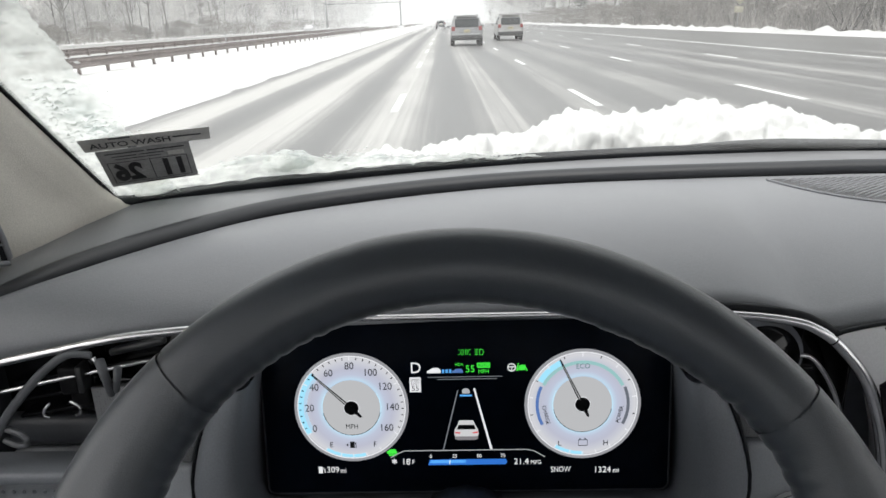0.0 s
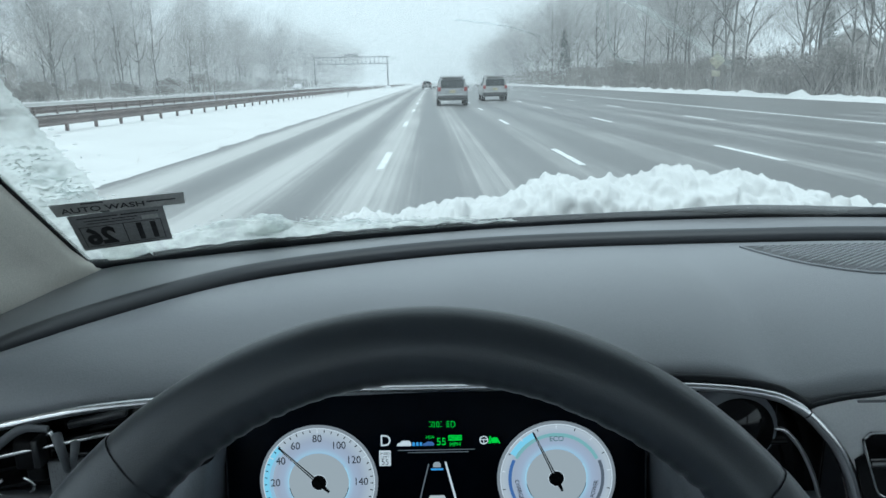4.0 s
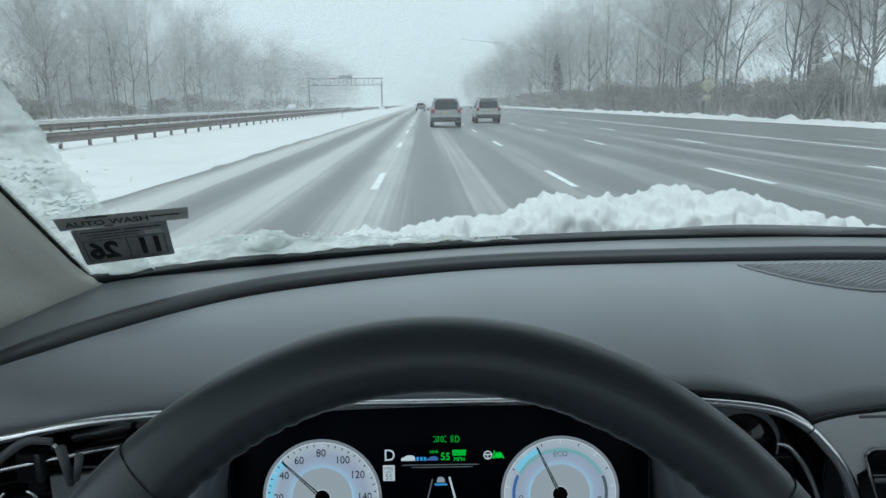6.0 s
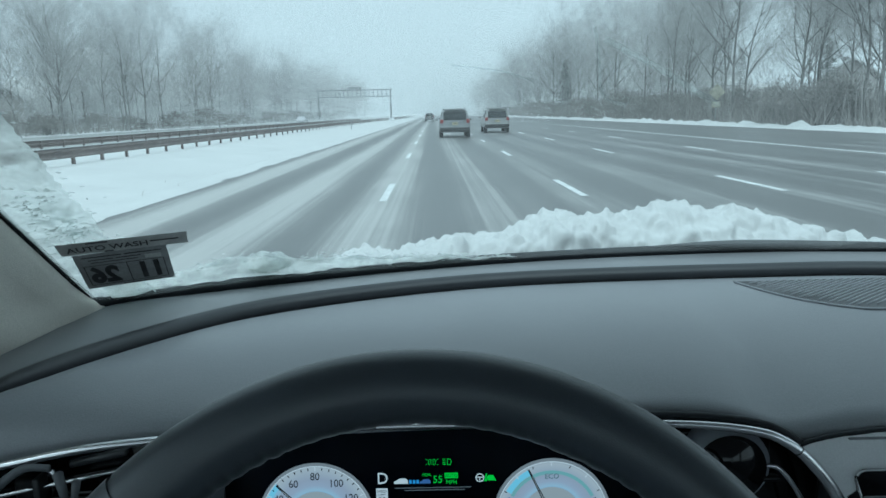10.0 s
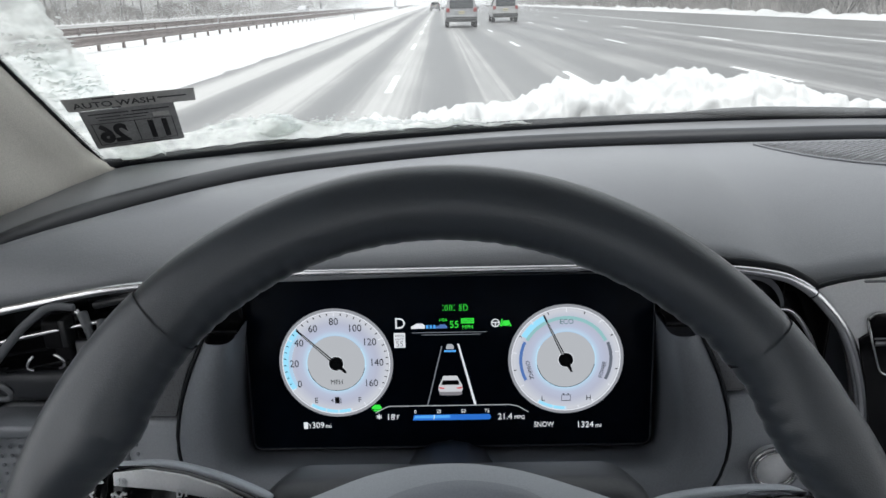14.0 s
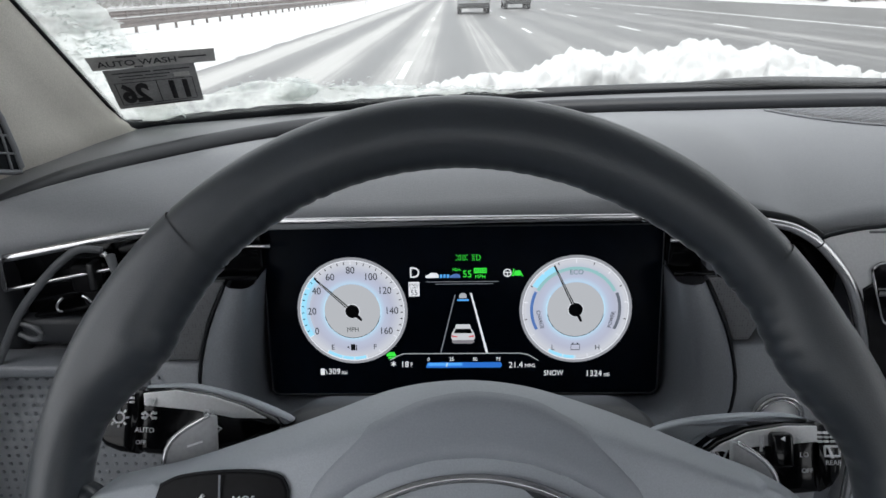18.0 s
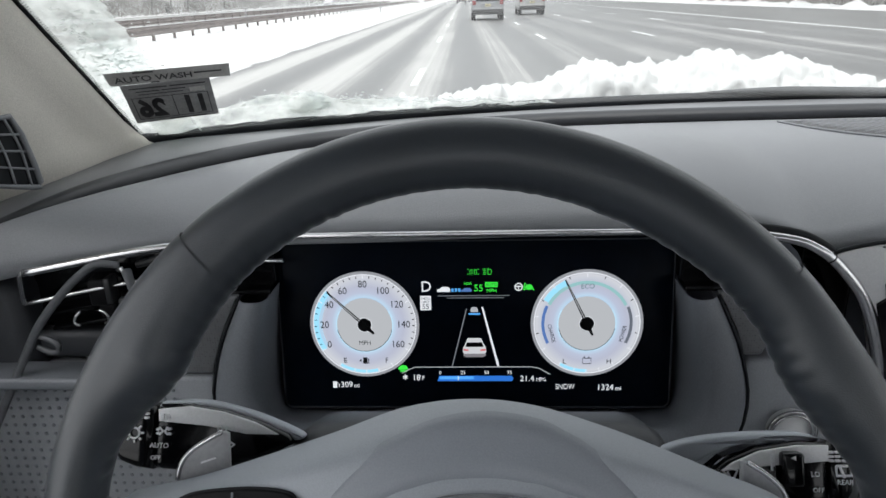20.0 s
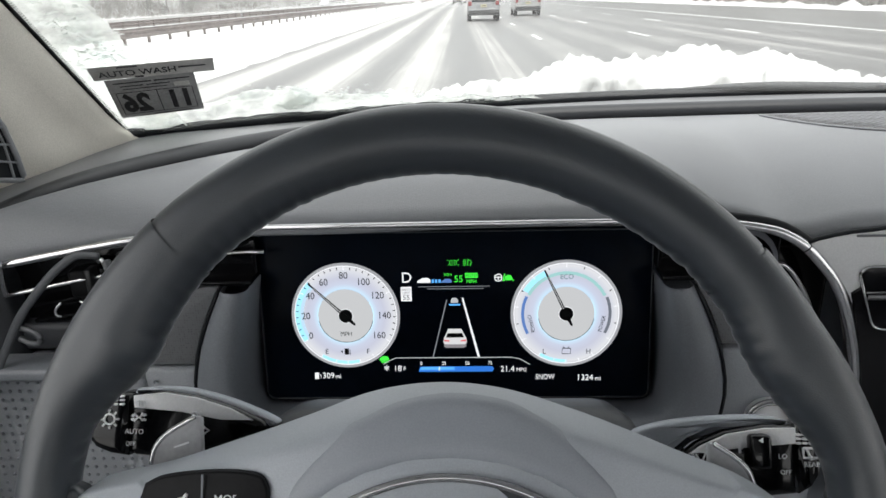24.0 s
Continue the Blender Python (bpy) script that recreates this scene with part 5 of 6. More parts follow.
def ice_material():
    """Wet ice on glass: part clear, part milky, lit through from outside."""
    m = bpy.data.materials.new("wet ice")
    m.use_nodes = True
    nt = m.node_tree
    N, L = nt.nodes, nt.links
    b = N["Principled BSDF"]
    b.inputs["Base Color"].default_value, b.inputs["Roughness"].default_value = (0.80, 0.83, 0.84, 1), 0.3
    tc, n1, n2, r1, r2 = (N.new("ShaderNode" + k) for k in ("TexCoord", "TexNoise", "TexNoise", "MapRange", "MapRange"))
    n1.inputs["Scale"].default_value, n1.inputs["Detail"].default_value = 30, 6
    n2.inputs["Scale"].default_value, n2.inputs["Detail"].default_value = 160, 3
    tl, clear, mx, mx2, bp, cr = (N.new("ShaderNode" + k) for k in ("BsdfTranslucent", "BsdfTransparent", "MixShader", "MixShader", "Bump", "MapRange"))
    for n in (n1, n2):
        L.new(tc.outputs["Object"], n.inputs["Vector"])
    vo, vm, mc = (N.new("ShaderNode" + k) for k in ("TexVoronoi", "MapRange", "Mix"))
    vo.inputs["Scale"].default_value = 230
    L.new(tc.outputs["Object"], vo.inputs["Vector"])
    vm.inputs["From Min"].default_value, vm.inputs["From Max"].default_value = 0.15, 0.75
    vm.inputs["To Min"].default_value, vm.inputs["To Max"].default_value = 0.0, 0.45
    L.new(vo.outputs["Distance"], vm.inputs["Value"])
    mc.data_type = "RGBA"
    mc.inputs[6].default_value, mc.inputs[7].default_value = (0.92, 0.93, 0.90, 1), (0.70, 0.72, 0.70, 1)
    L.new(vm.outputs["Result"], mc.inputs[0])
    L.new(mc.outputs[2], tl.inputs["Color"])
    clear.inputs["Color"].default_value = (0.92, 0.95, 0.95, 1)
    r1.inputs["From Min"].default_value, r1.inputs["From Max"].default_value = 0.38, 0.62
    r1.inputs["To Min"].default_value, r1.inputs["To Max"].default_value = 0.42, 0.97
    L.new(n1.outputs["Fac"], r1.inputs["Value"])
    bp.inputs["Strength"].default_value, bp.inputs["Distance"].default_value = 0.9, 0.003
    L.new(n2.outputs["Fac"], bp.inputs["Height"])
    L.new(bp.outputs["Normal"], b.inputs["Normal"])
    mx.inputs["Fac"].default_value = 0.70
    L.new(b.outputs["BSDF"], mx.inputs[1])
    L.new(tl.outputs["BSDF"], mx.inputs[2])
    L.new(r1.outputs["Result"], mx2.inputs["Fac"])
    L.new(clear.outputs["BSDF"], mx2.inputs[1])
    L.new(mx.outputs["Shader"], mx2.inputs[2])
    L.new(mx2.outputs["Shader"], N["Material Output"].inputs["Surface"])
    return m


ICE = ice_material()


def ice_sheet(name, label, x0, x1, s0, s1, nx, ns, lift, mat):
    rows = []
    for i in range(nx + 1):
        u = i / nx
        row = []
        for j in range(ns + 1):
            t = j / ns
            a0, a1 = (x0(t) if callable(x0) else x0), (x1(t) if callable(x1) else x1)
            x = a0 + (a1 - a0) * u
            b1 = s1(x) if callable(s1) else s1
            s = s0 + (b1 - s0) * t
            e = min(1, 6 * u, 6 * (1 - u), 8 * (1 - t)) if callable(s1) else min(1, 8 * (1 - u), 8 * u)
            q = Vector((x, s, 0))
            row.append(on_glass(x, s, 0.002 + e * lift * (0.55 + 0.8 * noise.noise(q * 28) + 0.5 * noise.noise(q * 70))))
        rows.append(row)
    return only(name, sheet(bmesh.new(), rows), mat, label, "ice", smooth=True)


ice_sheet("ice_band", "half-clear icy slush frozen along the windscreen pillar", -0.352, lambda t: -0.298 + 0.004 * noise.noise(Vector((t * 9, 0, 0))) + 0.0035 * noise.noise(Vector((t * 45, 2, 0))) + 0.002 * noise.noise(Vector((t * 130, 4, 0))), 0.0, 0.42, 26, 150, 0.006, ICE)
ice_sheet("ice_band", "icy slush along the lower edge of the windscreen", -0.335, 0.10, 0.004,
          lambda x: float(np.interp(x, [-0.34, -0.29, -0.261, -0.224, -0.18, -0.15, -0.115, -0.05, 0.10], [0.05, 0.045, 0.05, 0.064, 0.062, 0.045, 0.044, 0.030, 0.010])) + 0.006 * noise.noise(Vector((x * 40, 0, 0))), 150, 22, 0.007, ICE)
bm = bmesh.new()
bmesh.ops.create_icosphere(bm, subdivisions=4, radius=1.0)
for v in bm.verts:
    v.co *= 1 + 0.25 * noise.noise(v.co * 2.2)
    v.co = on_glass(-0.187, 0.03, 0.012) + Vector((v.co.x * 0.026, v.co.y * 0.010, v.co.z * 0.012))
only("ice_lump", bm, ICE, "grey lump of wet ice against the glass", "ice")

# drops and grains of slush on the glass
rd = random.Random(31)
bm = bmesh.new()
for k in range(900):
    if k > 560:
        s = rd.gauss(0.155, 0.022)
        x = -0.322 + rd.gauss(0, 0.011)
    elif rd.random() < 0.16:
        s = rd.uniform(0.05, 0.38)
        x = -0.300 + rd.gauss(0, 0.008) if rd.random() < 0.7 else rd.uniform(-0.35, -0.30)
    else:
        x = rd.uniform(-0.25, 0.09)
        s = float(np.interp(x, [-0.26, -0.224, -0.18, -0.15, -0.115, -0.05, 0.10], [0.05, 0.062, 0.060, 0.046, 0.044, 0.032, 0.012])) + rd.gauss(-0.004, 0.006)
    r = rd.uniform(0.0004, 0.0014) * (1 if rd.random() < 0.9 else 1.5)
    wide, tall = rd.uniform(1.0, 3.5), rd.uniform(0.6, 1.1)
    peak = bm.verts.new(on_glass(x, s, 0.004 + 0.5 * r))
    foot = [bm.verts.new(on_glass(x + r * wide * math.cos(a), s + r * tall * math.sin(a), 0.0035)) for a in [2 * math.pi * j / 7 for j in range(7)]]
    for j in range(7):
        bm.faces.new((peak, foot[j], foot[(j + 1) % 7]))
only("slush_grains", bm, ICE, "wet grains and drops of slush on the windscreen", "slush", kind="stuff")

# dried smears that the wipers left
SMEAR = ice_material()
SMEAR.name = "dried smear"
for nd in SMEAR.node_tree.nodes:
    if nd.type == "MAP_RANGE" and abs(nd.inputs["To Min"].default_value - 0.42) < 1e-4:
        nd.inputs["To Min"].default_value, nd.inputs["To Max"].default_value = 0.0, 0.22
for pts, w in (([(0.134, 0.385), (0.140, 0.365), (0.1465, 0.337), (0.1535, 0.311), (0.165, 0.297), (0.180, 0.292)], 0.0040), ([(0.145, 0.372), (0.178, 0.352), (0.211, 0.330), (0.237, 0.311), (0.270, 0.288)], 0.0060), ([(0.02, 0.345), (0.06, 0.338), (0.09, 0.326)], 0.0022)):
    p3 = smooth_path([(x, s, 0) for x, s in pts], 10)
    only("smear", sheet(bmesh.new(), [[on_glass(p.x + d * 0.4, p.y + d, 0.001) for d in (-w * 0.5, 0, w * 0.5)] for p in p3]), SMEAR, "faint pale dried smear on the windscreen", "smear", group="smears")

# wipers parked under the snow
WIPER = material("matt grey wiper", (0.045, 0.047, 0.05), 0.5, grain=0.15, scale=300, stain=0.3, stain_scale=25)
for xs, ss in (((-0.10, 0.05, 0.20, 0.36), (-0.014, -0.014, -0.014, -0.016)), ((0.275, 0.34, 0.42, 0.52, 0.70, 0.86), (0.007, 0.0095, 0.0065, 0.001, -0.006, -0.012))):
    w = thing("wiper", "dark grey windscreen wiper parked along the foot of the glass", "wiper", Matrix.Translation(on_glass(xs[0], ss[0], 0.008)), "wipers")
    wi = w.matrix_world.inverted()

    def spot(t, ds, out):
        x = xs[0] + (xs[-1] - xs[0]) * t
        return wi @ on_glass(x, float(np.interp(x, xs, ss)) + ds, out)

    part("blade", tube(bmesh.new(), [spot(k / 30, -0.004, 0.004) for k in range(31)], 0.0022, 6, 1.4), BLADE, w, "black rubber blade")
    part("spoiler", tube(bmesh.new(), [spot(k / 30, 0, 0.008) for k in range(31)], lambda t: 0.0015 + 0.0062 * min(1, 5 * t) * (1 if t < 0.8 else 1 - 0.5 * (t - 0.8) / 0.2), 10, 0.75), WIPER, w)
    part("arm", tube(bmesh.new(), [spot(0.45 + 0.55 * k / 8, -0.018, 0.016) for k in range(9)], lambda t: 0.005 + 0.003 * t, 6, 0.7), BLADE, w)
bm = bmesh.new()
sheet(bm, [[(x, y_glass(x) + d, 1.262 - 0.25 * d) for d in (0.006, 0.06, 0.14, 0.24)] for x in [-0.40 + 1.5 * k / 24 for k in range(25)]])
only("cowl_panel", thick(bm, 0.006), BLADE, "black plastic cowl below the windscreen", "cowl", kind="structure")
bm = bmesh.new()
sheet(bm, [[(0.36 + u * 0.78, 1.05 + 1.05 * s, 1.235 - 0.16 * s ** 1.6 - 0.10 * abs(u) ** 3) for s in [k / 10 for k in range(11)]] for u in [-1 + k / 12 for k in range(25)]])
only("bonnet", thick(bm, 0.01), SNOW, "car bonnet under a layer of snow", "bonnet", kind="structure")

# ---- outside: ground, road ----
OUT = Matrix.Rotation(radians(1.1), 4, "Z") @ Matrix.Rotation(radians(-0.12), 4, "X")


def road_material():
    m = bpy.data.materials.new("slushy asphalt")
    m.use_nodes = True
    nt = m.node_tree
    N, L = nt.nodes, nt.links
    b = N["Principled BSDF"]
    tc = N.new("ShaderNodeTexCoord")
    sep = N.new("ShaderNodeSeparateXYZ")
    L.new(tc.outputs["Object"], sep.inputs[0])

    def noise_at(sx, sy, detail, scale=1.0):
        mp = N.new("ShaderNodeMapping")
        mp.inputs["Scale"].default_value = (sx, sy, 1)
        n = N.new("ShaderNodeTexNoise")
        n.inputs["Scale"].default_value, n.inputs["Detail"].default_value = scale, detail
        L.new(tc.outputs["Object"], mp.inputs["Vector"])
        L.new(mp.outputs["Vector"], n.inputs["Vector"])
        return n.outputs["Fac"]

    def mth(op, a, c):
        x = N.new("ShaderNodeMath")
        x.operation = op
        for i, v in enumerate((a, c)):
            if v is None:
                continue
            if isinstance(v, (int, float)):
                x.inputs[i].default_value = v
            else:
                L.new(v, x.inputs[i])
        return x.outputs[0]

    wander = mth("MULTIPLY", mth("SUBTRACT", noise_at(0.02, 0.02, 2), 0.5), 0.9)
    xx = mth("ADD", sep.outputs["X"], wander)
    tracks = mth("COSINE", mth("MULTIPLY", mth("SUBTRACT", xx, 0.85), 2 * math.pi / 1.775), None)
    broad = noise_at(0.9, 0.012, 3)
    fine = noise_at(7.5, 0.03, 4)
    blot = noise_at(0.7, 0.25, 5)
    side = N.new("ShaderNodeMapRange")
    side.inputs["From Min"].default_value, side.inputs["From Max"].default_value = -5.5, 5.0
    side.inputs["To Min"].default_value, side.inputs["To Max"].default_value = 0.06, -0.13
    L.new(sep.outputs["X"], side.inputs["Value"])
    depth = N.new("ShaderNodeMapRange")
    depth.inputs["From Min"].default_value, depth.inputs["From Max"].default_value = -5.0, 6.0
    depth.inputs["To Min"].default_value, depth.inputs["To Max"].default_value = 0.22, 0.06
    L.new(sep.outputs["X"], depth.inputs["Value"])
    lines = noise_at(16.0, 0.010, 2)
    f = mth("ADD", mth("MULTIPLY", tracks, depth.outputs["Result"]), side.outputs["Result"])
    f = mth("ADD", f, mth("MULTIPLY", broad, 0.42))
    f = mth("ADD", f, mth("MULTIPLY", fine, 0.46))
    f = mth("ADD", f, mth("MULTIPLY", lines, 0.36))
    f = mth("ADD", f, mth("MULTIPLY", blot, 0.30))
    ramp = N.new("ShaderNodeMapRange")
    ramp.interpolation_type = "SMOOTHSTEP"
    ramp.inputs["From Min"].default_value, ramp.inputs["From Max"].default_value = 0.58, 1.04
    L.new(f, ramp.inputs["Value"])
    mix = N.new("ShaderNodeMix")
    mix.data_type = "RGBA"
    mix.inputs[6].default_value = (0.092, 0.092, 0.092, 1)
    mix.inputs[7].default_value = (0.40, 0.396, 0.385, 1)
    L.new(ramp.outputs["Result"], mix.inputs[0])
    L.new(mix.outputs[2], b.inputs["Base Color"])
    rr = N.new("ShaderNodeMapRange")
    rr.inputs["To Min"].default_value, rr.inputs["To Max"].default_value = 0.42, 0.75
    L.new(ramp.outputs["Result"], rr.inputs["Value"])
    L.new(rr.outputs["Result"], b.inputs["Roughness"])
    bp = N.new("ShaderNodeBump")
    bp.inputs["Strength"].default_value, bp.inputs["Distance"].default_value = 0.5, 0.02
    L.new(f, bp.inputs["Height"])
    L.new(bp.outputs["Normal"], b.inputs["Normal"])
    return m


ROAD = road_material()
PAINT = material("worn white road paint", (0.62, 0.63, 0.63), 0.6, grain=0.15, scale=20, stain=0.2, stain_scale=2)
RAIL = material("weathered steel", (0.195, 0.162, 0.152), 0.6, 0.3, grain=0.2, scale=9, stain=0.2, stain_scale=0.7)
# bark and twigs: frost, plus air haze painted in as a paler base
BARK = material("frosted hazy bark", (0.185, 0.180, 0.175), 0.9, grain=0.35, scale=6, stain=0.3, stain_scale=0.6, each=0.2)
TWIG = material("frosted hazy twigs", (0.42, 0.412, 0.405), 0.9, grain=0.25, scale=2, stain=0.2, stain_scale=0.3, each=0.2)

bm = bmesh.new()
sheet(bm, [[(x, y, -0.03) for y in (-300, -20, 0, 20, 60, 150, 400, 1200, 3500)] for x in (-2500, -600, -200, -60, -20, 0, 30, 80, 300, 900, 2500)])
only("ground", bm, SNOWFIELD, "flat snow-covered ground out to the horizon", "ground", OUT, kind="structure", smooth=False)


def road_strip(name, label, x0, x1, y0, y1):
    bm = bmesh.new()
    n = 80
    a = [(x0 + 0.18 * noise.noise(Vector((i * 0.8, 3, 0))), y0 + (y1 - y0) * i / n) for i in range(n + 1)]
    sheet(bm, [[(xa, y, -0.02), (xa + 0.25, y, 0.0), (x1 - 0.25, y, 0.0), (x1, y, -0.02)] for xa, y in a])
    return only(name, bm, ROAD, label, "road", OUT, kind="structure", smooth=False)


road = road_strip("road", "wet grey motorway streaked with slush and tyre tracks", -5.3, 22.3, -60, 900)
road_strip("road_opposite", "grey snow-streaked carriageway beyond the median", -44, -23.5, -60, 900)
dash_mesh = None
for x in (-0.9, 2.65, 6.2, 9.75):
    for k in range(-1, 22):
        bm = bmesh.new()
        if dash_mesh is None:
            box(bm, (0, 0, 0), (0.13, 3.0, 0.008))
            ob = part("lane_dash", bm, PAINT, road, "", False)
            dash_mesh = ob.data
        else:
            bm.free()
            ob = new("lane_dash", dash_mesh)
            ob.parent = road
        ob.location = (x + 0.02 * math.sin(k * 3.1), 13.9 + 12.0 * k, 0.002)
for x, w in ((13.3, 0.12),):
    bm = bmesh.new()
    box(bm, (x, 420, 0.002), (w, 960, 0.008))
    part("edge_line", bm, PAINT, road, "", False)

# snow banks at the road's edges
def bank(x0, w, h, seed):
    rows = []
    for i in range(260):
        y = -10 + 1.02 ** i * 0.9 + i * 0.5
        row = []
        for k in range(9):
            s = k / 8
            q = Vector((seed + s * 3, y * 0.7, 0))
            row.append((x0 + w * s, y, -0.03 + max(0, h * math.sin(math.pi * s) * (0.55 + 0.9 * noise.noise(q) + 0.5 * noise.noise(q * 3.1)))))
        rows.append(row)
    return sheet(bmesh.new(), rows)


only("snow_bank", bank(-6.2, 1.3, 0.06, 1), SNOWFIELD, "low ploughed bank of snow beside the road", "snow bank", OUT, kind="stuff")
only("snow_bank", bank(21.9, 2.6, 0.42, 7), SNOWFIELD, "ploughed bank of snow at the foot of the woods", "snow bank", OUT, kind="stuff")

# guard rails in the median
def guard_rail(x, y0, y1, faces):
    g = thing("guard_rail", "rust-brown steel guard rail on short posts in the snowy median", "guard rail", OUT @ pose(x, 0, 0), "median rails")
    prof = [(0, 0.44), (0.03, 0.47), (0.075, 0.51), (0.03, 0.56), (0.0, 0.595), (0.03, 0.63), (0.075, 0.68), (0.03, 0.72), (0, 0.75)]
    for a in range(int(y0), int(y1), 16):
        bm = bmesh.new()
        sheet(bm, [[(faces * d, y, z) for d, z in prof] for y in (a, min(a + 16.02, y1))])
        part("beam", thick(bm, 0.006), RAIL, g, "", False)
    me = None
    y = y0 + 0.8
    while y < y1:
        if me is None:
            bm = bmesh.new()
            box(bm, (0, 0, 0.34), (0.012, 0.10, 0.80))
            box(bm, (-0.07, 0, 0.34), (0.012, 0.10, 0.80))
            box(bm, (-0.035, 0, 0.34), (0.07, 0.010, 0.80))
            ob = part("post", bm, RAIL, g, "", False)
            me = ob.data
        else:
            ob = new("post", me)
            ob.parent = g
        ob.location = (-faces * 0.02, y, 0)
        y += 1.905
    bm = bmesh.new()
    box(bm, (faces * 0.02, (y0 + y1) / 2, 0.762), (0.07, y1 - y0, 0.022))
    part("snow_cap", bm, SNOWFIELD, g, "line of snow on the rail", False)
    return g


guard_rail(-11.0, 4, 420, 1)
guard_rail(-17.2, 4, 170, -1)


def median(x0, x1, h):
    """Snow lying deeper in the middle of the median, with soft drifts."""
    rows = []
    for i in range(200):
        y = -12 + 1.022 ** i * 1.2 + i * 0.4
        rows.append([(x0 + (x1 - x0) * k / 24, y, -0.05 + (h + 0.05) * min(1, math.sin(math.pi * k / 24) * 1.5) ** 0.8 + 0.05 * noise.noise(Vector((k * 0.35, y * 0.22, 3))) * math.sin(math.pi * k / 24)) for k in range(25)])
    return sheet(bmesh.new(), rows)


only("median_snow", median(-22.8, -6.0, 0.24), SNOWFIELD, "deep untouched snow covering the median round the rail posts", "snow", OUT, kind="stuff")

# ---- trees ----
def grow(seed, height, spread, conifer=False):
    """Trunk with limbs, and a crown of fine twigs, as two lists of vertices and faces."""
    r = random.Random(seed)
    trunk, twigs = ([], []), ([], [])

    def limb(to, a, b, ra, rb, n):
        d = (b - a).normalized()
        s = d.orthogonal().normalized()
        u = d.cross(s)
        i0 = len(to[0])
        for p, rr in ((a, ra), (b, rb)):
            for k in range(n):
                t = 2 * math.pi * k / n
                to[0].append(p + s * rr * math.cos(t) + u * rr * math.sin(t))
        for k in range(n):
            to[1].append((i0 + k, i0 + (k + 1) % n, i0 + n + (k + 1) % n, i0 + n + k))

    def branch(p, d, length, rad, depth):
        n = 6 if depth == 0 else (4 if depth < 3 else 3)
        q = p
        for i in range(n):
            e = q + d * (length / n)
            r1 = rad * (1 - 0.75 * (i + 1) / n)
            r0 = rad * (1 - 0.75 * i / n)
            limb(trunk if depth < 2 else twigs, q, e, r0, r1, 6 if depth == 0 else (4 if depth < 2 else 3))
            q = e
            d = (d + Vector((r.uniform(-1, 1), r.uniform(-1, 1), r.uniform(-0.4, 0.8))) * (0.11 if depth == 0 else 0.22)).normalized()
            if depth < 4 and (i > 0 or depth > 0):
                m = {0: 3, 1: 2, 2: 2, 3: 2}[depth]
                for _ in range(m):
                    side = Vector((r.uniform(-1, 1), r.uniform(-1, 1), r.uniform(-0.1, 0.5))).normalized()
                    nd = (d * r.uniform(0.6, 1.0) + side * spread).normalized()
                    branch(q, nd, length * r.uniform(0.36, 0.6), max(r1 * r.uniform(0.45, 0.75), 0.008), depth + 1)

    if not conifer:
        branch(Vector((0, 0, -0.1)), Vector((0, 0, 1)), height, height * 0.0095, 0)
    else:
        limb(trunk, Vector((0, 0, -0.1)), Vector((0, 0, height)), height * 0.014, 0.02, 7)
        z = height * 0.22
        while z < height:
            w = (1 - z / height) ** 0.8 * height * 0.22 + 0.25
            for k in range(7):
                a = r.uniform(0, 2 * math.pi)
                tip = Vector((math.cos(a) * w, math.sin(a) * w, z - 0.18 * w + r.uniform(-0.2, 0.4)))
                base = Vector((0, 0, z))
                limb(trunk, base, tip, 0.03, 0.01, 3)
                for j in range(12):
                    c = base.lerp(tip, r.uniform(0.2, 1))
                    o = Vector((r.uniform(-1, 1), r.uniform(-1, 1), r.uniform(-0.8, 0.5))).normalized() * r.uniform(0.3, 0.6)
                    limb(twigs, c, c + o, 0.05, 0.006, 3)
            z += height * 0.035
    return trunk, twigs


def tree(name, label, seed, height, spread, conifer=False):
    t, w = grow(seed, height, spread, conifer)
    ob = thing(name, label, "tree", OUT @ pose(0, -500, 0), "roadside woods")
    for nm, (vs, fs), mat in (("trunk", t, BARK), ("crown", w, NEEDLE if conifer else TWIG)):
        me = bpy.data.meshes.new(nm)
        me.from_pydata(vs, [], fs)
        me.materials.append(mat)
        me.shade_smooth()
        o = new(nm, me)
        o.parent = ob
    return ob


NEEDLE = material("snowy needles", (0.14, 0.15, 0.14), 0.9, grain=0.3, scale=3, stain=0.25, stain_scale=0.4, each=0.15)
kinds = [tree("bare_tree", "tall leafless tree dusted with snow at the edge of the woods", 11 + k, 16.0 + 0.9 * k, 0.80 + 0.06 * (k % 3)) for k in range(6)]
pines = [tree("conifer", "dark conifer dusted with snow among leafless trees", 40 + k, 13 + 3 * k, 0, True) for k in range(2)]
rnd = random.Random(21)
spots = []
for side, x0, x1, n in ((1, 27.0, 52, 130), (-1, 50, 90, 150)):
    for k in range(n):
        y = 34 + 420 * ((k + 3.0 * rnd.random()) / n) ** 1.35 if side > 0 else 25 + 520 * ((k + rnd.random()) / n) ** 1.2
        spots.append((side * (x0 + (x1 - x0) * rnd.random() ** 1.7), y))
first = set()
for x, y in spots:
    src = rnd.choice(kinds) if rnd.random() > 0.035 or x < 0 else rnd.choice(pines)
    if (x, y) in (spots[22], spots[37]):
        src = pines[(x, y) == spots[37]]
    m = OUT @ pose(x, y, -0.03, 0, 0, rnd.uniform(0, 360)) @ Matrix.Scale(rnd.uniform(0.55, 0.86) if x > 0 else rnd.uniform(0.6, 0.95), 4)
    if src.name in first:
        c = copy_thing(src, m)
        c.matrix_world = m
    else:
        first.add(src.name)
        src.matrix_world = m
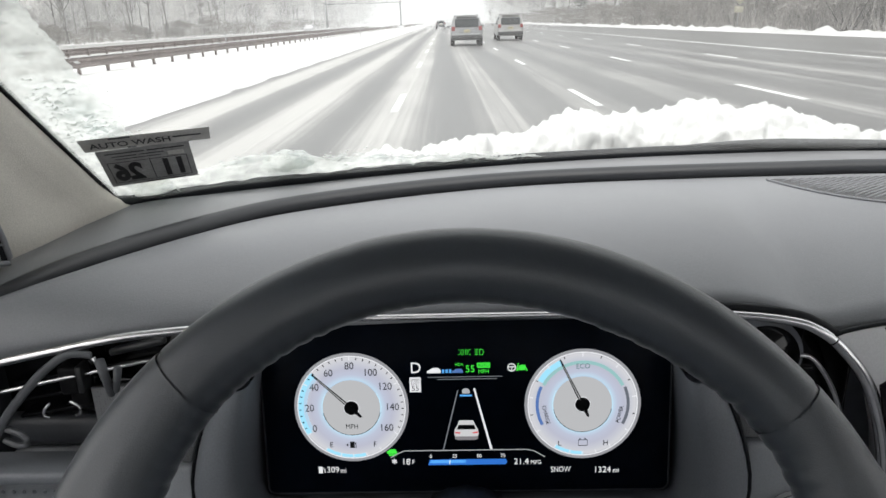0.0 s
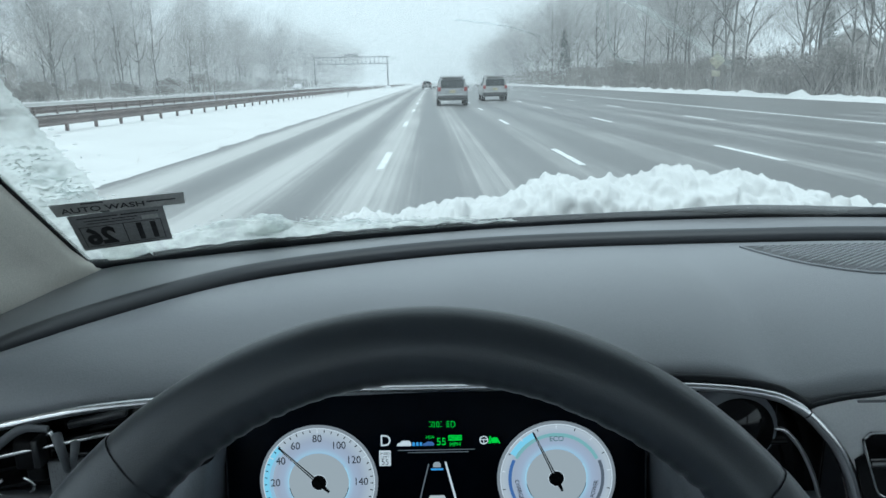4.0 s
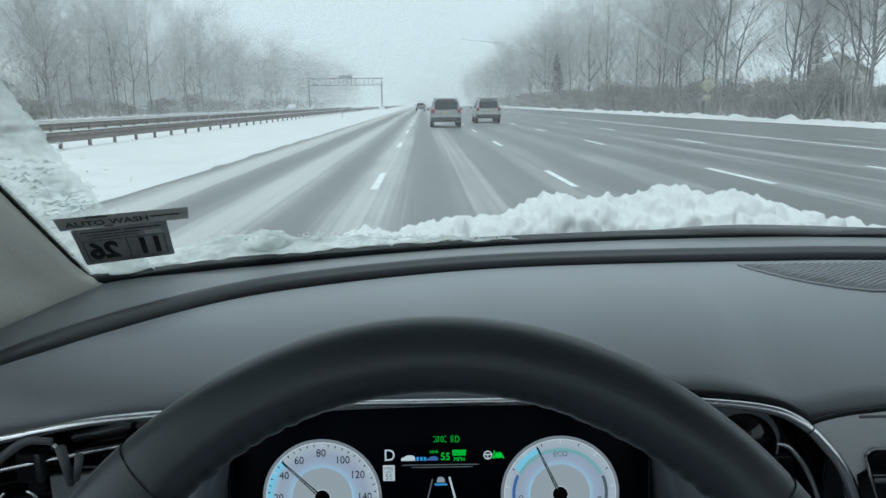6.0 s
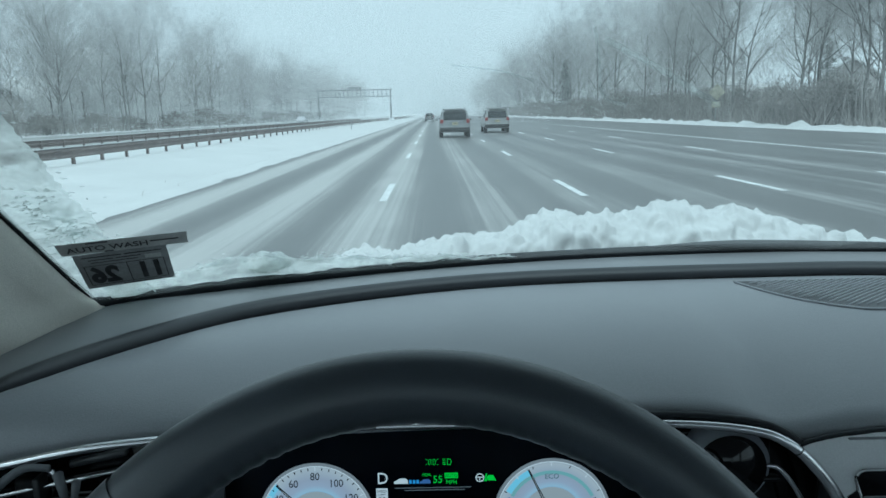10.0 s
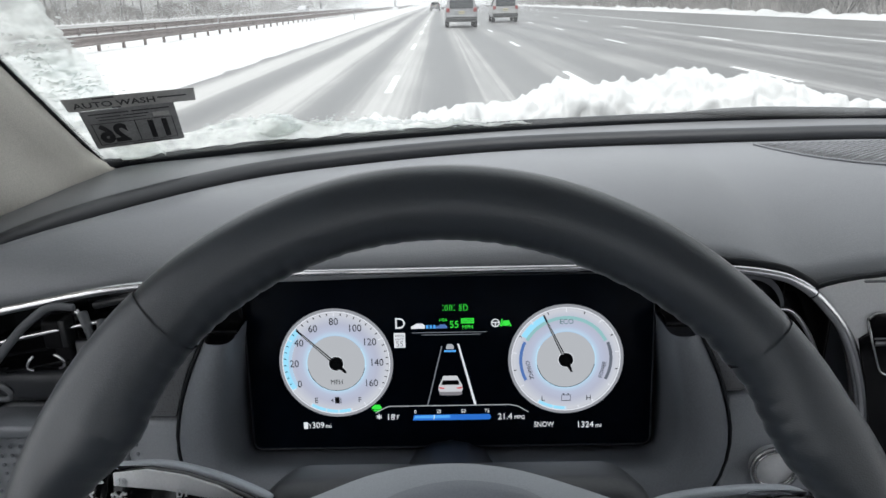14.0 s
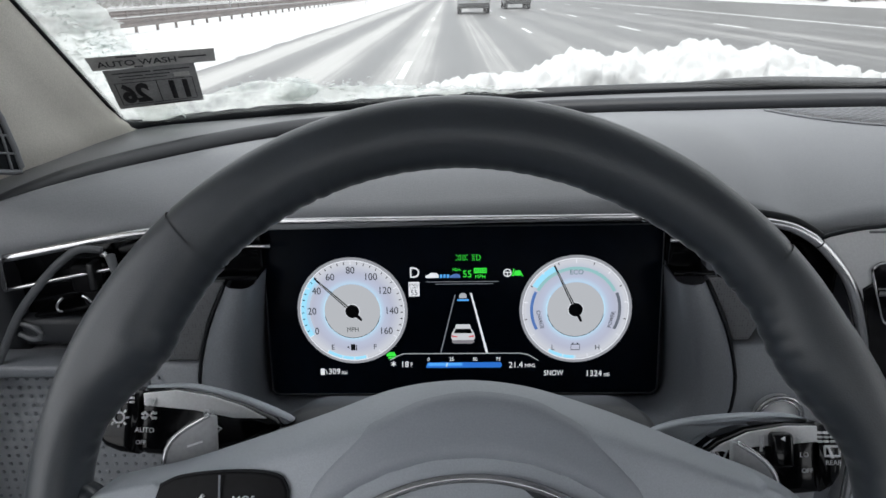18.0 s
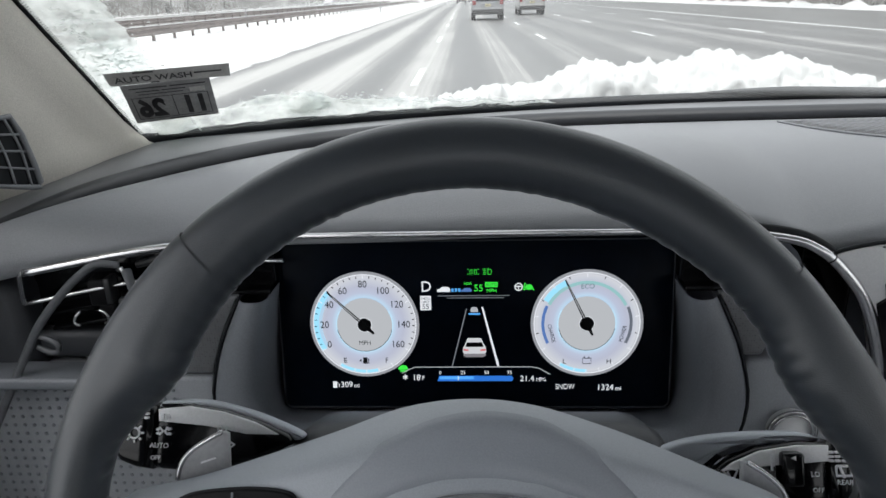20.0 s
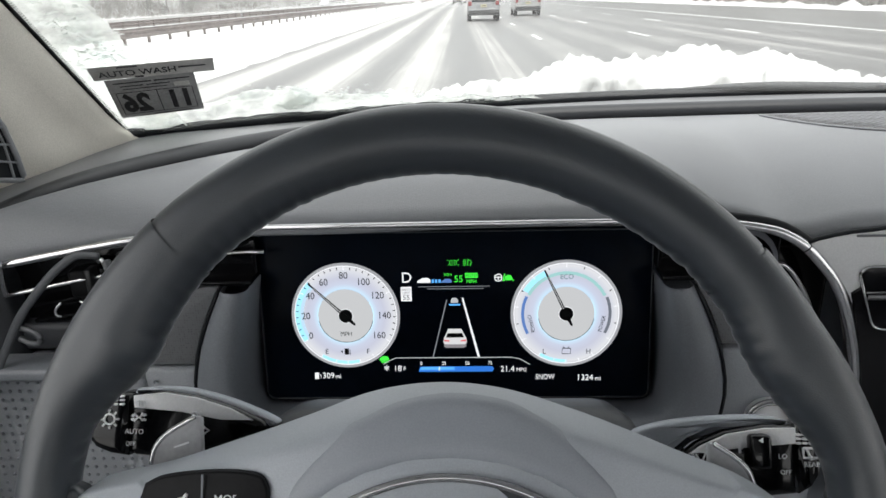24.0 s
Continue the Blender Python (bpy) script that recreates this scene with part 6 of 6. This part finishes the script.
# brown lightened so that the colour itself carries some haze
SCRUB = material("brown scrub paled for haze", (0.28, 0.268, 0.255), 0.9, grain=0.25, scale=2, stain=0.3, stain_scale=0.3)
# undergrowth between the trunks
vs, fs = [], []
for k in range(30000):
    side = 1 if rnd.random() < 0.7 else -1
    x = side * (24.5 + 22 * rnd.random() ** 1.6 if side > 0 else rnd.uniform(46, 75))
    y = rnd.uniform(15, 380)
    h = 0.5 + 3.6 * rnd.random() ** 1.8
    a = Vector((x, y, -0.05))
    b = a + Vector((rnd.uniform(-1.2, 1.2), rnd.uniform(-1.2, 1.2), h))
    i = len(vs)
    w = rnd.uniform(0.015, 0.05)
    vs += [a + Vector((w, 0, 0)), a + Vector((-w, w, 0)), a + Vector((-w, -w, 0)), b]
    fs += [(i, i + 1, i + 3), (i + 1, i + 2, i + 3), (i + 2, i, i + 3)]
me = bpy.data.meshes.new("undergrowth")
me.from_pydata([tuple(v) for v in vs], [], fs)
me.materials.append(SCRUB)
tagged(new("undergrowth", me), "bare scrub and saplings under the trees", "scrub", kind="stuff").matrix_world = OUT
# leafless and ivied bushes in front of the trunks
def bush(seed, r0):
    r = random.Random(seed)
    b = thing("bush", "dense dark bush frosted with snow at the edge of the woods", "bush", OUT @ pose(0, -500, 0), "roadside bushes")
    v, f = [], []
    humps = [(Vector((r.uniform(-1, 1), r.uniform(-1, 1), r.uniform(0.2, 1.1))) * r0 * 0.7, r.uniform(0.45, 0.8) * r0) for _ in range(6)]
    for k in range(4200):
        c, rad = humps[k % 6]
        d = Vector((r.gauss(0, 1), r.gauss(0, 1), abs(r.gauss(0, 1)))).normalized()
        p = c + d * rad * r.uniform(0.35, 1.0) ** 0.5
        p.z = max(p.z, 0.05)
        e = (d + Vector((r.uniform(-1, 1), r.uniform(-1, 1), r.uniform(-0.6, 0.9)))).normalized() * r.uniform(0.14, 0.34)
        w = d.cross(e).normalized() * r.uniform(0.015, 0.045)
        i = len(v)
        v += [p - w, p + w, p + e]
        f.append((i, i + 1, i + 2))
    me = bpy.data.meshes.new("foliage")
    me.from_pydata([tuple(q) for q in v], [], f)
    me.materials.append(SCRUB)
    o = new("foliage", me)
    o.parent = b
    bm = bmesh.new()
    for k in range(5):
        a = 2 * math.pi * k / 5 + r.random()
        rod(bm, (0.1 * math.cos(a), 0.1 * math.sin(a), -0.1), (0.7 * r0 * math.cos(a), 0.7 * r0 * math.sin(a), 0.9 * r0), 0.05, 0.015, 5)
    part("stem", bm, BARK, b)
    return b


bushes = [bush(70 + k, 1.7 + 0.5 * k) for k in range(4)]
placed = set()
for k in range(96):
    right = k < 60
    x = rnd.uniform(25.8, 33) if right else -rnd.uniform(47, 54)
    y = 38 + 250 * ((k + rnd.random()) / 60) ** 1.2 if right else 50 + 330 * ((k - 60 + rnd.random()) / 36)
    src = bushes[k % 4]
    m = OUT @ pose(x, y, -0.05, 0, 0, rnd.uniform(0, 360)) @ Matrix.Scale(rnd.uniform(0.7, 1.25), 4)
    if src.name in placed:
        copy_thing(src, m).matrix_world = m
    else:
        placed.add(src.name)
        src.matrix_world = m


# houses half hidden behind the woods
CARGLASS = material("dark car glass", (0.02, 0.024, 0.026), 0.12, grain=0.2, scale=8, stain=0.3, stain_scale=2)
SIDING = material("grey house siding", (0.42, 0.40, 0.385), 0.8, grain=0.12, scale=4, stain=0.15, stain_scale=0.5)


def house(label, m, w, d, h, rise):
    hs = thing("house", label, "house", m, "houses behind the woods")
    bm = bmesh.new()
    box(bm, (0, 0, h / 2), (w, d, h))
    part("wall", bm, SIDING, hs, "", False)
    bm = bmesh.new()
    sheet(bm, [[(sx * (w / 2 + 0.5), -d / 2 - 0.6, h - 0.1), (sx * (w / 2 + 0.5), 0, h + rise), (sx * (w / 2 + 0.5), d / 2 + 0.6, h - 0.1)] for sx in (-1, 1)])
    part("roof", thick(bm, 0.25), SNOWFIELD, hs, "snow-covered pitched roof", False)
    for sx in (-1, 1):
        bm = bmesh.new()
        bm.faces.new([bm.verts.new(p) for p in ((sx * w / 2, -d / 2, h), (sx * w / 2, d / 2, h), (sx * w / 2, 0, h + rise * 0.86))])
        part("gable", thick(bm, 0.15), SIDING, hs, "", False)
    bm = bmesh.new()
    box(bm, (w * 0.25, 0.6, h + rise * 0.8), (0.9, 0.9, 2.2))
    part("chimney", bm, BARK, hs, "", False)
    for k in range(4):
        for z in (1.5, 4.2):
            if z < h - 0.8:
                bm = bmesh.new()
                box(bm, (-w / 2 + w * (k + 0.5) / 4, -d / 2 - 0.03, z), (1.1, 0.08, 1.4))
                win = part("window", bm, WHITE_PRINT, hs, "", False)
                bm = bmesh.new()
                box(bm, (-w / 2 + w * (k + 0.5) / 4, -d / 2 - 0.08, z), (0.9, 0.03, 1.2))
                part("pane", bm, CARGLASS, win, "", False)
    return hs


house("grey two-storey house with a snowy roof behind the trees", OUT @ pose(70, 120, 0, 0, 0, 62), 13, 9, 5.6, 3.2)
house("low grey house with a snowy roof among leafless trees", OUT @ pose(60, 150, 0, 0, 0, 75), 11, 8, 3.4, 2.6)
house("pale house with a snowy roof across the motorway", OUT @ pose(-72, 118, 0, 0, 0, -60), 12, 9, 5.4, 3.0)
# the woods' depth behind the first trees: a thicket of stems and boughs
vs, fs = [], []
def wood_top(side, x, y):
    """Height of the crowns, in rounded humps."""
    g = (0.22 if side > 0 else 0.21) * abs(x)
    return g * (0.92 + 0.26 * noise.noise(Vector((y * 0.06, side * 9, x * 0.02))) + 0.22 * abs(noise.noise(Vector((y * 0.16, side * 4, x * 0.05)))))


for k in range(40000):
    side = 1 if rnd.random() < 0.55 else -1
    x = side * (rnd.uniform(33, 54) if side > 0 else rnd.uniform(52, 74))
    y = 85 + 520 * rnd.random() ** 1.2
    h = wood_top(side, x, y)
    a = Vector((x, y, h * rnd.random() ** 0.6 - 1.0))
    b = a + Vector((rnd.uniform(-1, 1), rnd.uniform(-1, 1), rnd.uniform(-0.1, 1.3))).normalized() * rnd.uniform(1.2, 3.6)
    w = rnd.uniform(0.015, 0.055)
    i = len(vs)
    vs += [tuple(a + Vector((w, 0, 0))), tuple(a + Vector((-w, w, 0))), tuple(a + Vector((-w, -w, 0))), tuple(b)]
    fs += [(i, i + 1, i + 3), (i + 1, i + 2, i + 3), (i + 2, i, i + 3)]
me = bpy.data.meshes.new("woods")
me.from_pydata(vs, [], fs)
me.materials.append(TWIG)
tagged(new("woods", me), "grey leafless woods deep behind the roadside trees", "woods", kind="stuff").matrix_world = OUT
# distance haze is put into this base colour, paler than the nearer trees
MASS = material("far woods paled for haze", (0.56, 0.552, 0.54), 0.95, grain=0.22, scale=1.6, bump=0.5, stain=0.28, stain_scale=0.13)
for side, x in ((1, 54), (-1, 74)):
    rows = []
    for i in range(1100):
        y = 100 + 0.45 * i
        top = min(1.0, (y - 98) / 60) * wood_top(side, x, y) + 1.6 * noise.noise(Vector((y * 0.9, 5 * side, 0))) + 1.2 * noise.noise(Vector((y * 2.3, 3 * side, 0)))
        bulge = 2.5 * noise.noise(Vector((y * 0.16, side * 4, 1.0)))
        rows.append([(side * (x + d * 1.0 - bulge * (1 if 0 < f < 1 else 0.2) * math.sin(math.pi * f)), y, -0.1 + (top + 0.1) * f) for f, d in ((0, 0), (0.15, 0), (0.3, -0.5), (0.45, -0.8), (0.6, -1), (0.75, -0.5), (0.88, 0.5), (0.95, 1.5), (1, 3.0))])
    only("backdrop_woods", sheet(bmesh.new(), rows), MASS, "mass of the woods behind the nearer trees, haze painted in as pale grey", "backdrop", OUT, kind="structure")
SIDE = Matrix(((0, 0, 1, 0), (1, 0, 0, 0), (0, 1, 0, 0), (0, 0, 0, 1)))
VENT_EDGE = [(0.0135, 0.0400), (0.0194, 0.0252), (0.0246, -0.0013), (0.0262, -0.0165), (0.0248, -0.0200), (0.0205, -0.0195), (-0.0120, -0.0105), (-0.0120, 0.0400)]
svent.matrix_world = pose(-0.371, 0.640, 1.318, 0, 0, -26)
bm = bmesh.new()
plate(bm, VENT_EDGE[::-1], -0.004, 0.0, m=SIDE)
part("backing", bm, BEAD, svent, "", False)
part("vent_rim", tube(bmesh.new(), [(0.0008, a, b) for a, b in VENT_EDGE], 0.0024, 8, closed=True), DASH, svent, "grey frame of the grille")
for a, b in (((-0.012, 0.0174), (0.0235, 0.0102)), ((-0.012, 0.0052), (0.0258, -0.0053)), ((-0.012, 0.0296), (0.0185, 0.0250))):
    part("slat", tube(bmesh.new(), [(0.0012, *a), (0.0012, *b)], 0.0010, 6), DASH, svent)
for pts in ([(0.0080, 0.040), (0.0158, 0.0145), (0.0181, -0.0185)], [(-0.0040, 0.040), (0.0030, 0.012), (0.0055, -0.0150)]):
    part("slat", tube(bmesh.new(), smooth_path([(0.0012, *p) for p in pts], 5), 0.0010, 6), DASH, svent)

# ---- other vehicles ----
TYRE = material("tyre rubber", (0.02, 0.02, 0.021), 0.85, grain=0.2, scale=40)
RIM = material("wheel alloy", (0.4, 0.4, 0.42), 0.4, 0.8, grain=0.1, scale=30)
TAIL = material("tail lamp lens", (0.20, 0.030, 0.030), 0.35, grain=0.15, scale=30, emit=(1.0, 0.06, 0.05), power=0.015)
PLATE = material("number plate", (0.46, 0.42, 0.27), 0.5, grain=0.1, scale=60)
TRIM = material("car black trim", (0.03, 0.03, 0.032), 0.6, grain=0.2, scale=20, stain=0.2, stain_scale=4)


def suv(label, base, m, rails=True, width=1.92, height=1.74, length=4.8):
    paint = material("salted car paint", base, 0.45, grain=0.10, scale=25, stain=0.22, stain_scale=1.6, coat=0.2)
    car = thing("car", label, "car", m, "traffic ahead")
    w, h, L = width / 2, height, length

    def section(y, wl, z0, zb, wt, zt):
        """One rib: sill, flank, belt, roof."""
        half = [(wl * 0.86, z0), (wl * 0.985, z0 + 0.12), (wl, z0 + 0.35), (wl * 0.99, zb - 0.10), (wl * 0.955, zb), (wt + (wl * 0.955 - wt) * 0.35, zb + (zt - zb) * 0.6), (wt, zt - 0.10), (wt * 0.86, zt - 0.02), (wt * 0.45, zt)]
        return [Vector((x, y, z)) for x, z in half] + [Vector((-x, y, z)) for x, z in reversed(half)]

    ribs = [section(0.00, w * 0.88, 0.42, 0.98, w * 0.62, 1.02), section(0.04, w * 0.95, 0.36, 1.05, w * 0.70, h * 0.90), section(0.20, w * 0.985, 0.33, 1.07, w * 0.735, h * 0.975), section(0.55, w, 0.32, 1.07, w * 0.75, h),
            section(1.6, w, 0.32, 1.06, w * 0.77, h), section(2.6, w, 0.32, 1.05, w * 0.76, h * 0.985), section(3.2, w, 0.32, 1.04, w * 0.74, h * 0.86), section(3.7, w, 0.33, 1.02, w * 0.80, 1.08),
            section(4.4, w * 0.97, 0.35, 0.95, w * 0.70, 0.98), section(L, w * 0.86, 0.42, 0.80, w * 0.55, 0.84)]
    bm = bmesh.new()
    sheet(bm, [r + [r[0].copy()] for r in ribs])
    bmesh.ops.remove_doubles(bm, verts=bm.verts, dist=1e-5)
    bmesh.ops.holes_fill(bm, edges=bm.edges[:], sides=0)
    bmesh.ops.recalc_face_normals(bm, faces=bm.faces)
    body = part("body", bm, paint, car)
    bm = bmesh.new()
    o = round_rect(w * 1.44, 0.47, 0.07, 5)
    plate(bm, o, 0, 0.012, 0.003)
    bmesh.ops.transform(bm, matrix=Matrix.Translation((0, 0.006, 1.315)) @ Matrix.Rotation(radians(90 - 4.5), 4, "X"), verts=bm.verts)
    win = part("rear_window", bm, CARGLASS, car, "dark rear window")
    bm = bmesh.new()
    rod(bm, (0.10, -0.022, 1.13), (-0.28, -0.018, 1.20), 0.012, 0.008, 6)
    part("rear_wiper", bm, TRIM, win)
    bm = bmesh.new()
    box(bm, (0, 0.06, h * 0.965), (w * 1.3, 0.30, 0.035), 0.012)
    part("spoiler", bm, paint, car)
    bm = bmesh.new()
    box(bm, (0, 0.02, 0.50), (w * 1.90, 0.26, 0.24), 0.06, segs=3)
    part("bumper", bm, TRIM, car, "dark plastic rear bumper")
    bm = bmesh.new()
    box(bm, (0, -0.01, 0.66), (w * 1.80, 0.22, 0.10), 0.03)
    part("bumper_step", bm, paint, car)
    for sx in (-1, 1):
        bm = bmesh.new()
        box(bm, (sx * w * 0.83, 0.045, 1.00), (0.20, 0.14, 0.24), 0.03)
        part("tail_lamp", bm, TAIL, car, "red tail lamp")
        bm = bmesh.new()
        box(bm, (sx * (w + 0.12), 3.05, 1.10), (0.20, 0.12, 0.15), 0.04)
        part("mirror", bm, paint, car)
        for y in (0.95, 3.85):
            wh = part("wheel", rod(bmesh.new(), (sx * (w - 0.24), y, 0.35), (sx * (w - 0.01), y, 0.35), 0.35, 0.345, 24), TYRE, car, "black tyre")
            part("rim", rod(bmesh.new(), (sx * (w - 0.05), y, 0.35), (sx * (w + 0.005), y, 0.35), 0.22, 0.20, 16), RIM, wh)
        bm = bmesh.new()
        sheet(bm, [[(sx * (w * 0.955 + 0.006 - (w * 0.955 - w * 0.77) * s * 0.92), y, 1.09 + (h - 1.22) * s) for s in (0, 0.5, 1)] for y in (0.6, 1.6, 2.6, 3.0)])
        part("side_window", thick(bm, 0.006), CARGLASS, car)
        if rails:
            bm = bmesh.new()
            tube(bm, smooth_path([(sx * w * 0.70, 0.4, h - 0.04), (sx * w * 0.70, 0.6, h + 0.03), (sx * w * 0.70, 2.2, h + 0.03), (sx * w * 0.70, 2.5, h - 0.05)], 5), 0.02, 6)
            part("roof_rail", bm, TRIM, car)
    bm = bmesh.new()
    box(bm, (0, -0.020, 0.86), (0.34, 0.02, 0.16), 0.005)
    pl = part("number_plate", bm, PLATE, car, "yellowish number plate")
    bm = bmesh.new()
    for k in range(6):
        box(bm, (-0.11 + 0.044 * k, -0.0315, 0.86), (0.026, 0.003, 0.07))
    part("plate_bar", bm, TRIM, pl, "", False)
    bm = bmesh.new()
    box(bm, (0, 0.005, 0.985), (0.9, 0.03, 0.035), 0.01)
    part("tailgate_trim", bm, RIM, car)
    bm = bmesh.new()
    box(bm, (0, 1.4, h + 0.012), (w * 1.15, 2.2, 0.03), 0.012)
    part("roof_snow", bm, SNOWFIELD, car, "thin snow on the roof")
    return car


suv("silver-grey sport utility car dulled by salt on the slushy road", (0.25, 0.254, 0.26), OUT @ pose(1.35, 43.5, 0.0), True)
suv("pale grey sport utility car with snowy roof on the wet road", (0.31, 0.31, 0.305), OUT @ pose(4.7, 52, 0.0), True, 1.86, 1.78)
suv("dark car far ahead in the snowy haze", (0.12, 0.12, 0.125), OUT @ pose(-0.6, 140, 0.0), False, 1.84, 1.5)

suv("pale car on the opposite carriageway beyond the median", (0.45, 0.45, 0.46), OUT @ pose(-27, 150, 0.0, 0, 0, 180), False, 1.84, 1.55, 4.5)

# ---- sign gantry over the far carriageway ----
STEEL = material("galvanised steel", (0.36, 0.365, 0.37), 0.55, 0.5, grain=0.15, scale=3, stain=0.2, stain_scale=0.4)
gantry = thing("sign_gantry", "grey steel truss gantry spanning the opposite carriageway", "gantry", OUT @ pose(-9.6, 165, 0))
for x in (0.0, -16.5):
    bm = bmesh.new()
    rod(bm, (x, 0, 0), (x, 0, 7.3), 0.20, 0.17, 10)
    part("post", bm, STEEL, gantry)
    bm = bmesh.new()
    box(bm, (x, 0, 0.3), (1.2, 1.2, 0.9), 0.05)
    part("footing", bm, CONSOLE, gantry, "concrete footing")
for z in (5.7, 7.2):
    for y in (-0.5, 0.5):
        bm = bmesh.new()
        rod(bm, (0.4, y, z), (-16.9, y, z), 0.10, n=6)
        part("chord", bm, STEEL, gantry)
for k in range(18):
    bm = bmesh.new()
    x = -16.5 * k / 17
    rod(bm, (x, -0.5, 5.7), (x, -0.5, 7.2), 0.06, n=5)
    rod(bm, (x, 0.5, 5.7), (x, 0.5, 7.2), 0.06, n=5)
    part("brace", bm, STEEL, gantry)
bm = bmesh.new()
box(bm, (-8.2, 0, 7.6), (3.0, 0.5, 0.7), 0.05)
part("sign_box", bm, STEEL, gantry)

# warning sign by the woods
sign = thing("road_sign", "snow-plastered yellow diamond warning sign on a thin post", "road sign", OUT @ pose(24.2, 61, 0))
YEL = material("weathered yellow sign", (0.36, 0.345, 0.28), 0.7, grain=0.2, scale=6, stain=0.3, stain_scale=2)
bm = bmesh.new()
rod(bm, (0, 0, -0.1), (0.1, 0, 3.2), 0.04, n=6)
part("post", bm, STEEL, sign)
bm = bmesh.new()
box(bm, (0, 0, 0), (1.0, 0.03, 1.0), 0.01, Matrix.Translation((0.08, -0.05, 2.7)) @ Matrix.Rotation(radians(45), 4, "Y"))
part("sign_face", bm, YEL, sign)
bm = bmesh.new()
box(bm, (0.05, -0.05, 1.65), (0.75, 0.03, 0.5), 0.01)
part("sign_plate", bm, YEL, sign)

# delineator posts in the median snow
for x, y in ((-15.5, 52), (-8.0, 70)):
    bm = bmesh.new()
    rod(bm, (0, 0, -0.1), (0.02, 0, 1.1), 0.035, n=6)
    box(bm, (0.02, -0.03, 1.0), (0.09, 0.02, 0.18), 0.004)
    only("marker_post", bm, STEEL, "thin marker post standing in the median snow", "post", OUT @ pose(x, y, 0), "marker posts")

# dry weeds poking through the snow of the median
vs, fs = [], []
rw = random.Random(8)
for k in range(150):
    x, y = rw.choice(((-11.2, 0.5), (-6.9, 0.8), (-14.0, 1.5)))
    a = Vector((x + rw.gauss(0, y), rw.uniform(8, 75), -0.05))
    b = a + Vector((rw.uniform(-0.15, 0.15), rw.uniform(-0.15, 0.15), rw.uniform(0.05, 0.20)))
    i = len(vs)
    vs += [tuple(a + Vector((0.008, 0, 0))), tuple(a + Vector((-0.008, 0.006, 0))), tuple(b)]
    fs.append((i, i + 1, i + 2))
me = bpy.data.meshes.new("weeds")
me.from_pydata(vs, [], fs)
me.materials.append(material("dry weeds", (0.20, 0.16, 0.11), 0.9, grain=0.2, scale=5))
tagged(new("weeds", me), "dry brown weed stalks poking through the snow", "weeds", kind="stuff").matrix_world = OUT

# ---- falling snow: air full of oversized flakes, bigger with distance, standing in for haze ----
FLAKE = material("snowflakes", (0.92, 0.93, 0.94), 0.9, spec=0.0)
FN, FL = FLAKE.node_tree.nodes, FLAKE.node_tree.links
thin, half_thin = FN.new("ShaderNodeBsdfTranslucent"), FN.new("ShaderNodeMixShader")
thin.inputs["Color"].default_value = (0.92, 0.93, 0.94, 1)
half_thin.inputs["Fac"].default_value = 0.5
FL.new(FN["Principled BSDF"].outputs["BSDF"], half_thin.inputs[1])
FL.new(thin.outputs["BSDF"], half_thin.inputs[2])
FL.new(half_thin.outputs["Shader"], FN["Material Output"].inputs["Surface"])
rs = np.random.RandomState(5)
NF = 1600000
yy = 75 + 340 * rs.rand(NF) ** 0.80
half = 14 + 0.62 * yy
xx = (rs.rand(NF) * 2 - 1) * half
zz = 0.2 + (rs.rand(NF) ** 1.25) * (4 + 0.17 * yy)
c = np.stack([xx, yy, zz], 1)
d1, d2 = rs.normal(size=(NF, 3)), rs.normal(size=(NF, 3))
size = (0.004 + 0.00041 * yy)[:, None]
d1 = d1 / np.linalg.norm(d1, axis=1, keepdims=True) * size
d2 = d2 / np.linalg.norm(d2, axis=1, keepdims=True) * size
v = np.stack([c + d1, c + d2, c - d1 - d2], 1).reshape(-1, 3)
me = bpy.data.meshes.new("falling_snow")
me.vertices.add(3 * NF)
me.vertices.foreach_set("co", v.astype(np.float32).ravel())
me.loops.add(3 * NF)
me.loops.foreach_set("vertex_index", np.arange(3 * NF, dtype=np.int32))
me.polygons.add(NF)
me.polygons.foreach_set("loop_start", np.arange(0, 3 * NF, 3, dtype=np.int32))
me.update(calc_edges=True)
me.materials.append(FLAKE)
flakes = tagged(new("falling_snow", me), "oversized snowflakes standing in for haze in the grey air", "snow", kind="stuff")
flakes.matrix_world = OUT
